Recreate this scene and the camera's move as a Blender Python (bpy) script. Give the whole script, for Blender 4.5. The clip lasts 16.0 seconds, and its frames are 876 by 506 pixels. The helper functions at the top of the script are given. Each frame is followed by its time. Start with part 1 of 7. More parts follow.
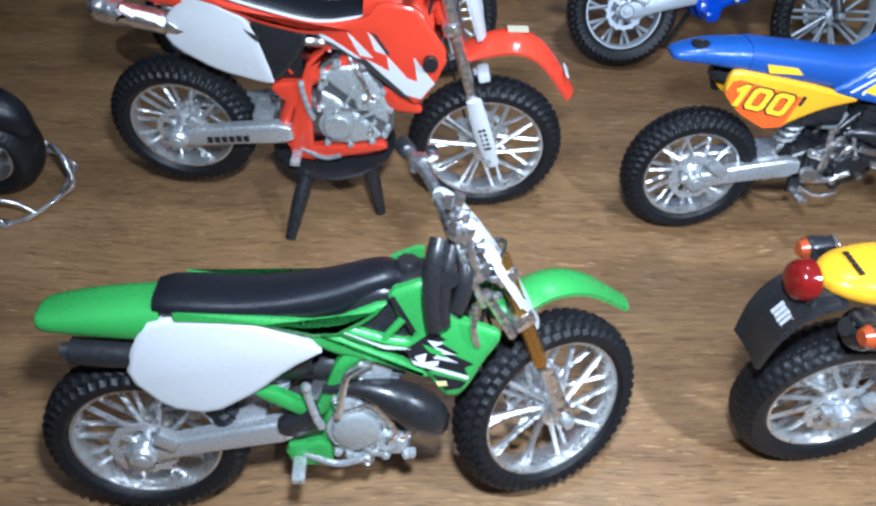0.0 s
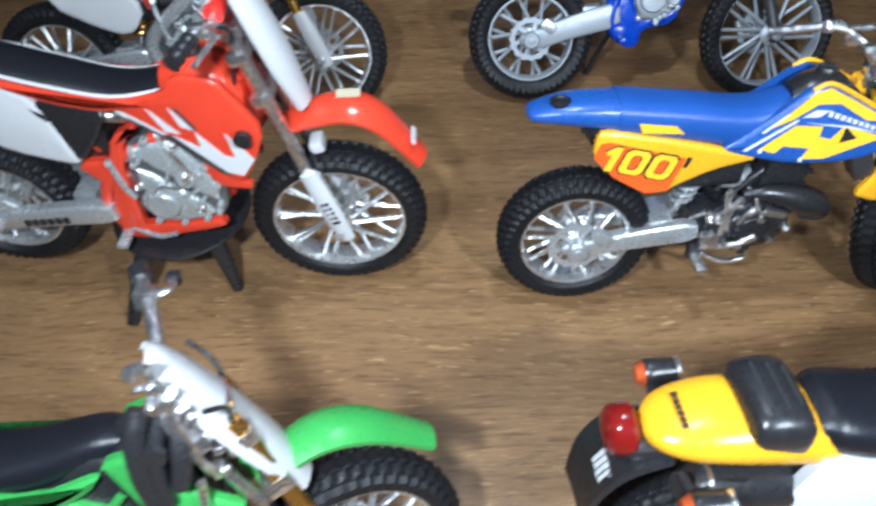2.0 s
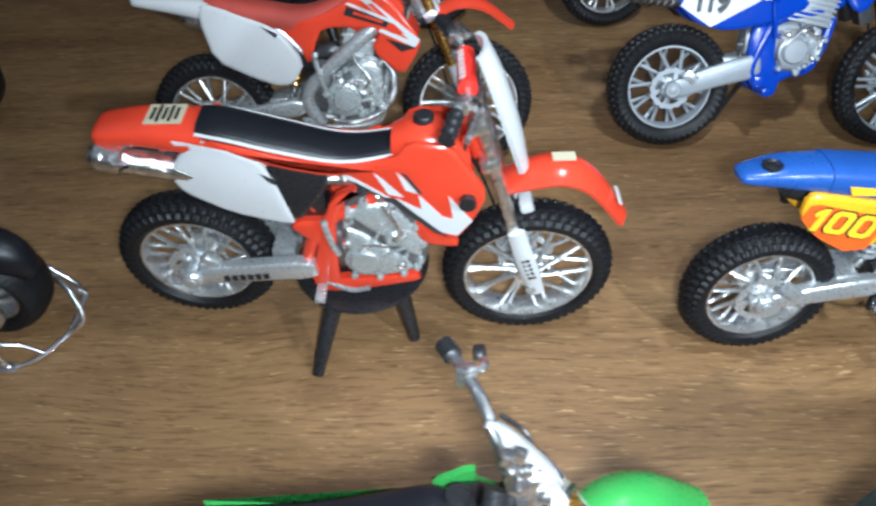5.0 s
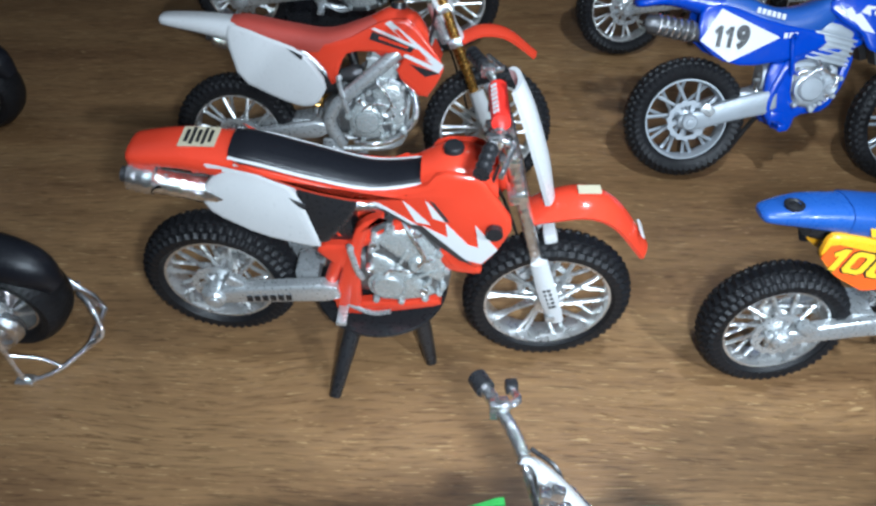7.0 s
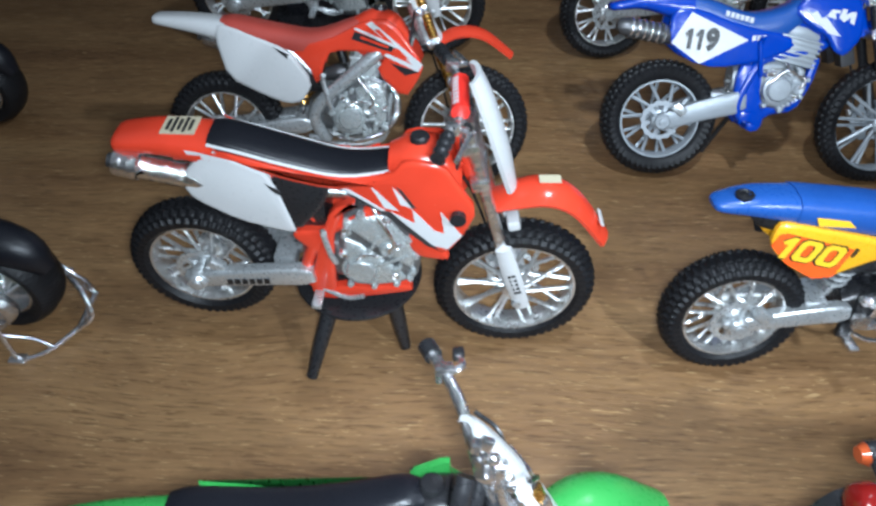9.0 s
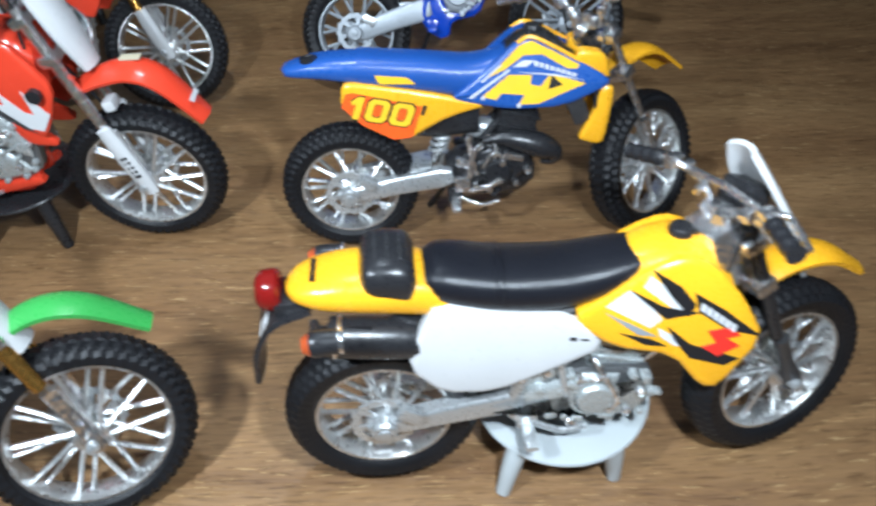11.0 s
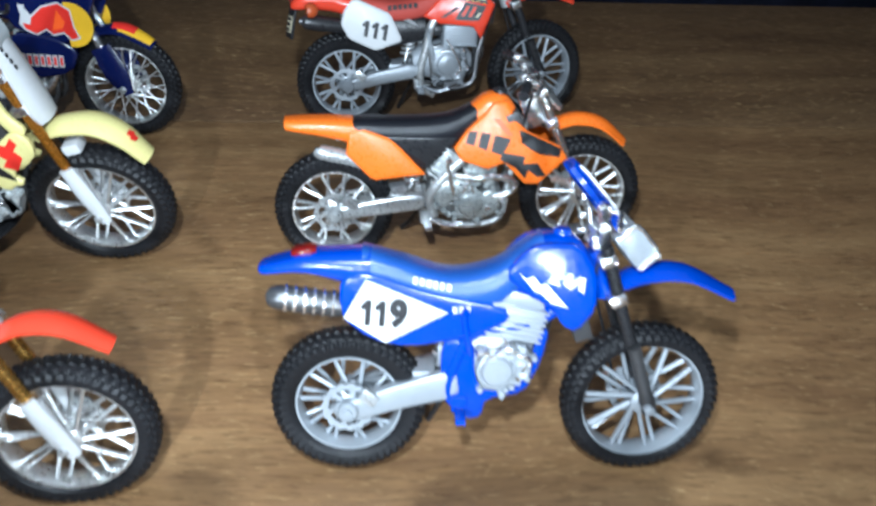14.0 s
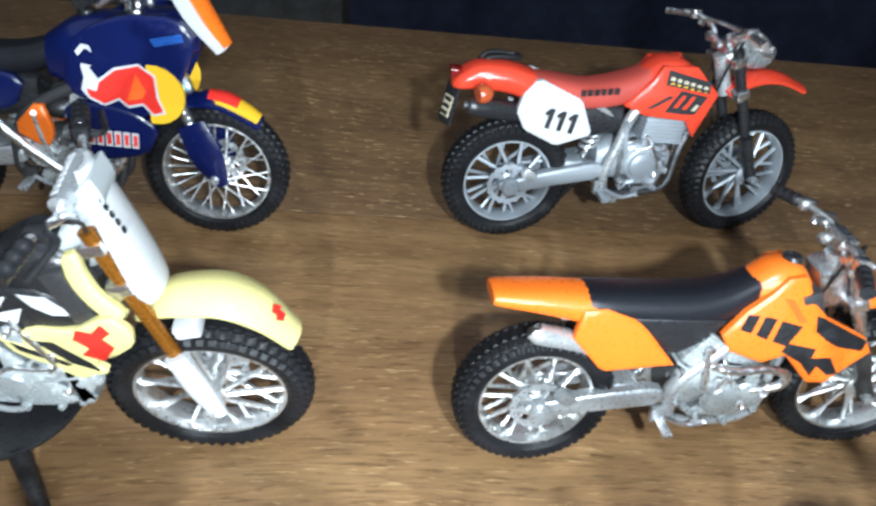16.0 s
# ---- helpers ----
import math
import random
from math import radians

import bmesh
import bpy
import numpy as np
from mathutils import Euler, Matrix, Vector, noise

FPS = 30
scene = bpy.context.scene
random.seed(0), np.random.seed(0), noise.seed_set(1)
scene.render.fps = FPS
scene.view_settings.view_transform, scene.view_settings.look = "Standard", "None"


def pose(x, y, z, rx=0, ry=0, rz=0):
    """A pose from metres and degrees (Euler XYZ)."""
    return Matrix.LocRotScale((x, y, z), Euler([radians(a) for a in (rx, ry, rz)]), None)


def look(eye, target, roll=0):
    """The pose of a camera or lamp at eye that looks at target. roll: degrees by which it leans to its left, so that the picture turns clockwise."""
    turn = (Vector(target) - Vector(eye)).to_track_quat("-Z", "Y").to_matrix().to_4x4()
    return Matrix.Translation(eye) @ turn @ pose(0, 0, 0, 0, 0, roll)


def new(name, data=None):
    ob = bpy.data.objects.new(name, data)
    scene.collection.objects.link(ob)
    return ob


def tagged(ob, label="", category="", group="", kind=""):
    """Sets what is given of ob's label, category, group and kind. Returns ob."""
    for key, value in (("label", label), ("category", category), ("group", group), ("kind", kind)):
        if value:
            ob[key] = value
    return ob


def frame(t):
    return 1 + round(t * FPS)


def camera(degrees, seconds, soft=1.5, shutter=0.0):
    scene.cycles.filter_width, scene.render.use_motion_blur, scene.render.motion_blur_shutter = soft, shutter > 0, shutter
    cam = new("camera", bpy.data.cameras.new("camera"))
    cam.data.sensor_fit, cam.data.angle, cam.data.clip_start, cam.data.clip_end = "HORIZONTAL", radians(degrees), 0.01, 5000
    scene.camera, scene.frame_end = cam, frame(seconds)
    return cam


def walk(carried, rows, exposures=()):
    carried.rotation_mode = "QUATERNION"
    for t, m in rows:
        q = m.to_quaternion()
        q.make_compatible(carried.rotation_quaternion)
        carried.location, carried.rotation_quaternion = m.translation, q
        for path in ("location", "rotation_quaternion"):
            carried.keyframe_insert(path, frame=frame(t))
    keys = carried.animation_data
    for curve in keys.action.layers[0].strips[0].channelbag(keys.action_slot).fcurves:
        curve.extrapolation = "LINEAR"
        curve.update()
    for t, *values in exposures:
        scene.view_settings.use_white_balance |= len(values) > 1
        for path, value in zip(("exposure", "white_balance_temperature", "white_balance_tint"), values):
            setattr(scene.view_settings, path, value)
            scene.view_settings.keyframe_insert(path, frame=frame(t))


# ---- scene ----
cam = camera(62.2, 16.0, soft=2.6, shutter=0.4)
PATH = [
    (0, (0.034, 0.024, 0.154), (0.064, 1.367, -1.328), 2.3),
    (0.5, (0.036, 0.035, 0.158), (0.052, 1.334, -1.363), 2.0),
    (1, (0.047, 0.043, 0.162), (0.034, 1.349, -1.353), 0.6),
    (1.5, (0.055, 0.044, 0.154), (0.017, 1.353, -1.357), -0.4),
    (2, (0.079, 0.059, 0.153), (0.024, 1.368, -1.358), -2.2),
    (2.5, (0.095, 0.067, 0.164), (0.039, 1.395, -1.33), -2.7),
    (3, (0.097, 0.069, 0.164), (0.044, 1.405, -1.323), -3.1),
    (3.5, (0.096, 0.069, 0.162), (0.047, 1.41, -1.32), -3.3),
    (4, (0.084, 0.066, 0.154), (0.042, 1.414, -1.323), -3.3),
    (4.5, (0.064, 0.066, 0.161), (0.024, 1.416, -1.314), -3.5),
    (5, (0.03, 0.063, 0.164), (-0.006, 1.402, -1.321), -1.7),
    (5.2, (0.025, 0.066, 0.165), (-0.003, 1.403, -1.322), -1.3),
    (7.5, (0.022, 0.063, 0.17), (-0.002, 1.432, -1.288), 0.8),
    (8, (0.02, 0.062, 0.173), (-0.004, 1.436, -1.281), 1.1),
    (8.2, (0.021, 0.062, 0.173), (-0.007, 1.442, -1.274), 1.1),
    (10.3, (0.086, 0.031, 0.16), (-0.003, 1.417, -1.278), -1.9),
    (10.5, (0.099, 0.029, 0.158), (0.013, 1.421, -1.275), -2.4),
    (11, (0.136, 0.023, 0.15), (0.09, 1.43, -1.27), -3.1),
    (11.5, (0.149, 0.014, 0.15), (0.113, 1.436, -1.256), -3.6),
    (12, (0.146, 0.021, 0.156), (0.138, 1.453, -1.241), -2.9),
    (12.5, (0.14, 0.045, 0.167), (0.164, 1.474, -1.231), -1.8),
    (13, (0.136, 0.083, 0.178), (0.184, 1.518, -1.214), -0.9),
    (13.5, (0.125, 0.119, 0.184), (0.192, 1.554, -1.209), 0.5),
    (14, (0.116, 0.159, 0.179), (0.219, 1.584, -1.221), 3.0),
    (14.5, (0.097, 0.194, 0.187), (0.215, 1.618, -1.212), 4.8),
    (15, (0.089, 0.218, 0.172), (0.225, 1.63, -1.238), 6.2),
    (15.5, (0.073, 0.244, 0.168), (0.22, 1.632, -1.264), 6.9),
    (16, (0.054, 0.25, 0.165), (0.236, 1.617, -1.283), 8.7),
]
EXPOSURES = [(0, -0.57, 5190, 6.5), (1.5, -0.62, 5340, 5.5), (3, -0.53, 5740, 2.5), (5, -0.5, 5600, 2.0), (8, -0.57, 5480, 2.5), (10.5, -0.73, 5600, 3.0), (11.5, -0.75, 5500, 3.0), (12, -0.86, 5400, 3.0), (12.5, -0.9, 5360, 3.0), (13, -0.54, 5440, 3.0), (13.5, -0.03, 5470, 0.5), (14, 0.39, 5420, 1.2), (14.5, 0.62, 5440, 1.0), (15, 0.84, 5600, 1.0), (15.5, 0.97, 5650, 1.0), (16, 1.05, 5680, 1.0)]
walk(cam, [(t, look(eye, target, roll)) for t, eye, target, roll in PATH], EXPOSURES)

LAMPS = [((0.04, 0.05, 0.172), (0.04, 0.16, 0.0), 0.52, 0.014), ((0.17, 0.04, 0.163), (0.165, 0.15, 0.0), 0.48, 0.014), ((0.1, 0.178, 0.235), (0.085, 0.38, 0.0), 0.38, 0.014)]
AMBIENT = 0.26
# ---- the light: three fixed lamps along its way stand in for the phone's one small moving lamp; the room is dim ----
world = bpy.data.worlds.new("room_light")
scene.world = world
world.use_nodes = True
wbg = world.node_tree.nodes["Background"]
wbg.inputs["Color"].default_value = (0.80, 0.80, 0.84, 1)
wbg.inputs["Strength"].default_value = AMBIENT
# two more than the phone has, added for the right side and far rows
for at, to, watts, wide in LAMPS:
    led = bpy.data.lights.new("phone_lamp_stand_in", "AREA")
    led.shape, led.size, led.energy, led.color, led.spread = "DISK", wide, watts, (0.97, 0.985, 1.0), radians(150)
    new("phone_lamp_stand_in", led).matrix_world = look(at, to)

# ---- materials ----
def material(name):
    m = bpy.data.materials.new(name)
    m.use_nodes = True
    nt = m.node_tree
    return m, nt, nt.nodes["Principled BSDF"]


def link(nt, a, b):
    nt.links.new(a, b)


def node(nt, kind, **values):
    n = nt.nodes.new(kind)
    for k, v in values.items():
        n.inputs[k].default_value = v
    return n


def noise_tex(nt, scale, detail=3.0, stretch=(1, 1, 1), rough=0.5):
    co = nt.nodes.new("ShaderNodeTexCoord")
    mp = nt.nodes.new("ShaderNodeMapping")
    mp.inputs["Scale"].default_value = stretch
    link(nt, co.outputs["Object"], mp.inputs["Vector"])
    n = node(nt, "ShaderNodeTexNoise", Scale=scale, Detail=detail, Roughness=rough)
    link(nt, mp.outputs["Vector"], n.inputs["Vector"])
    return n


def ramp(nt, src, stops):
    r = nt.nodes.new("ShaderNodeValToRGB")
    while len(r.color_ramp.elements) < len(stops):
        r.color_ramp.elements.new(0.5)
    for el, (p, c) in zip(r.color_ramp.elements, stops):
        el.position, el.color = p, (*c, 1) if len(c) == 3 else c
    link(nt, src, r.inputs["Fac"])
    return r


def coat(name, rgb, rough=0.3, metal=0.0, wear=0.12, bump=0.00006, scale=900, gloss=0.5):
    """A moulded or painted toy surface: a small drift of tone, scuffs in the gloss and a faint orange peel."""
    m, nt, b = material(name)
    big = noise_tex(nt, 60, 3)
    dark = tuple(c * (1 - wear) for c in rgb)
    light = tuple(min(1, c * (1 + wear * 0.5)) for c in rgb)
    r = ramp(nt, big.outputs["Fac"], [(0.3, dark), (0.7, light)])
    link(nt, r.outputs["Color"], b.inputs["Base Color"])
    fine = noise_tex(nt, scale, 4)
    rr = ramp(nt, fine.outputs["Fac"], [(0.3, (rough * 0.75,) * 3), (0.75, (min(1, rough * 1.4),) * 3)])
    link(nt, rr.outputs["Color"], b.inputs["Roughness"])
    bp = node(nt, "ShaderNodeBump", Strength=0.6, Distance=bump)
    link(nt, fine.outputs["Fac"], bp.inputs["Height"])
    link(nt, bp.outputs["Normal"], b.inputs["Normal"])
    b.inputs["Metallic"].default_value = metal
    b.inputs["Specular IOR Level"].default_value = gloss
    return m


def clear_plastic(name, rgb, rough):
    m, nt, b = material(name)
    b.inputs["Base Color"].default_value = (*rgb, 1)
    b.inputs["Transmission Weight"].default_value = 0.9
    b.inputs["IOR"].default_value = 1.46
    n = noise_tex(nt, 400, 2)
    r = ramp(nt, n.outputs["Fac"], [(0.3, (rough * 0.6,) * 3), (0.7, (rough * 1.5,) * 3)])
    link(nt, r.outputs["Color"], b.inputs["Roughness"])
    return m


def wood_laminate(name, tone):
    m, nt, b = material(name)
    wavy = noise_tex(nt, 5, 2, (1, 2, 1))
    co = nt.nodes.new("ShaderNodeTexCoord")
    off = node(nt, "ShaderNodeVectorMath")
    off.operation = "SCALE"
    off.inputs["Scale"].default_value = 0.03
    link(nt, wavy.outputs["Color"], off.inputs[0])
    add = nt.nodes.new("ShaderNodeVectorMath")
    add.operation = "ADD"
    link(nt, co.outputs["Object"], add.inputs[0])
    link(nt, off.outputs["Vector"], add.inputs[1])

    def grain(stretch, scale, detail, rough=0.6):
        mp = nt.nodes.new("ShaderNodeMapping")
        mp.inputs["Scale"].default_value = stretch
        mp.inputs["Rotation"].default_value = (0, 0, radians(-2.5))
        link(nt, add.outputs["Vector"], mp.inputs["Vector"])
        n = node(nt, "ShaderNodeTexNoise", Scale=scale, Detail=detail, Roughness=rough)
        link(nt, mp.outputs["Vector"], n.inputs["Vector"])
        return n

    broad = grain((1, 8, 1), 7, 4)
    mid = grain((1, 12, 1), 60, 5, 0.68)
    pores = grain((1, 10, 1), 170, 2.5, 0.62)
    dash = grain((1, 12, 1), 130, 2.5, 0.6)
    base = ramp(nt, broad.outputs["Fac"], [(p, tuple(tone * v for v in c)) for p, c in ((0.25, (0.138, 0.0725, 0.0318)), (0.5, (0.200, 0.1130, 0.0488)), (0.8, (0.258, 0.157, 0.0700)))])
    streak = ramp(nt, mid.outputs["Fac"], [(0.28, (0.76, 0.74, 0.72)), (0.5, (1.0, 1.0, 1.0)), (0.72, (1.2, 1.2, 1.18))])
    mul = nt.nodes.new("ShaderNodeMix")
    mul.data_type, mul.blend_type = "RGBA", "MULTIPLY"
    mul.inputs["Factor"].default_value = 1.0
    link(nt, base.outputs["Color"], mul.inputs[6])
    tick = ramp(nt, dash.outputs["Fac"], [(0.36, (0.62, 0.59, 0.56)), (0.44, (1.0, 1.0, 1.0)), (0.68, (1.08, 1.08, 1.07))])
    two = nt.nodes.new("ShaderNodeMix")
    two.data_type, two.blend_type = "RGBA", "MULTIPLY"
    two.inputs["Factor"].default_value = 1.0
    link(nt, streak.outputs["Color"], two.inputs[6])
    link(nt, tick.outputs["Color"], two.inputs[7])
    band = grain((0.5, 9, 1), 6, 3, 0.55)
    wide = ramp(nt, band.outputs["Fac"], [(0.3, (0.80, 0.78, 0.76)), (0.5, (1.0, 1.0, 1.0)), (0.7, (1.16, 1.17, 1.17))])
    three = nt.nodes.new("ShaderNodeMix")
    three.data_type, three.blend_type = "RGBA", "MULTIPLY"
    three.inputs["Factor"].default_value = 1.0
    link(nt, two.outputs[2], three.inputs[6])
    link(nt, wide.outputs["Color"], three.inputs[7])
    link(nt, three.outputs[2], mul.inputs[7])
    fleck = ramp(nt, pores.outputs["Fac"], [(0.625, (0, 0, 0)), (0.675, (0.68, 0.68, 0.68))])
    mix = nt.nodes.new("ShaderNodeMix")
    mix.data_type = "RGBA"
    link(nt, fleck.outputs["Color"], mix.inputs["Factor"])
    link(nt, mul.outputs[2], mix.inputs[6])
    mix.inputs[7].default_value = (0.46, 0.31, 0.15, 1)
    link(nt, mix.outputs[2], b.inputs["Base Color"])
    rr = ramp(nt, pores.outputs["Fac"], [(0.35, (0.56,) * 3), (0.66, (0.30,) * 3)])
    link(nt, rr.outputs["Color"], b.inputs["Roughness"])
    b.inputs["Specular IOR Level"].default_value = 0.6
    bp = node(nt, "ShaderNodeBump", Strength=0.5, Distance=0.0002)
    link(nt, pores.outputs["Fac"], bp.inputs["Height"])
    link(nt, bp.outputs["Normal"], b.inputs["Normal"])
    return m


GREEN = coat("green_plastic", (0.055, 0.29, 0.06), 0.3)
RED = coat("red_plastic", (0.62, 0.050, 0.022), 0.2)
REDSEAT = coat("red_vinyl", (0.40, 0.058, 0.042), 0.62, bump=0.0001, scale=2500, gloss=0.35)
ORANGE = coat("orange_plastic", (0.80, 0.16, 0.012), 0.3)
YELLOW = coat("yellow_plastic", (0.82, 0.40, 0.012), 0.28)
LEMON = coat("pale_yellow_plastic", (0.66, 0.59, 0.24), 0.32)
BLUE = coat("blue_plastic", (0.007, 0.045, 0.38), 0.2)
SKY = coat("mid_blue_plastic", (0.022, 0.08, 0.32), 0.3)
NAVY = coat("navy_plastic", (0.004, 0.008, 0.06), 0.2)
WHITE = coat("white_plastic", (0.54, 0.545, 0.55), 0.33, wear=0.05)
BLACK = coat("black_plastic", (0.017, 0.017, 0.019), 0.3)
SEAT = coat("black_vinyl", (0.009, 0.0095, 0.013), 0.34, bump=0.00012, scale=2600, gloss=0.35)
BLUESEAT = coat("blue_vinyl", (0.021, 0.078, 0.32), 0.33, bump=0.0001, scale=2500)
RUBBER = coat("tyre_rubber", (0.011, 0.011, 0.0125), 0.4, wear=0.3, bump=0.0002, scale=1800, gloss=0.2)
CHROME = coat("chrome_plating", (0.92, 0.92, 0.93), 0.14, 0.96, wear=0.06, bump=0.0011, scale=700)
SILVER = coat("silver_paint", (0.56, 0.58, 0.59), 0.30, 0.66, bump=0.00012, scale=900)
PLATED = coat("plated_silver", (0.80, 0.81, 0.81), 0.31, 0.92, wear=0.06, bump=0.0006, scale=800)
CASTING = coat("cast_silver", (0.48, 0.51, 0.51), 0.27, 0.48, wear=0.16, bump=0.00035, scale=650)
# darker copy of the cast silver: shade in the engine's gaps, put into colour
CASTSHADE = coat("shaded_cast_metal", (0.20, 0.205, 0.21), 0.34, 0.7, wear=0.3, bump=0.00025, scale=700)
GREY = coat("grey_paint", (0.33, 0.355, 0.385), 0.38, 0.3)
GOLD = coat("gold_anodised", (0.55, 0.30, 0.07), 0.25, 0.9)
AMBER = coat("amber_fork_tube", (0.30, 0.115, 0.012), 0.25, 0.6)
STEEL = coat("dark_steel", (0.10, 0.10, 0.105), 0.35, 0.7)
REDINK = coat("red_print", (0.70, 0.03, 0.02), 0.35)
ORANGEINK = coat("orange_print", (0.85, 0.105, 0.012), 0.35)
BLACKINK = coat("black_print", (0.012, 0.012, 0.014), 0.4)
WHITEINK = coat("white_print", (0.58, 0.585, 0.59), 0.4, wear=0.05)
YELLOWINK = coat("yellow_print", (0.85, 0.50, 0.02), 0.35)
REDLENS = coat("red_lens", (0.15, 0.007, 0.006), 0.12)
ORANGELENS = coat("orange_lens", (0.38, 0.07, 0.02), 0.15)
CREAM = coat("cream_print", (0.50, 0.45, 0.32), 0.4)
FROST = coat("frosted_plastic", (0.42, 0.45, 0.46), 0.4, wear=0.06)
CLEAR = clear_plastic("clear_plastic", (0.95, 0.97, 0.97), 0.06)
WOOD = wood_laminate("wood_laminate", 1.1)
DARKWOOD = wood_laminate("dark_wood_laminate", 0.62)
DARKCLOTH = coat("dark_navy_cloth", (0.022, 0.027, 0.06), 0.9, wear=0.4)
DARKWALL = coat("dark_wall_paint", (0.15, 0.145, 0.14), 0.8, wear=0.3)
DARKFLOOR = coat("dark_floor", (0.06, 0.045, 0.035), 0.6, wear=0.35)

# ---- mesh helpers; lengths in millimetres ----
MM = 0.001


def part(name, bm, mat, parent=None, label="", smooth=True, basis=None):
    """Links a bmesh as one mesh object, under a thing or a part if one is given."""
    me = bpy.data.meshes.new(name)
    bmesh.ops.recalc_face_normals(bm, faces=bm.faces[:])
    bm.to_mesh(me)
    bm.free()
    me.materials.append(mat)
    if smooth:
        me.shade_smooth()
        me.set_sharp_from_angle(angle=radians(38))
    return placed(name, me, parent, label, basis)


def placed(name, me, parent=None, label="", basis=None):
    ob = new(name, me)
    if parent:
        ob.parent = parent
    if basis is not None:
        ob.matrix_basis = basis
    if label:
        tagged(ob, label)
    return ob


def v3(p):
    return Vector(p) * MM


def rings(bm, loops, closed=True, cap=True):
    """Skins a row of equal rings of points in millimetres."""
    rows = [[bm.verts.new(v3(p)) for p in ring] for ring in loops]
    n = len(rows[0])
    for a, b in zip(rows, rows[1:]):
        for i in range(n if closed else n - 1):
            j = (i + 1) % n
            bm.faces.new((a[i], a[j], b[j], b[i]))
    if cap:
        bm.faces.new(rows[0])
        bm.faces.new(rows[-1][::-1])
    return rows


def spline(points, steps=5):
    """Catmull-Rom through points of any number of values."""
    ps = [np.array(p, float) for p in points]
    ps = [2 * ps[0] - ps[1]] + ps + [2 * ps[-1] - ps[-2]]
    out = []
    for a, b, c, d in zip(ps, ps[1:], ps[2:], ps[3:]):
        for k in range(steps):
            t = k / steps
            out.append(0.5 * (2 * b + (c - a) * t + (2 * a - 5 * b + 4 * c - d) * t * t + (3 * b - a - 3 * c + d) * t ** 3))
    out.append(ps[-2])
    return out


def tube(points, radius, n=10, steps=4, bm=None, flat=1.0):
    """A round bar along points; a point may carry its own radius as a fourth value."""
    bm = bm or bmesh.new()
    pts = spline([(*p[:3], p[3] if len(p) > 3 else radius) for p in points], steps) if len(points) > 2 else [np.array((*p[:3], p[3] if len(p) > 3 else radius), float) for p in points]
    loops = []
    ref = None
    for i, p in enumerate(pts):
        d = Vector(pts[min(i + 1, len(pts) - 1)][:3]) - Vector(pts[max(i - 1, 0)][:3])
        d.normalize()
        if ref is None:
            ref = Vector((0, 1, 0)) if abs(d.y) < 0.8 else Vector((0, 0, 1))
        u = (ref - d * ref.dot(d)).normalized()
        w = d.cross(u)
        ref = u
        c = Vector(p[:3])
        loops.append([c + (u * math.cos(a) + w * math.sin(a) * flat) * p[3] for a in (2 * math.pi * k / n for k in range(n))])
    rings(bm, loops)
    return bm


def lathe(profile, centre=(0, 0, 0), n=32, bm=None, axis="y", cap=True):
    """Turns (radius, along) pairs round an axis through centre."""
    bm = bm or bmesh.new()
    loops = []
    for r, h in profile:
        ring = []
        for k in range(n):
            a = 2 * math.pi * k / n
            c, s = r * math.cos(a), r * math.sin(a)
            q = {"y": (c, h, s), "x": (h, c, s), "z": (c, s, h)}[axis]
            ring.append(Vector(q) + Vector(centre))
        loops.append(ring)
    rings(bm, loops, cap=cap)
    return bm


def ringlathe(profile, n=40, bm=None):
    """A closed profile of (radius, along y) turned into a ring."""
    bm = bm or bmesh.new()
    loops = [[Vector((r * math.cos(2 * math.pi * k / n), h, r * math.sin(2 * math.pi * k / n))) for r, h in profile] for k in range(n)]
    rows = [[bm.verts.new(v3(p)) for p in ring] for ring in loops]
    m = len(profile)
    for k in range(n):
        a, b = rows[k], rows[(k + 1) % n]
        for i in range(m):
            j = (i + 1) % m
            bm.faces.new((a[i], a[j], b[j], b[i]))
    return bm


def hull(sections, power=2.6, n=18, steps=4):
    """A body along x out of (x, top, bottom, half width) sections, with soft square cross-sections."""
    bm = bmesh.new()
    loops = []
    for x, zt, zb, w in spline(sections, steps):
        ring = []
        for k in range(n):
            a = 2 * math.pi * k / n
            c, s = math.cos(a), math.sin(a)
            y = w * math.copysign(abs(c) ** (2 / power), c)
            z = (zt + zb) / 2 + (zt - zb) / 2 * math.copysign(abs(s) ** (2 / power), s)
            ring.append((x, y, z))
        loops.append(ring)
    rings(bm, loops)
    return bm


def block(centre, size, bm=None, turn=None, edge=0.4):
    """A bevelled block."""
    bm = bm or bmesh.new()
    r = bmesh.ops.create_cube(bm, size=1.0, matrix=Matrix.Diagonal((*(Vector(size) * MM), 1)))
    if edge:
        es = list({e for v in r["verts"] for e in v.link_edges})
        got = bmesh.ops.bevel(bm, geom=es, offset=edge * MM, segments=2, profile=0.6, affect="EDGES")
        vs = list({v for f in got["faces"] for v in f.verts} | {v for v in r["verts"] if v.is_valid})
    else:
        vs = r["verts"]
    m = Matrix.Translation(v3(centre)) @ (turn or Matrix())
    bmesh.ops.transform(bm, matrix=m, verts=vs)
    return bm


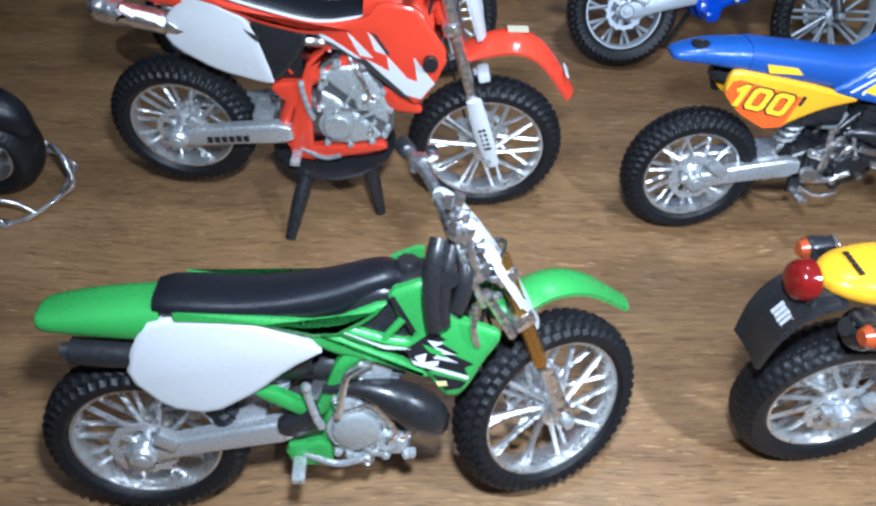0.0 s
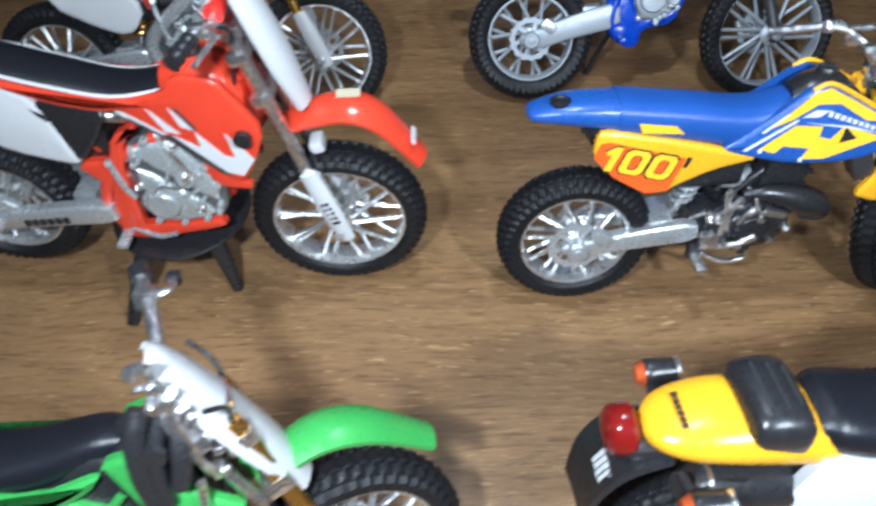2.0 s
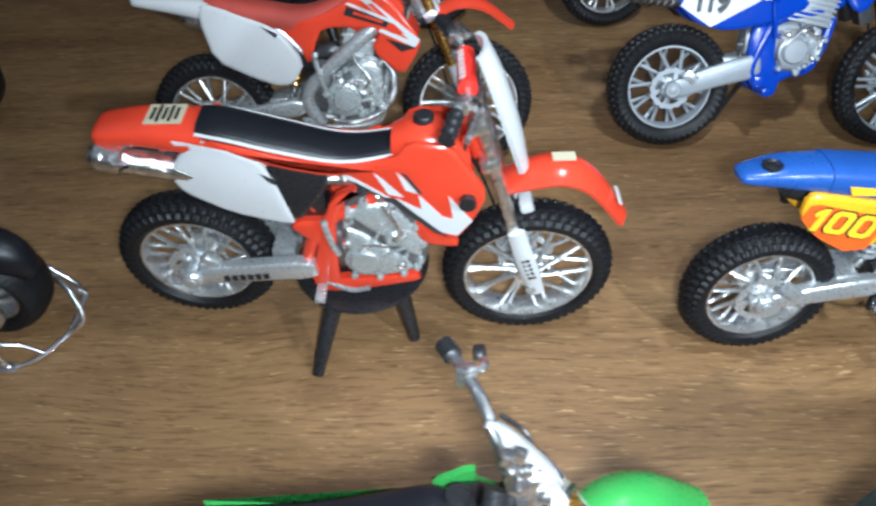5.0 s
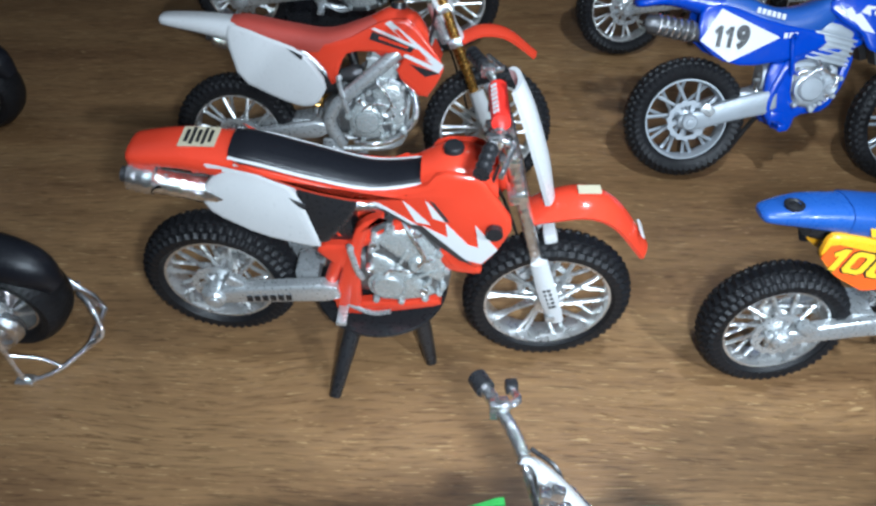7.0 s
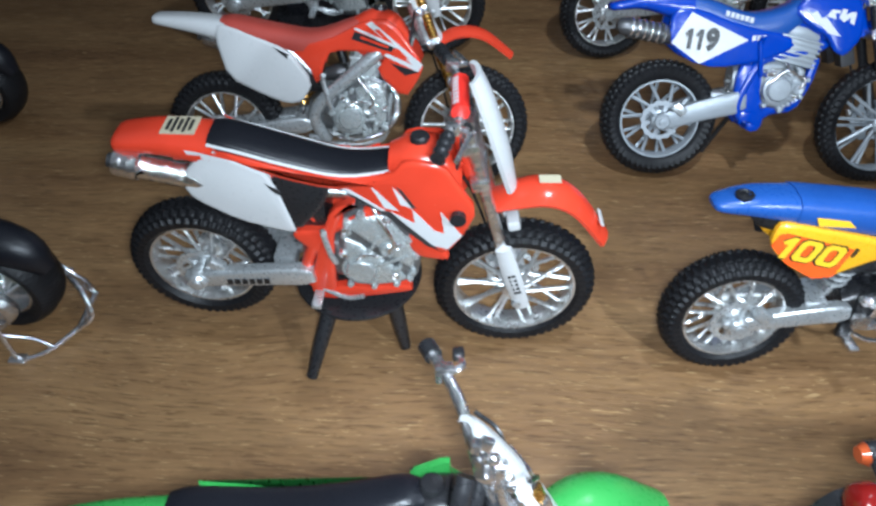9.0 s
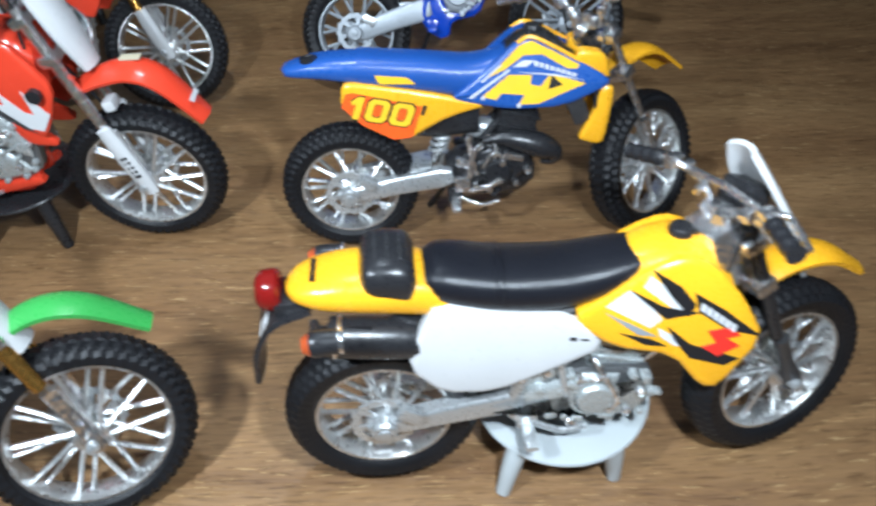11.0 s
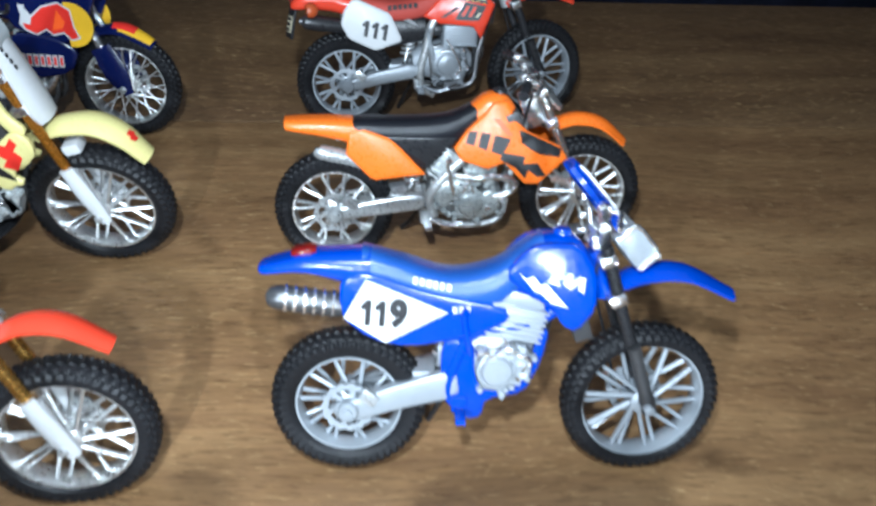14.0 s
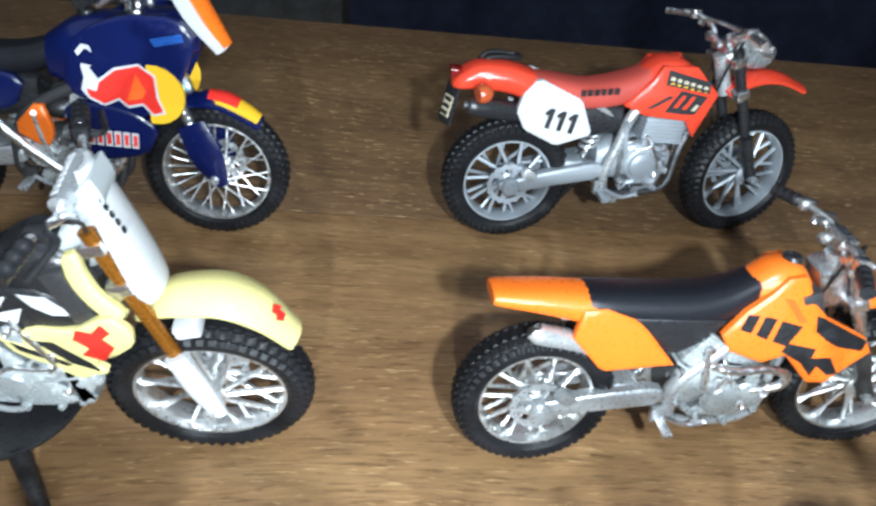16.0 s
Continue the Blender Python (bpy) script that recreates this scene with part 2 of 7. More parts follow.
def rounded(outline, times=1):
    """Cuts the corners of a closed outline."""
    pts = [Vector(p) for p in outline]
    for _ in range(times):
        out = []
        for a, b in zip(pts, pts[1:] + pts[:1]):
            out += [a * 0.8 + b * 0.2, a * 0.2 + b * 0.8]
        pts = out
    return pts


def slab(outline, plane, thick, side, puff=0.5, inset=1.0, soft=1):
    """A moulded side panel: an (x, z) outline laid on a leaning plane (distance, slope along x, slope along z, x0, z0), proud in its middle."""
    bm = bmesh.new()
    y0, a, b, x0, z0 = plane
    pts = rounded(outline, soft) if soft else [Vector(p) for p in outline]

    def at(p, more=0.0):
        return v3((p[0], side * (y0 + a * (p[0] - x0) + b * (p[1] - z0) + more), p[1]))

    f = bm.faces.new([bm.verts.new(at(p)) for p in pts])
    ext = bmesh.ops.extrude_face_region(bm, geom=[f])
    for v in (g for g in ext["geom"] if isinstance(g, bmesh.types.BMVert)):
        v.co.y -= side * thick * MM
    f = next(q for q in bm.faces if len(q.verts) == len(pts) and abs(q.calc_center_median().y) >= max(abs(w.calc_center_median().y) for w in bm.faces if len(w.verts) == len(pts)) - 1e-9)
    if puff:
        f.normal_update()
        if f.normal.y * side < 0:
            f.normal_flip()
        bmesh.ops.inset_region(bm, faces=[f], thickness=inset * MM * 0.45, depth=puff * MM * 0.75, use_even_offset=True)
        bmesh.ops.inset_region(bm, faces=[f], thickness=inset * MM * 0.55, depth=puff * MM * 0.25, use_even_offset=True)
    return bm


def decal(outline, plane, mat, parent, side=-1, lift=0.6, label="", soft=0, name="decal"):
    y0, a, b, x0, z0 = plane
    return part(name, slab(outline, (y0 + lift, a, b, x0, z0), 0.25, side, 0, 0, soft), mat, parent, label, smooth=False)


BLOCK = {"1": ([(-0.20, 0.17), (-0.02, 0.36), (0.13, 0.36), (0.13, -0.36), (-0.04, -0.36), (-0.04, 0.13), (-0.12, 0.06)], None),
         "0": ([(-0.28, 0.25), (-0.18, 0.36), (0.18, 0.36), (0.28, 0.25), (0.28, -0.25), (0.18, -0.36), (-0.18, -0.36), (-0.28, -0.25)], 0.42)}


def block_digit(c, grow):
    """A squared figure as a thin plate; the nought is a ring."""
    outline, hole = BLOCK[c]
    bm = bmesh.new()
    k = [(x * (1 + 2.6 * grow), y * (1 + 2.6 * grow)) for x, y in outline]
    vs = [bm.verts.new((x, y, 0)) for x, y in k]
    if hole:
        f = hole - 1.6 * grow
        inner = [bm.verts.new((x * f, y * (f + 0.18), 0)) for x, y in outline]
        for a in range(len(vs)):
            b = (a + 1) % len(vs)
            bm.faces.new((vs[a], vs[b], inner[b], inner[a]))
    else:
        bm.faces.new(vs)
    out = bmesh.ops.extrude_face_region(bm, geom=bm.faces[:])
    for v in [g for g in out["geom"] if isinstance(g, bmesh.types.BMVert)]:
        v.co.z += 0.01
    bmesh.ops.recalc_face_normals(bm, faces=bm.faces[:])
    me = bpy.data.meshes.new("digit")
    bm.to_mesh(me)
    bm.free()
    return me


def lettering(text, size, x, z, plane, mat, parent, side=-1, lift=0.75, slant=0.0, turn=0.0, wide=1.0, bold=0.032, squared=False, grow=0.0, name="digit"):
    """Printed figures, one object each, lying on a panel's plane."""
    y0, a, b, x0, z0 = plane
    y = side * (y0 + a * (x - x0) + b * (z - z0) + lift)
    m = Matrix.Translation(v3((x, y, z))) @ Matrix.Rotation(-math.atan(a) if side < 0 else math.pi + math.atan(a), 4, "Z") @ Matrix.Rotation(radians(90) + math.atan(b), 4, "X") @ Matrix.Rotation(radians(turn), 4, "Z") @ Matrix.Diagonal((wide, 1, 1, 1))
    widths = [0.44 if c == "1" else 0.64 for c in text]
    at = -sum(widths) / 2
    lean = Matrix(((1, slant, 0, 0), (0, 1, 0, 0), (0, 0, 1, 0), (0, 0, 0, 1)))
    for c, w in zip(text, widths):
        if c == "1" or squared:
            me = block_digit(c, grow)
            me.transform(m @ Matrix.Translation(((at + w / 2) * size * MM, 0, 0)) @ lean @ Matrix.Diagonal((size * MM, size * MM, size * MM, 1)))
        else:
            cu = bpy.data.curves.new("digit", "FONT")
            cu.body, cu.size, cu.extrude, cu.align_x, cu.align_y = c, size * MM, 0.00006, "CENTER", "CENTER"
            cu.offset, cu.shear = bold * size * MM, slant
            tmp = bpy.data.objects.new("digit", cu)
            me = bpy.data.meshes.new_from_object(tmp)
            bpy.data.objects.remove(tmp)
            bm = bmesh.new()
            bm.from_mesh(me)
            bmesh.ops.remove_doubles(bm, verts=bm.verts[:], dist=1e-6)
            bm.to_mesh(me)
            bm.free()
            me.transform(m @ Matrix.Translation(((at + w / 2) * size * MM, 0, 0)))
        me.materials.append(mat)
        placed(name, me, parent)
        at += w


def sheet(spine, thick=0.8, drop=0.25, n=9, crown=2.0):
    """A mudguard: a curved sheet along (x, z, half width) stations, its edges turned down."""
    bm = bmesh.new()
    st = spline(spine, 5)
    loops = []
    for i, (x, z, w) in enumerate(st):
        p, q = st[max(i - 1, 0)], st[min(i + 1, len(st) - 1)]
        t = Vector((q[0] - p[0], q[1] - p[1])).normalized()
        nx, nz = -t.y, t.x
        top, bot = [], []
        for k in range(n):
            u = 2 * k / (n - 1) - 1
            d = -drop * w * abs(u) ** crown
            top.append((x + nx * d, u * w, z + nz * d))
            bot.append((x + nx * (d - thick), u * (w - 0.3), z + nz * (d - thick)))
        loops.append(top + bot[::-1])
    rings(bm, loops)
    return bm

# ---- wheels: meshes are shared by the bikes whose wheels are alike ----
WHEELS = {}


def keep(key, make, mat):
    if key not in WHEELS:
        bm = make()
        me = bpy.data.meshes.new(key[0])
        bmesh.ops.recalc_face_normals(bm, faces=bm.faces[:])
        bm.to_mesh(me)
        bm.free()
        me.materials.append(mat)
        me.shade_smooth()
        me.set_sharp_from_angle(angle=radians(40))
        WHEELS[key] = me
    return WHEELS[key]


def tyre_mesh(R, rim, w, road):
    """One skin whose tread blocks are raised out of the crown."""
    h = w / 2
    tall = (0.7, 0.35, 0.1)[int(road)]  # knobbly, road or smooth tread
    base = R - tall
    across = []  # (radius, along the axle, row of blocks or -1)
    for u, row in ((1.04, 3), (0.86, 3), (0.80, -1), (0.74, 2), (0.44, 2), (0.36, -1), (0.30, 1), (-0.30, 1), (-0.36, -1), (-0.44, 2), (-0.74, 2), (-0.80, -1), (-0.86, 3), (-1.04, 3)):
        across.append((base - 2.2 * abs(u) ** 2.8, u * h, row))
    wall = [(base - 4.0, 1.02 * h), (rim + 1.2, 0.95 * h), (rim - 0.1, 0.72 * h), (rim - 0.5, 0.5 * h)]
    prof = across + [(r, -y, -1) for r, y in wall] + [(r, y, -1) for r, y in wall[::-1]]
    count = 56 if road else 52
    bm = bmesh.new()
    rows = []
    for k in range(count * 4):
        ring = []
        for r, y, row in prof:
            a = 2 * math.pi * (k + (0.0 if k % 2 else 0.5)) / (count * 4)
            phase = (k + (2 if row == 2 else 0)) % 4
            up = tall if row > 0 and phase < 2 else 0.0
            lean = 0.55 * y / h if up else 0.0
            ring.append(bm.verts.new(v3(((r + up * math.cos(lean)) * math.cos(a), y + up * math.sin(lean), (r + up * math.cos(lean)) * math.sin(a)))))
        rows.append(ring)
    m, n = len(prof), len(rows)
    for k in range(n):
        p, q = rows[k], rows[(k + 1) % n]
        for c in range(m):
            d = (c + 1) % m
            bm.faces.new((p[c], p[d], q[d], q[c]))
    return bm


def rim_mesh(rim, w):
    h = w * 0.38
    return ringlathe([(rim + 0.5, h), (rim + 0.5, h - 0.5), (rim - 0.4, h * 0.55), (rim - 0.4, -h * 0.55), (rim + 0.5, 0.5 - h), (rim + 0.5, -h), (rim - 0.4, -h), (rim - 0.9, -h * 0.5), (rim - 1.1, 0), (rim - 0.9, h * 0.5), (rim - 0.4, h)], 48)


def hub_mesh(w, r=3.3):
    h = w * 0.46
    return lathe([(0.9, -h - 1.4), (1.7, -h - 1.3), (1.8, -h - 0.5), (r * 0.75, -h - 0.3), (r, -h + 0.2), (r, -h + 0.9), (r * 0.6, -h + 1.3), (r * 0.55, h - 1.3), (r, h - 0.9), (r, h - 0.2), (1.8, h + 0.4), (1.0, h + 1.2)], n=24)


def disc_mesh(r):
    """A toothed brake disc: a flat ring and a hub, joined by arms with open slots between them."""
    n = 60
    bm = bmesh.new()
    grid = {}

    def vert(k, i, side):
        k %= n
        if (k, i, side) not in grid:
            a = 2 * math.pi * k / n
            q = (1.0, 2.5, (2.5 + r - 1.4) / 2, r - 1.4, r + (0.4 if k % 4 < 2 else 0.0))[i]
            a += 0.3 * (q - 2.5) / r if 0 < i < 3 else (0.3 * (r - 3.9) / r if i >= 3 else 0.0)
            grid[(k, i, side)] = bm.verts.new(v3((q * math.cos(a), side * (0.5 if i < 2 else 0.3), q * math.sin(a))))
        return grid[(k, i, side)]

    def solid(k, i):
        return i in (0, 3) or (i in (1, 2) and k % n % 10 < 3)
    for k in range(n):
        for i in range(4):
            if not solid(k, i):
                continue
            for s in (1, -1):
                bm.faces.new([vert(k, i, s), vert(k + 1, i, s), vert(k + 1, i + 1, s), vert(k, i + 1, s)])
            for here, p, q in ((i > 0 and solid(k, i - 1), (k, i), (k + 1, i)), (i < 3 and solid(k, i + 1), (k, i + 1), (k + 1, i + 1)), (solid(k - 1, i), (k, i), (k, i + 1)), (solid(k + 1, i), (k + 1, i), (k + 1, i + 1))):
                if not here:
                    bm.faces.new([vert(*p, 1), vert(*q, 1), vert(*q, -1), vert(*p, -1)])
    return bm


def wheel(name, bike, at, R, rim, w, mat, basis=None, spokes=20, road=False, fat=0.42, disc=0, discmat=None, pairs=False):
    """A wheel at a point of the bike: the rim, with its tyre, hub, spokes (in parallel pairs, or laced) and disc under it."""
    tag = mat.name
    m = (basis or Matrix()) @ Matrix.Translation(v3(at))
    rim_ob = placed(name, keep(("rim", rim, w, tag), lambda: rim_mesh(rim, w), mat), bike, "", m)
    placed("tyre", keep(("tyre", R, rim, w, road), lambda: tyre_mesh(R, rim, w, road), RUBBER), rim_ob, ("black rubber tyre with knobbly tread", "black rubber tyre with shallow tread", "smooth black rubber tyre")[int(road)])
    placed("hub", keep(("hub", w, tag), lambda: hub_mesh(w), mat), rim_ob)
    lean = 0.36
    for s in (0, 1):
        def spoke(s=s):
            sg = 1 if s else -1
            if pairs:
                return tube([(2.2, sg * w * 0.26, sg * 1.3), (rim - 0.9, sg * 0.5, sg * 1.3)], fat * 1.35, 6, flat=0.7)
            return tube([(2.9 * math.cos(sg * lean * 2), sg * w * 0.36, 2.9 * math.sin(sg * lean * 2)), (rim - 1.0, sg * 0.35, 0)], fat, 6)
        me = keep(("spoke", rim, w, tag, s, fat, pairs), spoke, mat)
        for k in range(spokes // 2):
            a = 2 * math.pi * k / (spokes // 2) + (0.2 if s and not pairs else 0.0)
            placed("spoke", me, rim_ob, "", Matrix.Rotation(a, 4, "Y"))
    if disc:
        placed("brake_disc", keep(("disc", abs(disc), (discmat or SILVER).name), lambda: disc_mesh(abs(disc)), discmat or SILVER), rim_ob, "", Matrix.Translation(v3((0, math.copysign(w * 0.46 + 0.4, disc), 0))))
    return rim_ob


def clipped(poly, at, way):
    """The part of a convex-ish outline that lies on the far side of a line."""
    out = []
    for (ax, az), (bx, bz) in zip(poly, poly[1:] + poly[:1]):
        p = (ax - at[0]) * way[0] + (az - at[1]) * way[1]
        q = (bx - at[0]) * way[0] + (bz - at[1]) * way[1]
        if p >= 0:
            out.append((ax, az))
        if p * q < 0:
            f = p / (p - q)
            out.append((ax + (bx - ax) * f, az + (bz - az) * f))
    return out


def side_casing(bike, outline, cover, mat, y):
    """The engine's side castings: a crankcase plate with its own outline, coloured dark as the shade in the gaps unless
    the engine is black; on it two raised castings with a gap between them, a round clutch cover, a pump, bolts and thin
    pipes.
    """
    cx, cz, r = cover
    mx, mz = sum(p[0] for p in outline) / len(outline), sum(p[1] for p in outline) / len(outline)
    dx, dz = mx - cx, mz - cz
    far = math.hypot(dx, dz) or 1.0
    ux, uz = dx / far, dz / far
    top = max(p[1] for p in outline)
    dice = random.Random(int(cx * 31 + cz * 17))
    for sd in (-1, 1):
        case = part("engine_casing", slab(outline, (y - 0.6, 0, 0, 0, 0), 2.4, sd, 0.5, 1.0, 1), CASTSHADE if mat is not BLACK else BLACK, bike)
        for way, off in (((ux, uz), 0.5), ((-ux, -uz), -0.1)):
            lobe = clipped(outline, (mx + ux * off, mz + uz * off), way)
            lx, lz = sum(p[0] for p in lobe) / len(lobe), sum(p[1] for p in lobe) / len(lobe)
            lobe = [(lx + (px - lx) * 0.84, lz + (pz - lz) * 0.84) for px, pz in lobe]
            cast = part("raised_casting", slab(lobe, (y + 0.3, 0, 0, 0, 0), 1.4, sd, 0.9, 1.3, 1), mat, case)
            for px, pz in lobe:
                bx, bz = lx + (px - lx) * 1.02, lz + (pz - lz) * 1.02
                if math.hypot(bx - cx, bz - cz) > r + 1.4:
                    part("bolt", lathe([(0.95, sd * (y - 0.6)), (0.95, sd * (y + 1.0)), (0.7, sd * (y + 1.5)), (0.2, sd * (y + 1.55))], (bx, 0, bz), 6), mat, case)
        part("clutch_cover", lathe([(r + 0.8, sd * (y - 0.4)), (r + 0.8, sd * (y + 1.2)), (r + 0.2, sd * (y + 1.4)), (r - 0.2, sd * (y + 1.0)), (r - 0.5, sd * (y + 2.0)), (r * 0.8, sd * (y + 2.3)), (0.3, sd * (y + 2.4))], (cx, 0, cz), 28), mat, case)
        # small cast lugs and unions between the covers and the edge
        for i in range(14):
            px, pz = outline[i % len(outline)]
            f = dice.uniform(0.45, 0.98)
            lx, lz = mx + (px - mx) * f + dice.uniform(-1, 1), mz + (pz - mz) * f + dice.uniform(-1, 1)
            if math.hypot(lx - cx, lz - cz) < r + 1.2:
                continue
            if i % 3:
                part("cast_lug", block((lx, sd * (y + dice.uniform(0.2, 1.4)), lz), (dice.uniform(1.0, 2.8), 1.8, dice.uniform(0.8, 1.8)), turn=Matrix.Rotation(dice.uniform(0, 3.1), 4, "Y"), edge=0.3), mat, case)
            else:
                part("pipe_union", lathe([(1.1, sd * (y - 0.4)), (1.1, sd * (y + 1.6)), (0.8, sd * (y + 2.0)), (0.5, sd * (y + 1.7)), (0.2, sd * (y + 1.7))], (lx, 0, lz), 10), CHROME, case)
        ox, oz = mx + ux * r * 0.8, mz + uz * r * 0.8
        part("water_pump", lathe([(r * 0.55, sd * (y - 0.4)), (r * 0.55, sd * (y + 1.6)), (r * 0.4, sd * (y + 2.2)), (r * 0.25, sd * (y + 1.8)), (0.3, sd * (y + 1.8))], (ox, 0, oz), 18), mat, case)
        for k in (-1, 1):
            part("case_rib", block((mx - k * uz * r * 0.7, sd * (y + 1.0), mz + k * ux * r * 0.7), (far + r * 0.9, 0.9, 0.8), turn=Matrix.Rotation(-math.atan2(uz, ux) - 0.35 * k, 4, "Y"), edge=0.2), mat, case)
        part("oil_pipe", tube([(ox, sd * (y + 1.8), oz), (ox + 1.6, sd * (y + 2.0), oz + r * 0.8), (mx + 0.6, sd * (y + 1.6), top - 1.2), (mx - 1.4, sd * (y - 0.5), top + 2.2)], 0.55, 8), CHROME, case)
        part("oil_pipe", tube([(cx - ux * r, sd * (y + 0.8), cz - uz * r + 1.4), (cx + 0.4, sd * (y + 1.6), cz + r + 1.4), (mx + 1.0, sd * (y + 1.8), cz + r + 1.8), (ox + 2.4, sd * (y + 0.8), oz + 1.0)], 0.5, 8), CHROME, case)


# ---- a die-cast model dirt bike; x runs forward from the rear axle, y to its left ----
def dirt_bike(label, place, s):
    """Builds one model bike from a sheet of sizes and colours, and returns its Empty and the steering's pose."""
    x, y, yaw, lean = place
    bike = new("toy_motorcycle")
    bike.empty_display_size = 0.02
    bike.matrix_world = Matrix.Translation((x, y, abs(math.sin(radians(lean))) * 0.0007)) @ Matrix.Rotation(radians(yaw), 4, "Z") @ Matrix.Rotation(radians(-lean), 4, "X")
    tagged(bike, label, "toy motorcycle", "model motorcycles on the table")
    wb, za, zf = s["wb"], s["za"] + 0.5, s["zf"] + 0.5
    rng = random.Random(len(label) * 7 + int(wb * 10))
    k = s.get("slope", 0.36)
    head = (wb - k * (s["zt"] - zf), 0, s["zt"])
    axis = Vector((-k, 0, 1)).normalized()
    S = Matrix.Translation(v3((head[0] - 2, 0, head[2]))) @ Matrix.Rotation(radians(s.get("steer", 0)), 4, axis) @ Matrix.Translation(-v3((head[0] - 2, 0, head[2])))
    body, alloy, wm = s["body"], s.get("alloy", SILVER), s.get("wheel", PLATED)
    wheel("rear_wheel", bike, (0, 0, za), s["Rr"] + 0.5, s["rr"], 9.2, wm, spokes=s.get("spokes", 20), fat=s.get("fat", 0.58), disc=-6.5, road=s.get("road", False), discmat=s.get("discmat"))
    wheel("front_wheel", bike, (wb, 0, zf), s["Rf"] + 0.5, s["rf"], 8.6, wm, S, spokes=s.get("spokes", 20), fat=s.get("fat", 0.58), disc=7.0, road=s.get("road", False), discmat=s.get("discmat"), pairs=not s.get("laced", False))

    part("brake_caliper", block((5.4, -6.6, za + 4.2), (4.6, 2.6, 3.2), turn=Matrix.Rotation(radians(35), 4, "Y"), edge=0.6), SILVER, bike)
    part("brake_caliper", block((wb - 5.6, 6.4, zf + 1.6), (3.2, 2.4, 4.6), turn=Matrix.Rotation(radians(-20), 4, "Y"), edge=0.6), SILVER, bike, basis=S)
    part("brake_hose", tube([(wb - 5.4, 6.8, zf + 4), (wb - 8, 7.6, zf + 14), (wb - 12, 7.0, zf + 26), (wb - 15, 4.0, zf + 34)], 0.4, 6), BLACK, bike, basis=S)

    # fork: upper tubes, lower legs, clamps, axle
    def along(z, yy=0.0, fwd=0.0):
        return (wb - k * (z - zf) + fwd, yy, z)
    cut, fr = s.get("cut", 40), s.get("fork_r", 1.0)
    for sd in (-1, 1):
        part("fork_tube", tube([along(cut - 2, sd * 5.2), along(head[2] + 2.5, sd * 5.2)], 1.55 * fr, 12), s.get("fork_up", CHROME), bike, s.get("fork_up_label", ""), basis=S)
        leg = lathe([(0.2, 0), (2.0, 0.3), (2.1, 4), (1.7 * fr, 6), (1.75 * fr, cut - zf - 1), (1.9 * fr, cut - zf), (0.4, cut - zf + 0.2)], n=14, axis="z")
        bmesh.ops.transform(leg, matrix=Matrix.Translation(v3(along(zf - 2, sd * 5.2, 0.8))) @ Matrix.Rotation(-math.atan(k), 4, "Y"), verts=leg.verts)
        fl = part("fork_leg", leg, s.get("fork_low", SILVER), bike, basis=S)
        if "guard" in s:
            z1, z0 = cut - 1, zf - 3
            gw = s.get("guard_w", 1.0)
            gd = tube([(*along(z1, sd * 7.0, 0.6), 2.1 * gw), (*along((z0 + z1) / 2, sd * 7.3, 1.0), 2.5 * gw), (*along(z0 + 1, sd * 7.3, 1.6), 1.9)], 2.2, 10, flat=1.0)
            for v in gd.verts:
                v.co.y = sd * 6.6 * MM + (v.co.y - sd * 6.6 * MM) * 0.55 / gw
            g = part("fork_guard", gd, s["guard"], bike, "moulded plastic fork guard", basis=S)
            if s.get("guard_print") and sd < 0:
                zm = z0 + 0.45 * (z1 - z0)
                for i in range(5):
                    c = along(zm + 3.6 - i * 1.5, -8.15, 1.0 + 0.1 * i)
                    part("print_bar", block(c, (1.9, 0.3, 0.9), turn=Matrix.Rotation(-math.atan(k), 4, "Y"), edge=0), BLACKINK, g, smooth=False)
    part("axle", lathe([(1.0, -8.6), (1.3, -8.4), (1.3, 8.4), (1.0, 8.6)], along(zf, 0, 0.2), 12), alloy, bike, basis=S)
    for dz, th in ((-1.0, 2.6), (-11, 3.0)):
        c = along(head[2] + dz)
        bm = block((c[0] - 0.6, 0, c[2]), (4.4, 14.2, th), turn=Matrix.Rotation(-math.atan(k), 4, "Y"), edge=0.6)
        part("triple_clamp", bm, s.get("clamp", CHROME), bike, basis=S)
    part("steering_head", tube([along(head[2] - 12, 0, -2.5), along(head[2], 0, -2.5)], 2.2, 14), s["frame"], bike)

    # handlebar with grips, levers, cross bar
    bx, bz = along(head[2] + 4)[0] - 0.5, head[2] + 4.0
    rise = s.get("rise", 5.0)
    span = s.get("span", 21)
    bar = tube([(bx - 5.5, -span, bz + rise - 1), (bx - 3.0, -12.5, bz + rise), (bx - 0.6, -6.8, bz + rise * 0.6), (bx, -3.2, bz - 1), (bx, 3.2, bz - 1), (bx - 0.6, 6.8, bz + rise * 0.6), (bx - 3.0, 12.5, bz + rise), (bx - 5.5, span, bz + rise - 1)], 0.8, 10)
    if "half_bar" in s:
        bar.free()
        bar = tube(s["half_bar"], 1.15, 10)
    bars = part("handlebar", bar, s.get("bars", CHROME), bike, basis=None if "half_bar" in s else S)
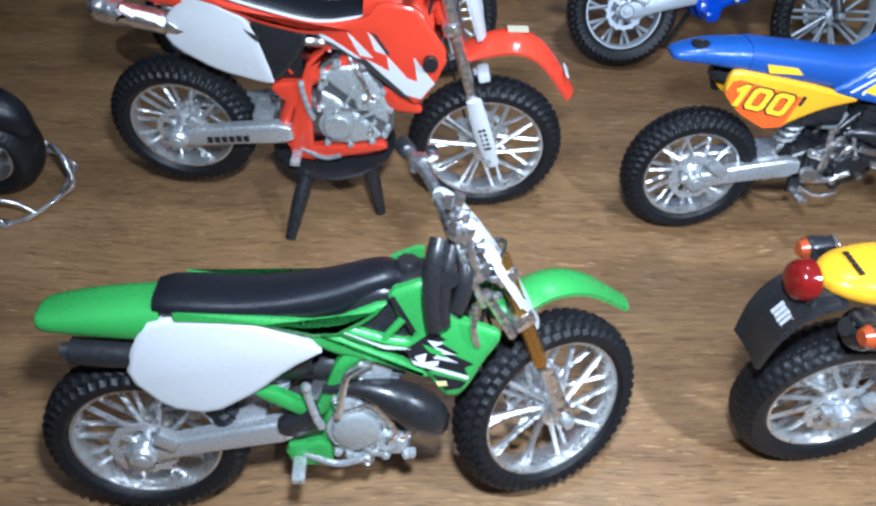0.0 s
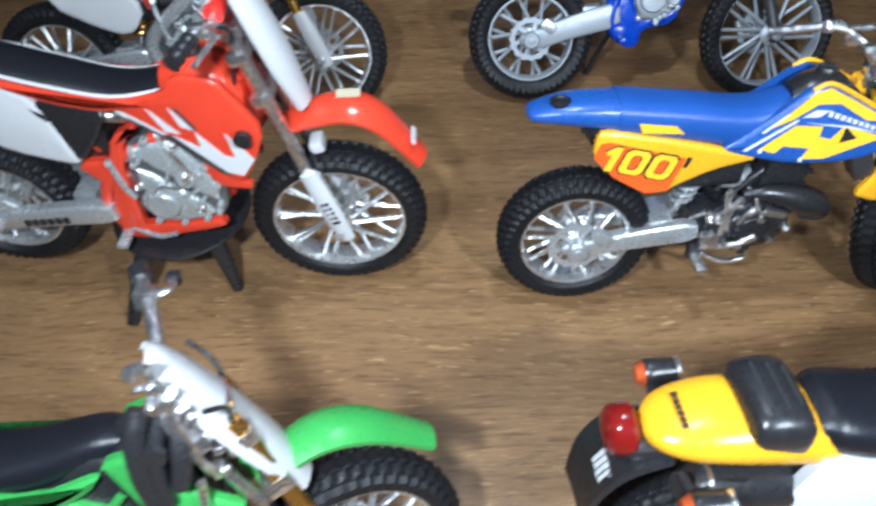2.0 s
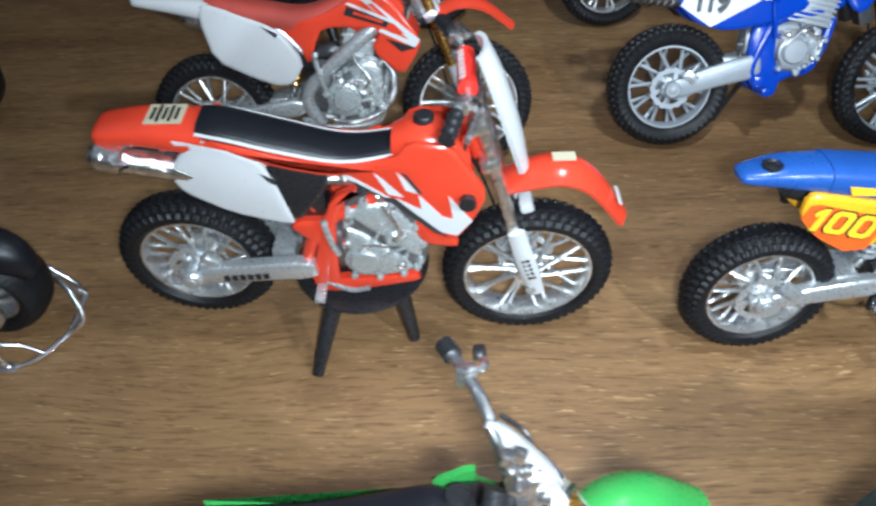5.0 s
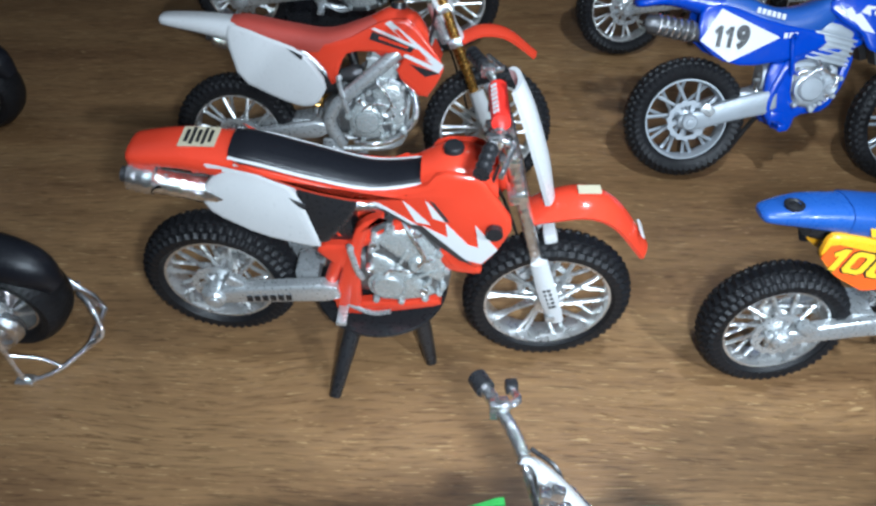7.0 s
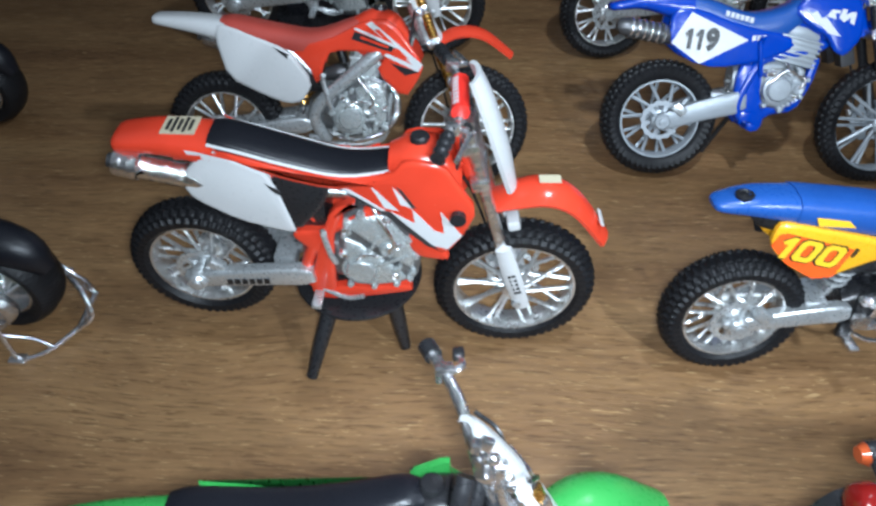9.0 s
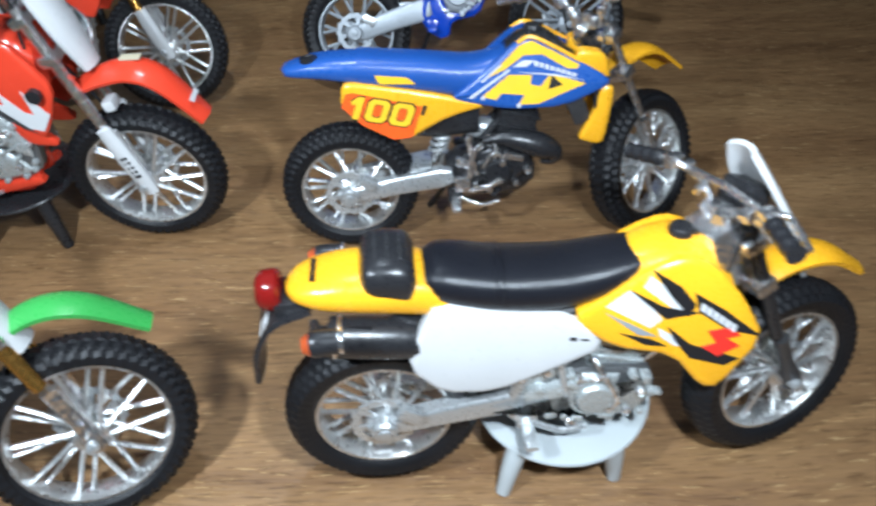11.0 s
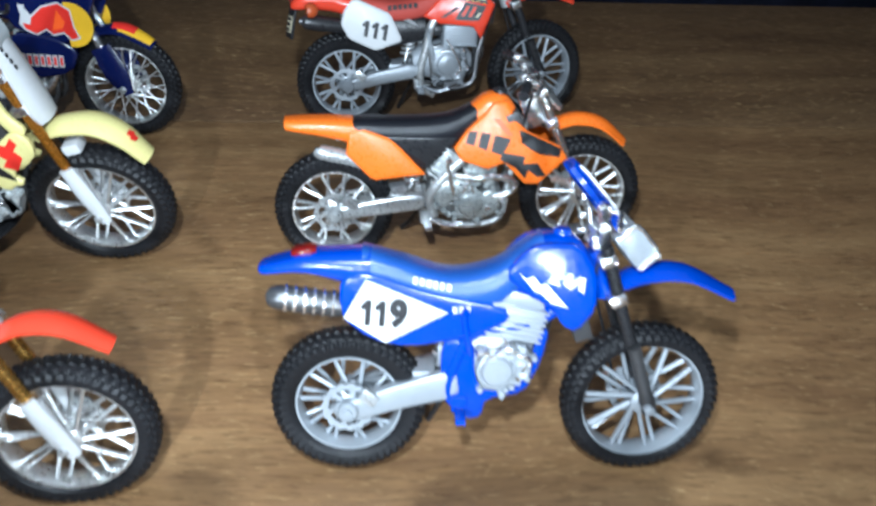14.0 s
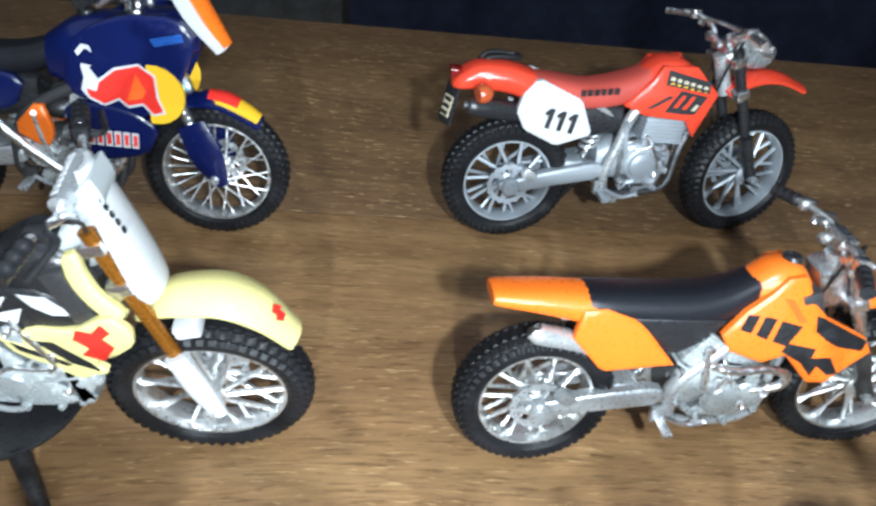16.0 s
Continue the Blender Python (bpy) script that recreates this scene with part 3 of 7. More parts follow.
    if "half_bar" in s:
        p, q = Vector(s["half_bar"][-2]), Vector(s["half_bar"][-1])
        part("grip", tube([tuple(q - (q - p) * 0.35), tuple(q + (q - p) * 0.12)], 1.7, 12), BLACK, bars, "black grip end")
        part("lever_clamp", block(p, (3.4, 2.6, 3.2), edge=0.6), CHROME, bars)
        part("lever", tube([tuple(p), tuple(p + Vector((3.2, 1.0, 0.4))), tuple(p + Vector((2.6, 5.0, -0.6)))], 0.7, 8), CHROME, bars)
        part("lever_end", block(p + Vector((2.8, 5.2, -0.4)), (2.2, 2.0, 2.2), edge=0.5), BLACK, bars)
    else:
        part("cross_bar", tube([(bx - 1.4, -8.5, bz + rise - 0.6), (bx - 1.0, 0, bz + rise - 0.4), (bx - 1.4, 8.5, bz + rise - 0.6)], 0.7, 8), s.get("bars", CHROME), bars)
    if "pad" in s:
        pad = part("bar_pad", tube([(bx - 1.2, -6.2, bz + rise - 0.3), (bx - 1.1, 6.2, bz + rise - 0.3)], 2.0, 12), s["pad"], bars, "padded cross bar cover")
        for i in range(7):
            part("print_bar", block((bx - 2.2, -4.5 + 1.5 * i, bz + rise + 1.35), (1.3, 0.9, 0.25), turn=Matrix.Rotation(radians(-35), 4, "Y"), edge=0), WHITEINK, pad, smooth=False)
    for sd in (() if "half_bar" in s else (-1, 1)):
        a, b = Vector((bx - 5.8, sd * (span + 1), bz + rise - 1.1)), Vector((bx - 3.6, sd * 14.2, bz + rise - 0.15))
        n = 7
        pts = []
        for i in range(n + 1):
            p = a.lerp(b, i / n)
            pts.append((*p, (1.45 if i % 2 else 1.7) if s.get("grips", True) else (0.95 if i % 2 else 1.15)))
        part("grip", tube(pts, 1.6, 10, steps=2), BLACK if s.get("grips", True) else s.get("bars", CHROME), bars, "ribbed black grip" if s.get("grips", True) else "")
        lv = tube([(bx - 2.6, sd * 12, bz + rise), (bx + 0.4, sd * 13.5, bz + rise - 0.4), (bx - 0.6, sd * 17, bz + rise - 1.0), (bx - 2.2, sd * 21, bz + rise - 1.8)], 0.6, 8)
        part("lever", lv, s.get("lever", CHROME), bars)
        part("lever_clamp", block((bx - 2.8, sd * 12.3, bz + rise), (3.0, 2.2, 2.8), edge=0.5), s.get("lever", CHROME), bars)
    if "half_bar" not in s:
        # small bright castings round the bar mounts
        for i in range(9):
            yy = -10.5 + 21.0 * i / 8
            c = (bx - 1.6 + rng.uniform(-1.4, 1.4), yy + rng.uniform(-0.8, 0.8), bz + rise * min(1, abs(yy) / 9) - 1.4 + rng.uniform(-1.6, 1.0))
            part("bar_fitting", block(c, (rng.uniform(1.4, 2.8), rng.uniform(1.2, 2.4), rng.uniform(1.2, 2.6)), turn=Matrix.Rotation(rng.uniform(0, 3), 4, Vector((rng.uniform(-1, 1), rng.uniform(-1, 1), 0.6))), edge=0.35), s.get("bars", CHROME), bars)
    part("bar_clamp", block((bx, 0, bz - 1.2), (4.2, 7.5, 3.4), edge=0.7), s.get("clamp", CHROME), bike, basis=S)

    # mudguards
    ff = part("front_fender", sheet(s["fender"], 0.9, 0.42), s.get("fender_mat", body), bike, basis=S)
    tail = part("rear_fender", hull(s["tail"], 2.8), s.get("tail_mat", body), bike)
    # seat and tank
    seat = part("seat", hull(s["seat"], 2.9, 20, 6), s.get("seat_mat", SEAT), bike, s.get("seat_label", ""))
    tank = part("fuel_tank", hull(s["tank"], 2.8, 20), s.get("tank_mat", body), bike)
    cx, cz = s["cap"]
    part("fuel_cap", lathe([(2.2, cz - 1.5), (2.3, cz + 0.6), (1.9, cz + 1.2), (0.4, cz + 1.3)], (cx, 0, 0), 16, axis="z"), s.get("cap_mat", BLACK), bike)
    # air box between the side panels
    part("air_box", hull(s["airbox"], 3.2), s.get("airbox_mat", BLACK), bike)
    # side panels and shrouds
    panels = {}
    for name, outline, plane, thick, mat, *rest in s["panels"]:
        for sd in (-1, 1):
            panels[(name, sd)] = part(name, slab(outline, plane, thick, sd, 0.55, 1.1, s.get("soft", 1)), mat, bike, rest[0] if rest else "")
    for where, outline, plane, mat, *rest in s.get("decals", []):
        for sd in (-1, 1):
            decal(outline, plane, mat, panels[(where, sd)], sd, lift=rest[0] if rest else 0.6)
    for where, text, size, tx, tz, plane, mat, opts in s.get("figures", []):
        for sd in (-1, 1):
            lettering(text, size, tx, tz, plane, mat, panels[(where, sd)], sd, **opts)

    # frame, swing arm, shock
    F = s["frame"]
    e = s["engine"]  # centre of the crankcase
    top = (head[0] - 2, 0, head[2] - 4)
    sx, sz = s["pivot"]
    for sd in (-1, 1):
        part("frame_spar", tube([(px, sd * py, pz) for px, py, pz in s["spar_pts"]] if "spar_pts" in s else [(top[0], sd * 1.5, top[2] - 3), (top[0] - 13, sd * 4.4, top[2] - 12.5), (sx + 6, sd * 5.0, sz + 14.5), (sx + 1.5, sd * 5.2, sz + 8), (sx - 1, sd * 5.2, sz - 2), (sx + 3, sd * 4.8, sz - 8)], s.get("spar", 1.7), 10, flat=1.0), F, bike)
        if s.get("cradle", True):
            part("frame_cradle", tube([(top[0] - 1, sd * 1.6, top[2] - 6), (e[0] + 14, sd * 3.0, e[1] + 4), (e[0] + 11, sd * 4.2, e[1] - 9), (e[0] - 2, sd * 4.6, e[1] - 11), (sx + 2, sd * 4.8, sz - 7)], 1.1, 8), s.get("cradle_mat", F), bike)
        part("subframe_rail", tube([(sx + 3, sd * 4.2, sz + 17), (sx - 9, sd * 4.4, s["tail"][-1][2] + 2), (2, sd * 3.6, s["tail"][-1][2] + 3)], 0.9, 8), F, bike)
        ah, zm, ay = s.get("arm_h", 1.0), (za + sz) / 2, s.get("arm_y", 6.2)
        arm = slab([(-3.4, za - 1.4 * ah), (-3.6, za + 1.2 * ah), (2, za + 2.3 * ah), (sx * 0.5, zm + 2.8 * ah), (sx + 1, sz + 3.0 * ah), (sx + 2, sz - 2.6 * ah), (sx * 0.5, zm - 2.4 * ah), (2, za - 2.3 * ah)], (ay, 0, 0, 0, 0), 2.6, sd, 0.5, 0.9)
        sw = part("swing_arm", arm, s.get("arm", alloy), bike)
        part("axle_boss", lathe([(2.7, sd * 5.4), (2.7, sd * (ay + 1.2)), (2.2, sd * (ay + 1.8)), (1.3, sd * (ay + 1.8)), (1.2, sd * (ay + 2.3)), (0.3, sd * (ay + 2.4))], (0, 0, za), 18), s.get("arm", alloy), sw)
        if sd < 0 and s.get("arm_print"):
            for i in range(6):
                xx = 9 + 2.0 * i
                part("print_bar", block((xx, -ay - 0.75, za + (sz - za) * xx / sx - 0.4), (1.4, 0.3, 1.8), edge=0), BLACKINK, sw, smooth=False)
    part("swing_arm_bridge", block((sx - 7, 0, sz + 0.5), (6, 8.5, 4), edge=0.8), s.get("arm", alloy), bike)
    shock = part("shock_absorber", tube([(sx - 3, 0, sz + 2), (sx + 2, 0, sz + 20)], 1.3, 10), CHROME, bike)
    coil = [(sx - 2.4 + 4 * i / 60 + 2.3 * math.cos(i * 0.7), 2.3 * math.sin(i * 0.7), sz + 5 + 12 * i / 60) for i in range(61)]
    part("spring", tube(coil, 0.55, 6, steps=1), s.get("spring", SILVER), shock)

    # engine
    ex, ez = e
    em = s.get("engine_mat", CASTING if alloy is SILVER else alloy)
    # a cast silver crankcase takes the shaded copy, so its gaps read dark
    case = part("crankcase", hull([(ex - 13, ez + 4, ez - 4, 4.0), (ex - 8, ez + 7, ez - 6.5, 5.2), (ex, ez + 8, ez - 7.6, 5.4), (ex + 7, ez + 7, ez - 6.8, 5.2), (ex + 11, ez + 3, ez - 3.4, 4.0)], 3.0), CASTSHADE if em is CASTING else em, bike)
    for sd in (-1, 1):
        if "casing" not in s:
            part("clutch_cover", lathe([(6.4, sd * 5.0), (6.4, sd * 6.4), (5.6, sd * 7.2), (5.0, sd * 7.3), (4.8, sd * 6.9), (2.6, sd * 6.9), (2.4, sd * 7.4), (0.3, sd * 7.5)], (ex + 1.5, 0, ez - 1.5), 28), s.get("cover_mat", em), case)
            part("ignition_cover", lathe([(4.0, sd * 4.6), (4.0, sd * 6.0), (3.3, sd * 6.7), (0.3, sd * 6.8)], (ex - 7.5, 0, ez + 0.5), 20), em, case)
            part("water_pump", lathe([(2.7, sd * 4.6), (2.7, sd * 6.6), (2.0, sd * 7.3), (0.3, sd * 7.4)], (ex + 8.2, 0, ez - 3.2), 16), em, case)
            for i in range(8):
                a = 2 * math.pi * i / 8 + 0.3
                part("bolt", lathe([(0.6, sd * 6.3), (0.6, sd * 7.25), (0.2, sd * 7.3)], (ex + 1.5 + 5.9 * math.cos(a), 0, ez - 1.5 + 5.9 * math.sin(a)), 6), s.get("bolt", CHROME), case)
            part("oil_pipe", tube([(ex + 6, sd * 6.6, ez - 6), (ex + 10, sd * 6.2, ez + 1), (ex + 8, sd * 5.8, ez + 9), (ex + 3, sd * 5.0, ez + 13)], 0.6, 8), s.get("hose", alloy), case)
            part("gear_cover", block((ex - 4.5, sd * 5.6, ez - 6.6), (9, 1.8, 3.4), turn=Matrix.Rotation(radians(12), 4, "Y"), edge=0.6), em, case)
            part("starter_housing", tube([(ex - 1, sd * 5.3, ez + 7.4, 1.5), (ex + 7, sd * 5.3, ez + 6.2, 1.9), (ex + 9, sd * 5.3, ez + 5.8, 1.2)], 1.8, 12), em, case)
            for i in range(5):
                part("case_rib", block((ex - 11 + 1.7 * i, sd * 5.3, ez + 5.4 - 0.2 * i), (0.7, 1.4, 3.6), turn=Matrix.Rotation(radians(-25), 4, "Y"), edge=0.2), em, case)
            for bx_, bz_ in ((-10.5, -1.5), (-3, 5.2), (10.2, 2.4), (-8.6, -5.6), (5.2, -8.4)):
                part("bolt", lathe([(0.65, sd * 4.4), (0.65, sd * 6.1), (0.25, sd * 6.2)], (ex + bx_, 0, ez + bz_), 6), s.get("bolt", CHROME), case)
        part("footpeg", block((sx + 2, sd * 9.5, sz - 7), (2.6, 6.5, 1.4), edge=0.4), s.get("peg", alloy), bike)
        part("footpeg_bracket", block((sx + 2, sd * 5.9, sz - 5.6), (4.2, 1.8, 4.6), edge=0.6), F, bike)
        if s.get("pedals", True):
            part("pedal", tube([(sx + 3, sd * 6.6, sz - 6), (sx + 9, sd * 7.4, sz - 8.5), (sx + 14, sd * 7.6, sz - 7.4)], 0.7, 8), s.get("peg", alloy), bike)
    if "casing" in s:
        side_casing(bike, s["casing"], s["cover"], s.get("casing_mat", em), s.get("casing_y", 6.0))
    tiltm = Matrix.Rotation(radians(s.get("cyl_tilt", 14)), 4, "Y")
    cx_, cz_, cw, chh, half = s.get("cyl", (ex + 5.5, ez + 12.5, 10, 12, 4.75))
    mid = Vector((cx_, 0, cz_))
    cyl = part("cylinder", block(mid, (cw, half * 2, chh), turn=tiltm, edge=0.9), em, bike)
    up = tiltm.to_3x3() @ Vector((0, 0, 1))
    fins = s.get("fins", 6)
    for i in range(fins):
        part("cooling_fin", block(mid + up * (chh * (-0.43 + 0.86 * i / max(1, fins - 1))), (cw + 1.0, half * 2 + 0.9, min(0.75, 0.45 * chh / fins)), turn=tiltm, edge=0.15), em, cyl)
    part("cylinder_head", block(mid + up * (chh * 0.5 + 1.4), (cw - 1.4, half * 2 - 1.5, 3.6), turn=tiltm, edge=0.9), em, cyl)
    part("carburettor", tube([(ex - 7, 0, ez + 12, 2.0), (ex - 3, 0, ez + 12.5, 2.9), (ex, 0, ez + 13, 2.2)], 2.2, 12), s.get("carb", STEEL), bike)
    part("kick_starter", tube([(ex - 5, -6.8, ez + 2), (ex - 6, -7.6, ez + 6), (ex - 7.2, -7.4, ez + 13), (ex - 6.6, -8.6, ez + 14)], 0.8, 8), s.get("peg", alloy), bike)
    # exhaust: header and muffler
    if "header" in s:
        part("exhaust_pipe", tube(s["header"], 1.6, 12), s.get("header_mat", CHROME), bike)
    mp = s["muffler"]
    muf = part("muffler", tube([(*p, r) for p, r in mp], 3, 16, steps=3), s.get("muf_mat", CHROME), bike, s.get("muf_label", ""))
    p0 = mp[0][0]
    d = (Vector(mp[1][0]) - Vector(p0)).normalized()
    part("exhaust_tip", tube([tuple(Vector(p0) - d * 1.6), tuple(Vector(p0) + d * 2)], mp[0][1] * 0.55, 12), STEEL, muf)
    # radiators behind the shrouds
    if s.get("radiator", True):
        for sd in (-1, 1):
            rad = part("radiator", block((head[0] - 6.5, sd * 4.8, head[2] - 14), (4.5, 5.0, 15), turn=Matrix.Rotation(-math.atan(k), 4, "Y"), edge=0.4), s.get("rad_mat", STEEL), bike)
    # cables from the bars to the engine
    for sd, ox in ((-1, 0), (1, 2)):
        part("cable", tube([(bx - 2.0, sd * 9.5, bz + rise - 0.6), (bx + 1.2, sd * 6.2, bz + 1.0), (bx - 0.6 + ox, sd * 4.5, bz - 7), (head[0] - 5, sd * 2.5, head[2] - 18)], 0.42, 6), BLACK, bike, basis=S)
    # front number plate
    if "plate" in s:
        pl = part("number_plate", sheet(s["plate"], 1.0, s.get("plate_drop", 0.35), 9, 2.5), WHITE, bike, s.get("plate_label", "plain front number plate"), basis=S)
        panels[("number_plate", 0)] = pl
    if s.get("kick", False):
        part("kickstand", tube([(sx + 1, 5.5, sz - 7), (sx - 2, 8.5, sz - 14), (sx - 5, 11.5, 1.2 + 11.5 * math.tan(radians(lean)))], 0.9, 8), BLACK, bike)
    panels.update(S=S, head=head, tail=tail, fender=ff, tank=tank, seat=seat, bars=bars, bar_at=(bx, bz + rise))
    return bike, panels


def round_stand(at, top, mat, label, turn=0.0, disc=17.5, reach=19.0, feet=None):
    """A round display stand: a thick plate on three splayed legs."""
    st = new("display_stand")
    st.empty_display_size = 0.02
    st.matrix_world = Matrix.Translation((at[0], at[1], 0)) @ Matrix.Rotation(radians(turn), 4, "Z")
    tagged(st, label, "display stand", "display stands")
    part("plate", lathe([(disc - 1.2, top - 1.6), (disc - 0.2, top - 1.2), (disc, top - 0.6), (disc - 0.3, top - 0.1), (disc - 1.4, top), (0.5, top - 0.3)], n=56, axis="z"), mat, st)
    for fx, fy in feet or [(reach * math.cos(radians(a)), reach * math.sin(radians(a))) for a in (0, 120, 240)]:
        far = math.hypot(fx, fy)
        ux, uy = fx / far * (disc - 2.6), fy / far * (disc - 2.6)
        part("leg", tube([(ux, uy, top - 1.0, 2.4), ((ux + fx) / 2, (uy + fy) / 2, top * 0.5, 2.1), (fx, fy, 0.05, 1.6)], 2, 10), mat, st)
    return st

# ---- the setting ----
def setting():
    bm = bmesh.new()
    block((0, 10.4, -18), (1400, 820, 36), bm, edge=0.5)
    top = part("tabletop", bm, WOOD, None, "brown wood-grain laminate tabletop, satin and lightly worn")
    top.location = (0, 0, 0)
    tagged(top, "", "table", "", "structure")
    board = part("board", block((0, 480.3, -18), (1400, 118.8, 36), edge=0.5), DARKWOOD, top, "darker board along the far edge of the table")
    bm = block((0, 0, -780), (2800, 2500, 60), edge=0)
    tagged(part("floor", bm, DARKFLOOR, None, "dark floor of the unlit room", smooth=False), "", "floor", "", "structure")
    for name, c, sz in (("wall_north", (0, 1150, 75), (2760, 80, 1650)), ("wall_south", (0, -1150, 75), (2760, 80, 1650)), ("wall_east", (1340, 0, 75), (80, 2220, 1650)), ("wall_west", (-1340, 0, 75), (80, 2220, 1650))):
        tagged(part(name, block(c, sz, edge=0), DARKWALL, None, "unlit painted wall of the room", smooth=False), "", "wall", "", "structure")
    # a dark navy curtain hangs behind the table
    bm = bmesh.new()
    rows = []
    for z in (-740, 200, 850):
        rows.append([(x, 900 + 28 * math.sin(x * 0.021) + 9 * math.sin(x * 0.057 + 1), z) for x in range(20, 1280, 14)])
    rings(bm, [[*r, *[(x, yy + 4, zz) for x, yy, zz in r[::-1]]] for r in rows])
    tagged(part("curtain", bm, DARKCLOTH, None, "dark navy cloth curtain hanging in folds"), "", "curtain")
    for lx, ly in ((-640, -340), (640, -340), (-640, 490), (640, 490)):
        part("leg", block((lx, ly, -393), (70, 70, 714), edge=3), DARKWOOD, top)
    return top


TABLE = setting()

# ---- the bikes ----
BASE = dict(Rr=19.6, rr=14.0, Rf=20.8, rf=15.8, za=19.6, zf=20.8)


def spec(**k):
    d = dict(BASE)
    d.update(k)
    return d


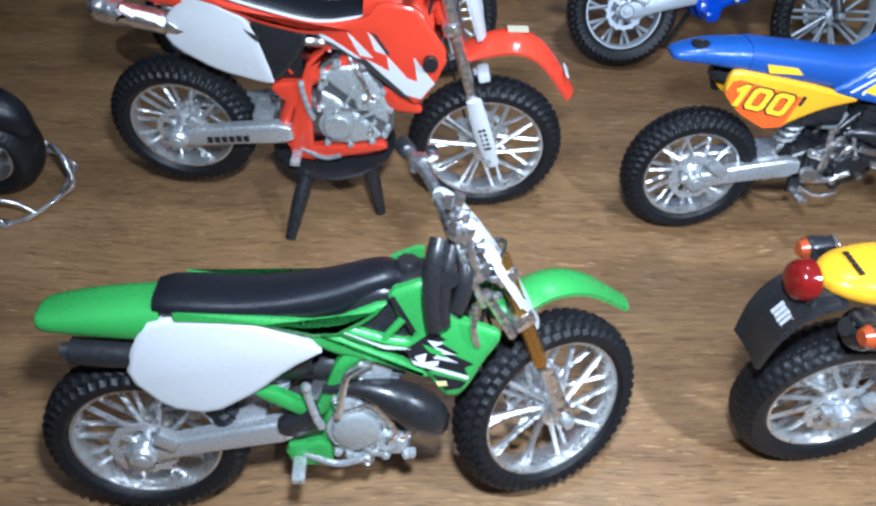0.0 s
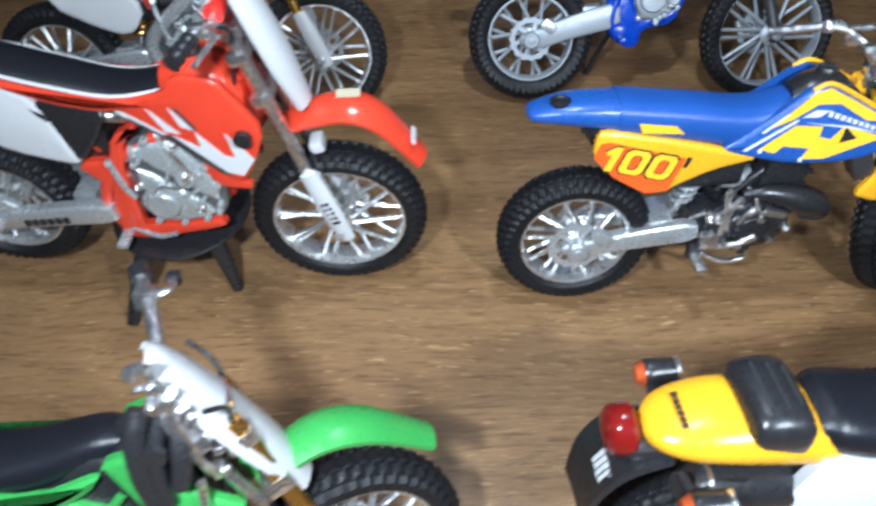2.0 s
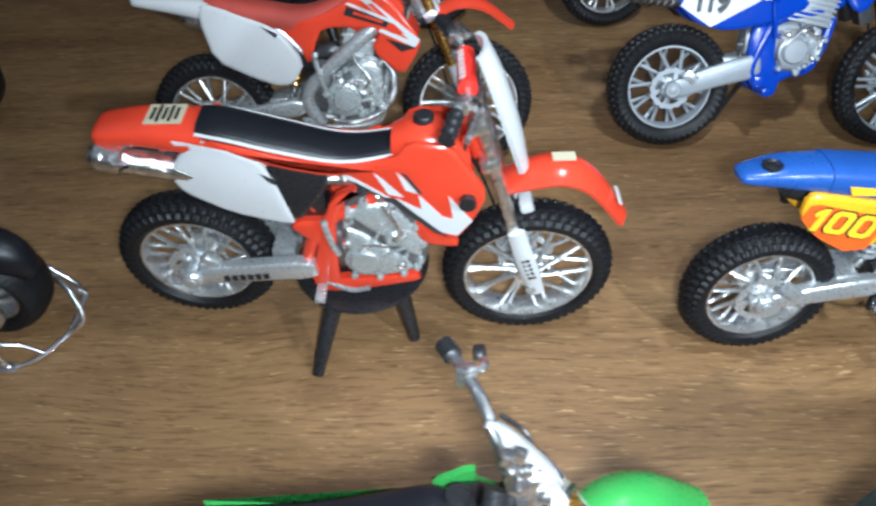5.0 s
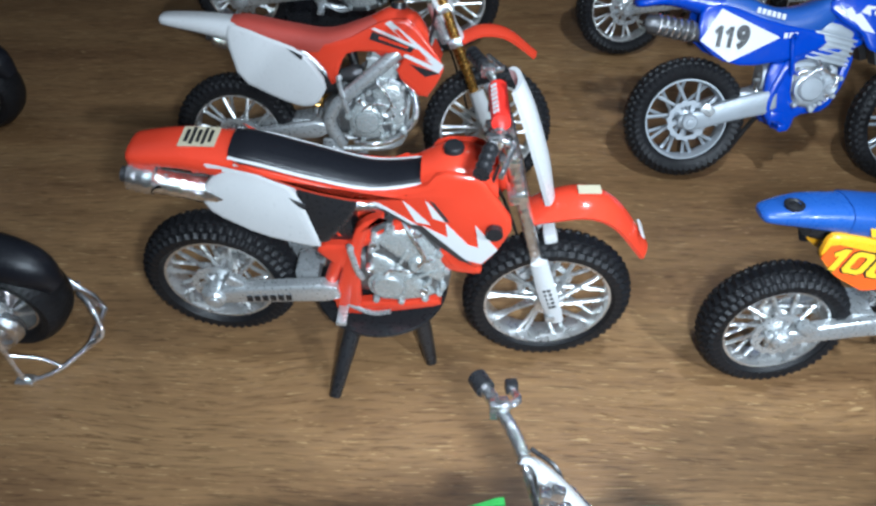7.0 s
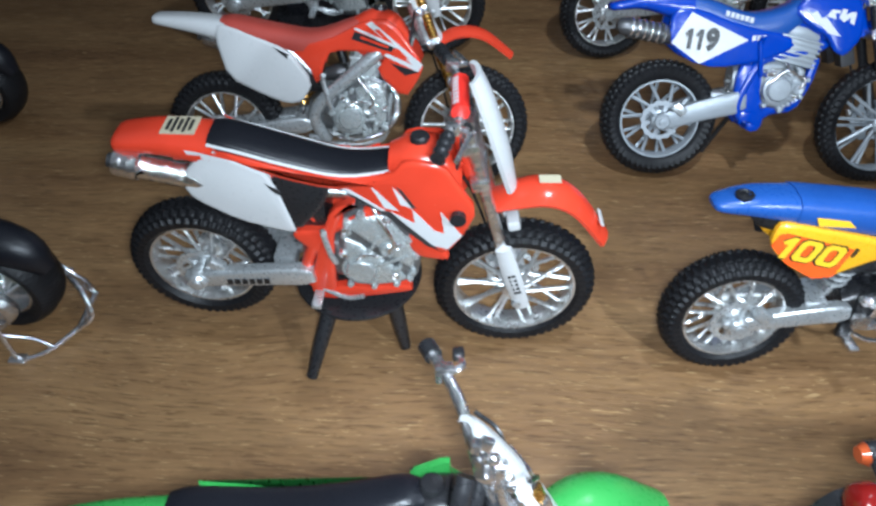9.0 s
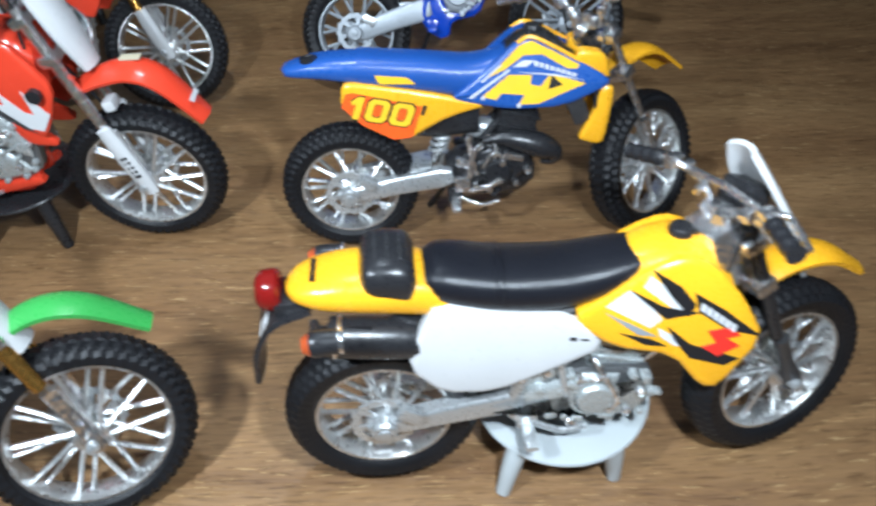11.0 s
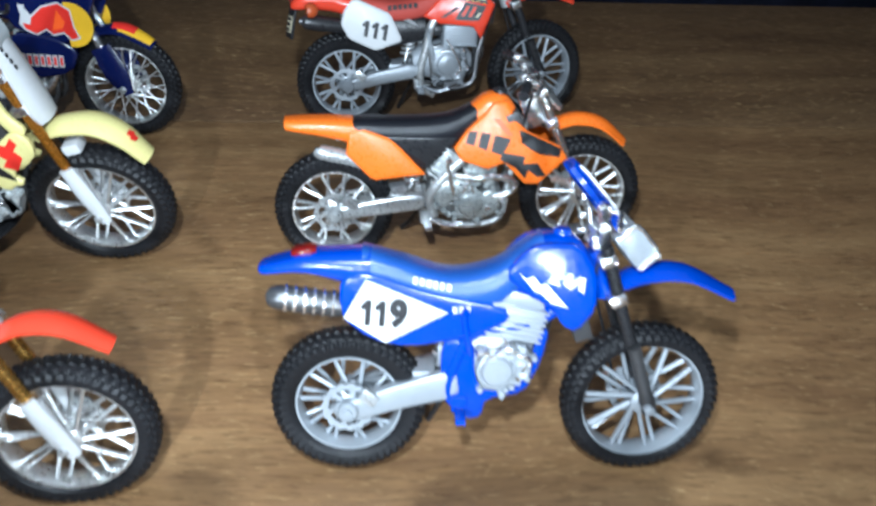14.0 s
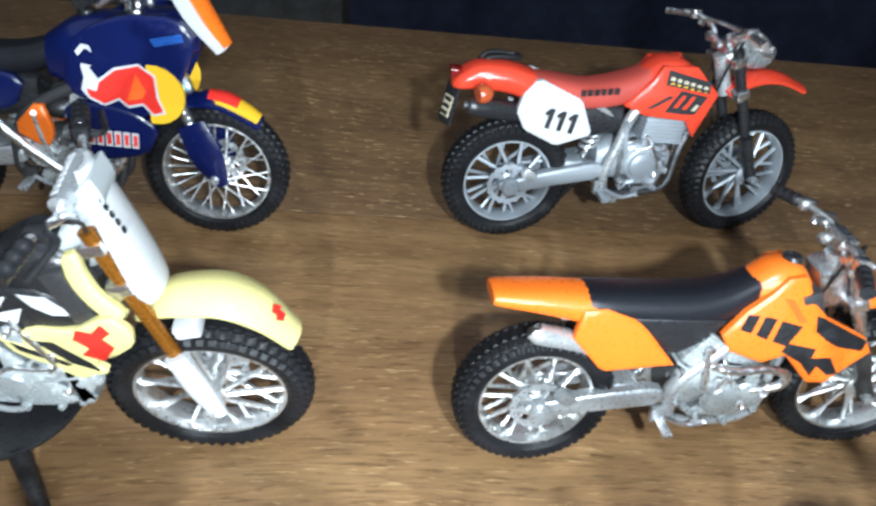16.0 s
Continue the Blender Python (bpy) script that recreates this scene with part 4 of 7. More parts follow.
# green motocross bike
sp, sh = (6.2, 0.02, -0.05, 15, 42), (7.2, 0.09, -0.12, 55, 48)
green, gp = dirt_bike("green and white model motocross bike with black seat and chrome fork", (-0.0204, 0.0906, 4.9, 14.5), spec(
    wb=81, rr=14.4, zt=58.5, slope=0.36, steer=22, cradle=False, body=GREEN, tank_mat=BLACK, spar=1.5, spar_pts=[(61, 2.4, 50), (50, 4.2, 46.5), (43, 4.6, 42.5), (37, 4.6, 28), (35, 4.6, 16)], frame=GREEN, cut=38, fork_up=GOLD, fork_low=CHROME, clamp=CHROME, rad_mat=BLACK,
    fender=[(68, 47.4, 4.0), (78, 51.8, 5.0), (87.6, 50.4, 5.2), (98.4, 42.8, 4.0)],
    tail=[(-13, 52.2, 50, 2.6), (-11.5, 52.8, 49, 4.4), (-3, 54, 47.5, 5.4), (9, 54.6, 45.5, 5.8)],
    seat=[(8, 55.6, 52, 4.6), (12, 56, 51, 5.4), (25, 55, 50, 5.4), (37, 56.2, 49, 5.0), (47, 58.6, 52, 4.0), (51, 58, 54, 3.0)],
    tank=[(46, 55, 46, 4), (53, 58, 44, 5.4), (59, 56.5, 45, 5.0), (62, 52, 47, 4)], cap=(52.5, 58),
    airbox=[(4, 52, 38, 3.6), (18, 53, 33, 4.6), (34, 53, 34, 4.6)], pivot=(28, 24), engine=(40, 23.5),
    panels=[("side_panel", [(8, 53), (23, 51.5), (38, 45), (30, 40.5), (24, 35.5), (15, 30.5), (7, 32.5), (1, 40), (3.5, 47.5)], sp, 1.4, WHITE, "glossy white side number panel"),
            ("tank_shroud", [(48.3, 56.3), (55.8, 58.8), (55.6, 55.7), (58.9, 52.4), (63.8, 49.9), (68.5, 48.2), (68.2, 46.2), (65.5, 42.2), (62.8, 36.6), (60.8, 34.4), (58.4, 34.5), (55.3, 39.3), (52.3, 42.7), (51.1, 44.8), (53.4, 47.5), (50.5, 50.9)], sh, 1.3, GREEN),
            ("shroud_wing", [(37, 50.6), (47.9, 47.0), (52.2, 46.3), (53.7, 47.7), (54.1, 46.3), (52.9, 44.5), (47.9, 44.7), (42.9, 45.7), (37.4, 48.6)], sh, 1.2, GREEN),
            ("shroud_band", [(31, 50.3), (39, 47.1), (44.8, 44.2), (50.8, 41.9), (56, 39.0), (55.0, 38.0), (48.7, 40.5), (42.7, 42.3), (38.2, 43.3), (34.5, 45.7)], (6.9, 0.09, -0.12, 55, 48), 1.2, GREEN),
            ("tank_cover", [(37, 51.4), (46, 55.6), (49.6, 55.6), (51.6, 50.6), (54, 47.5), (52, 43), (46, 42.5), (39, 45.5)], (5.6, 0.09, -0.12, 55, 48), 1.2, BLACK),
            ("frame_guard", [(44.4, 45.2), (39.1, 42), (36.6, 35.4), (33.0, 27.6), (35.9, 27.8), (39.0, 33.8), (41.2, 39.6), (45.4, 42.8)], (6.0, 0, 0, 0, 0), 1.6, GREEN),
            ("frame_rail", [(22.0, 34.6), (26.7, 35.2), (33.4, 30), (32.4, 26.8)], (6.0, 0, 0, 0, 0), 1.6, GREEN),
            ("foot_plate", [(27, 19.5), (36, 21.9), (36.6, 14), (29, 14.5)], (6.4, 0, 0, 0, 0), 1.6, GREEN),
            ("linkage_cover", [(26.4, 27.0), (30.8, 28.4), (34.6, 31.6), (35.2, 25.2), (30, 22.8), (26.6, 23.9)], (6.8, 0, 0, 0, 0), 2.0, BLACK),
            ("seat_flank", [(9, 54), (24, 52.5), (38, 50.5), (49, 55), (46, 51), (38, 46.5), (24, 51)], (6.0, 0.01, 0, 20, 50), 1.0, GREEN)],
    decals=[("tank_shroud", [(51.3, 44.8), (54.9, 47.7), (56.4, 48.7), (58.9, 47.0), (57.4, 46.7), (60.9, 44.2), (59.7, 44.0), (63.8, 41.9), (62.0, 41.0), (62.8, 39.4), (57.9, 40.9), (55.3, 40.3), (52.6, 42.7)], sh, BLACKINK),
            ("tank_shroud", [(55.4, 46.9), (58.2, 46.4), (56.6, 45.6), (60.2, 44.0), (57.4, 44.1), (60.8, 42.2), (56.4, 43.2), (57.6, 44.4)], sh, WHITEINK, 0.72),
            ("tank_shroud", [(53.0, 43.4), (55.2, 44.2), (54.8, 42.2), (57.4, 42.6), (57.2, 41.6), (54.4, 41.2)], sh, WHITEINK, 0.72),
            ("tank_shroud", [(54.6, 46.0), (57.8, 44.8), (58.6, 43.2), (55.6, 44.6)], sh, GREEN, 0.80),
            ("tank_shroud", [(52.4, 42.6), (62.8, 39.2), (62.6, 38.6), (52.9, 41.8)], sh, WHITEINK, 0.74),
            ("tank_shroud", [(56.2, 39.6), (62.4, 38.0), (61.4, 36.6), (58.6, 36.0)], sh, BLACKINK, 0.66),
            ("tank_shroud", [(56.8, 38.0), (58.6, 38.2), (59.0, 37.3), (57.2, 37.1)], sh, LEMON, 0.80),
            ("tank_shroud", [(48.8, 55.4), (49.8, 55.8), (53.4, 48.8), (52.6, 48.2)], sh, BLACKINK, 0.66),
            ("shroud_wing", [(37.8, 49.6), (47.6, 45.6), (52.4, 45.0), (47.8, 45.0)], sh, WHITEINK, 0.66)],
    casing=[(37.6, 33.4), (42.4, 34.9), (47.4, 30.0), (52.6, 22.6), (51.8, 15.6), (47.0, 16.0), (43.1, 14.6), (37.0, 16.8), (36.8, 25.0)], cover=(41.6, 24.6, 5.0),
    header=[(36, -6.0, 34.6, 0.9), (40, -6.6, 35.2, 1.3), (44, -7.0, 35.0, 2.0), (48.8, -7.2, 33.0, 3.5), (53.4, -7.2, 29.4, 4.3), (56.4, -7.0, 25.8, 3.6), (55.8, -6.0, 22.6, 1.6), (53, -4.4, 23.4, 1.2)], header_mat=BLACK,
    muffler=[((-8, -3.6, 45), 2.5), ((-2, -3.6, 44), 2.7), ((12, -3.0, 42), 2.6), ((18, -2.8, 41), 1.4)], muf_mat=BLACK, arm=SILVER, arm_h=0.95, spring=GREY,
    plate=[(58.8, 73.4, 2.8), (61, 71.6, 5.4), (65.5, 65.6, 7.0), (72, 55, 7.4), (77, 45, 5.2)], plate_drop=0.42, half_bar=[(60.6, -5.5, 63.5), (59.8, -2.5, 66.0), (58.7, 1.5, 68.4), (57.2, 7, 70.8), (55.2, 12, 72.2), (52.7, 18, 72.8)], kick=True, fins=4))

for name, bm in (("brake_reservoir", block((61.0, -6.6, 68.6), (4.0, 3.0, 3.4), turn=Matrix.Rotation(radians(30), 4, "Y"), edge=0.8)),
                 ("brake_lever", tube([(60.2, -6.5, 72), (61.6, -7.4, 69), (63.0, -7.6, 64), (64.4, -7.2, 59)], 0.8, 8)),
                 ("clutch_lever", tube([(59.5, -5.5, 68), (61.2, -7.0, 64), (63.6, -7.2, 58), (65.4, -6.6, 53)], 0.7, 8)),
                 ("bar_mount", block((63.6, -5.6, 60.5), (3.6, 2.6, 5.2), turn=Matrix.Rotation(radians(-24), 4, "Y"), edge=0.7)),
                 ("cable_guide", tube([(65.5, -6.4, 56), (68.5, -6.8, 50.5), (71, -6.8, 46)], 0.9, 8))):
    part(name, bm, CHROME, gp["bars"])
for sd in (-1, 1):
    part("frame_strut", tube([(46.4, sd * 6.4, 45.0), (51.2, sd * 6.8, 51.2)], 0.75, 8), GREEN, green)
    part("cylinder_cover", block((44.5, sd * 4.6, 38.5), (9, 2.6, 5.5), turn=Matrix.Rotation(radians(10), 4, "Y"), edge=0.6), CASTING, green)
part("kick_lever", tube([(45.2, -7.6, 42.3), (42.6, -8.2, 41.2), (40.6, -8.4, 39.6), (39.6, -8.4, 35.5), (38.2, -8.2, 29.2)], 0.8, 8), CHROME, green)
# black hoses and the radiator cap bunched in front of the tank
for pts, r in (([(57.6, -6.0, 67.0), (56.6, -8.0, 63.6), (56.0, -8.6, 57), (56.6, -8.8, 50.4)], 1.7), ([(60.0, -5.2, 65.8), (58.6, -8.0, 61), (58.0, -8.6, 55), (58.2, -8.6, 51)], 1.3), ([(62.0, -5.0, 64), (61.8, -7.6, 60.4), (61.4, -8.2, 57), (60.4, -8.2, 53.8)], 1.5), ([(56, -2.5, 60), (59, -4.4, 57), (60, -4.6, 50), (59, -4, 44)], 1.0)):
    part("hose", tube(pts, r, 10), BLACK, green)
part("radiator_cap", lathe([(1.8, -9.6), (1.8, -8.6), (0.6, -8.4)], (58.8, 0, 61.0), 14), BLACK, green)
part("cable_end", tube([(63.6, -8.6, 54.5), (63.4, -9.2, 50), (64.2, -9.0, 46.2)], 0.7, 8), CHROME, green)
dice = random.Random(5)
for px, pz in ((58.8, 74.6), (60.4, 75.2), (59.2, 72.0), (61.4, 72.6), (60.0, 69.4), (62.8, 70.4), (61.2, 67.2), (63.8, 67.4), (64.4, 65.2), (62.2, 65.2), (65.4, 62.0), (66.6, 59.2), (67.2, 56.2)):
    part("bar_fitting", block((px, -7.4 + dice.uniform(-0.8, 0.8), pz), (dice.uniform(1.0, 2.0), dice.uniform(0.9, 1.6), dice.uniform(1.2, 2.2)), turn=Matrix.Rotation(dice.uniform(0, 3), 4, Vector((dice.uniform(-1, 1), 0.7, dice.uniform(-1, 1)))), edge=0.35), CHROME, gp["bars"])

# red motocross bike on the black stand
sp, sh = (6.4, 0.02, -0.06, 16, 54), (7.0, 0.10, -0.06, 55, 54)
redp = spec(
    Rf=21.4, rf=16.2, wb=84, za=25.5, zf=21.2, zt=72, slope=0.265, steer=3, body=RED, frame=RED, cut=42, fork_up=CHROME, fork_low=WHITE, guard=WHITE, guard_print=True, clamp=CHROME,
    fender=[(74, 52, 4.2), (81, 55.5, 5.4), (90, 57, 5.8), (98, 53, 5.6), (106.5, 41, 4.4)],
    tail=[(-12, 67.6, 65, 3.6), (-10.5, 68.6, 64.4, 5.0), (0, 70, 64, 5.8), (12, 69.4, 61, 6.2)],
    seat=[(11, 70, 66, 5.0), (16, 69.6, 64, 5.4), (28, 66, 60, 5.4), (41, 62.8, 57, 5.0), (54, 64.5, 58, 4.4)],
    tank=[(52, 66.5, 54, 4.6), (58, 69, 52, 6.4), (65, 68, 52, 6.2), (69, 63, 53, 5.2)], cap=(59, 69),
    airbox=[(6, 62, 48, 3.6), (18, 63, 42, 4.8), (36, 58, 42, 5.2)], pivot=(30, 29), engine=(42.5, 31.5),
    panels=[("side_panel", [(10.6, 67.4), (15.6, 66), (25, 61.4), (29.2, 44.6), (26, 44.4), (14.8, 47.3), (5, 53), (3.0, 57), (4.2, 61)], sp, 1.4, WHITE, "glossy white side number panel"),
            ("seat_flank", [(13.5, 67.4), (20, 65.8), (28, 63.4), (36, 61.3), (44, 60.7), (50, 61.3), (45, 59.0), (38, 58.4), (28, 60.4), (20, 63.4), (14.5, 66.2)], (6.3, 0.01, -0.06, 30, 62), 1.4, RED),
            ("air_cover", [(23.4, 62), (38.3, 59.5), (36.8, 53.7), (29, 44), (26, 50)], (6.0, 0.02, -0.06, 16, 54), 1.2, BLACK),
            ("tank_shroud", [(12.5, 70), (30, 63.5), (42, 60.5), (53, 63), (56, 67.5), (65, 67), (68, 62.5), (73, 55.4), (69.6, 47), (66.4, 42), (64.4, 40.6), (58, 46), (51, 51.6), (43, 57.4), (31, 60.4), (21, 64.2), (15, 67)], sh, 1.2, RED),
            ("lower_shroud", [(56, 44), (60, 43), (66.6, 38.4), (66, 36.2), (59, 36.6), (56.4, 40)], (6.4, 0.05, 0, 60, 40), 1.2, RED),
            ("frame_guard", [(44.6, 54.9), (40.6, 50.8), (37.8, 43.6), (37, 34.4), (36.6, 22), (33.1, 18.2), (29.5, 23.7), (32.4, 34.7), (35, 43.9), (37.9, 51.8)], (6.6, 0, 0, 34, 30), 2.2, RED),
            ("frame_rail", [(33.4, 21.6), (36.6, 23.8), (46, 24.2), (56.2, 26.0), (57.1, 23.4), (46, 20.6), (33.6, 18.2)], (6.4, 0, 0, 34, 30), 2.2, RED),
            ("frame_lug", [(34, 34.5), (28, 40.6), (27.2, 42.4), (28.9, 44), (36, 44.4)], (6.2, 0, 0, 34, 30), 2.2, RED)],
    decals=[("tank_shroud", [(40.3, 58.4), (42.8, 58.0), (55.6, 50.2), (52.8, 50.0)], sh, WHITEINK),
            ("tank_shroud", [(41.6, 57.0), (44.0, 56.4), (56.0, 49.2), (54.4, 49.4)], sh, STEEL, 0.66),
            ("tank_shroud", [(48.0, 59.5), (49.4, 58.4), (54.4, 53.2), (51.0, 53.6)], sh, WHITEINK),
            ("tank_shroud", [(53.1, 60.1), (54.4, 58.8), (57.7, 54.4), (54.8, 55.2)], sh, WHITEINK),
            ("tank_shroud", [(54.0, 60.2), (55.2, 59.6), (58.6, 54.6), (57.5, 54.6)], sh, STEEL, 0.66),
            ("tank_shroud", [(52.5, 52.8), (58.2, 50.0), (57.7, 54.2), (62.9, 48.4), (65.3, 47.8), (64.3, 54.5), (69.6, 47.8), (66.2, 43.0), (61.6, 43.8)], sh, WHITEINK, 0.70),
            ("tank_shroud", [(49.6, 52.8), (52.2, 52.8), (64.0, 42.4), (61.0, 43.4)], sh, STEEL, 0.76)],
    header=[(54, -2, 48), (59, -4, 44), (57, -4, 52), (45, -3, 54), (30, -3, 55), (14, -3, 56)],
    muffler=[((-12, -4.6, 62.5), 3.3), ((-6.5, -4.6, 61.4), 3.5), ((-5.5, -4.6, 61), 2.9), ((8, -3.6, 57.5), 3.0), ((16, -3.0, 55.5), 1.6)],
    arm_print=True, arm_y=8.4, arm_h=1.1, pad=REDINK, airbox_mat=BLACK, span=20, casing=[(39.8, 48.6), (43.8, 51.4), (51.6, 51.2), (57.4, 42.5), (59.4, 36), (58.4, 28.6), (54, 25.6), (47, 24.0), (39.6, 24.4), (38.4, 37.6)], cover=(43.9, 31.5, 4.3),
    plate=[(72, 87.5, 4.6), (75.5, 80, 6.2), (79.5, 68, 6.4), (82, 57, 4.2)], fins=3, spring=CHROME)
red, rp = dirt_bike("red and white model motocross bike raised on a black stand", (-0.0345, 0.1884, -1.3, 0), redp)
for sd in (-1, 1):
    part("piping", tube([(11, sd * 5.0, 68.6), (18, sd * 5.45, 67.2), (28, sd * 5.45, 64.2), (41, sd * 5.05, 61.2), (54, sd * 4.45, 62.9)], 0.42, 6), WHITEINK, rp["seat"], "white seat piping")
    decal([(23, 59.4), (26.5, 57.4), (26.2, 56.0), (24.6, 57.2)], (6.4, 0.02, -0.06, 16, 54), STEEL, rp[("side_panel", sd)], sd)
part("fender_bracket", block((82.0, -2.0, 46.2), (3.2, 5.0, 3.0), turn=Matrix.Rotation(radians(-15), 4, "Y"), edge=0.8), WHITE, red, basis=rp["S"])
part("hole_plug", lathe([(1.9, -11.0), (1.9, -9.4), (0.3, -9.3)], (68.5, 0, 54), 18), BLACK, rp[("tank_shroud", -1)])
part("decal", block((4, 0, 70.1), (8, 6.5, 0.3), turn=Matrix.Rotation(radians(-1), 4, "Y"), edge=0), CREAM, rp["tail"], smooth=False)
for i in range(5):
    part("print_bar", block((1.4 + 1.3 * i, 0, 70.3), (0.7, 5.5 if i % 2 else 4, 0.3), turn=Matrix.Rotation(radians(3), 4, "Y"), edge=0), BLACKINK, rp["tail"], smooth=False)
for sd in (-1, 1):
    decal([(6, 67.6), (12, 66.6), (12.6, 65.2), (9.4, 65.6), (9.6, 66.4), (6.4, 66.6)], (6.0, 0.0, 0.0, 8, 66), WHITEINK, rp["tail"], sd, lift=0.2)
part("decal", block((90, 0.6, 57.45), (5.2, 2.6, 0.4), edge=0), CREAM, rp["fender"], smooth=False)
part("decal", block((103.6, -1, 46.6), (1.2, 5.5, 0.4), turn=Matrix.Rotation(radians(52), 4, "Y"), edge=0), WHITEINK, rp["fender"], smooth=False)
round_stand((0.0060, 0.1935), 17.0, BLACK, "round black plastic display stand on three legs under the red bike", feet=((-11.6, -25.6), (13.8, -14.0), (3.0, 22.0)), disc=18.0)

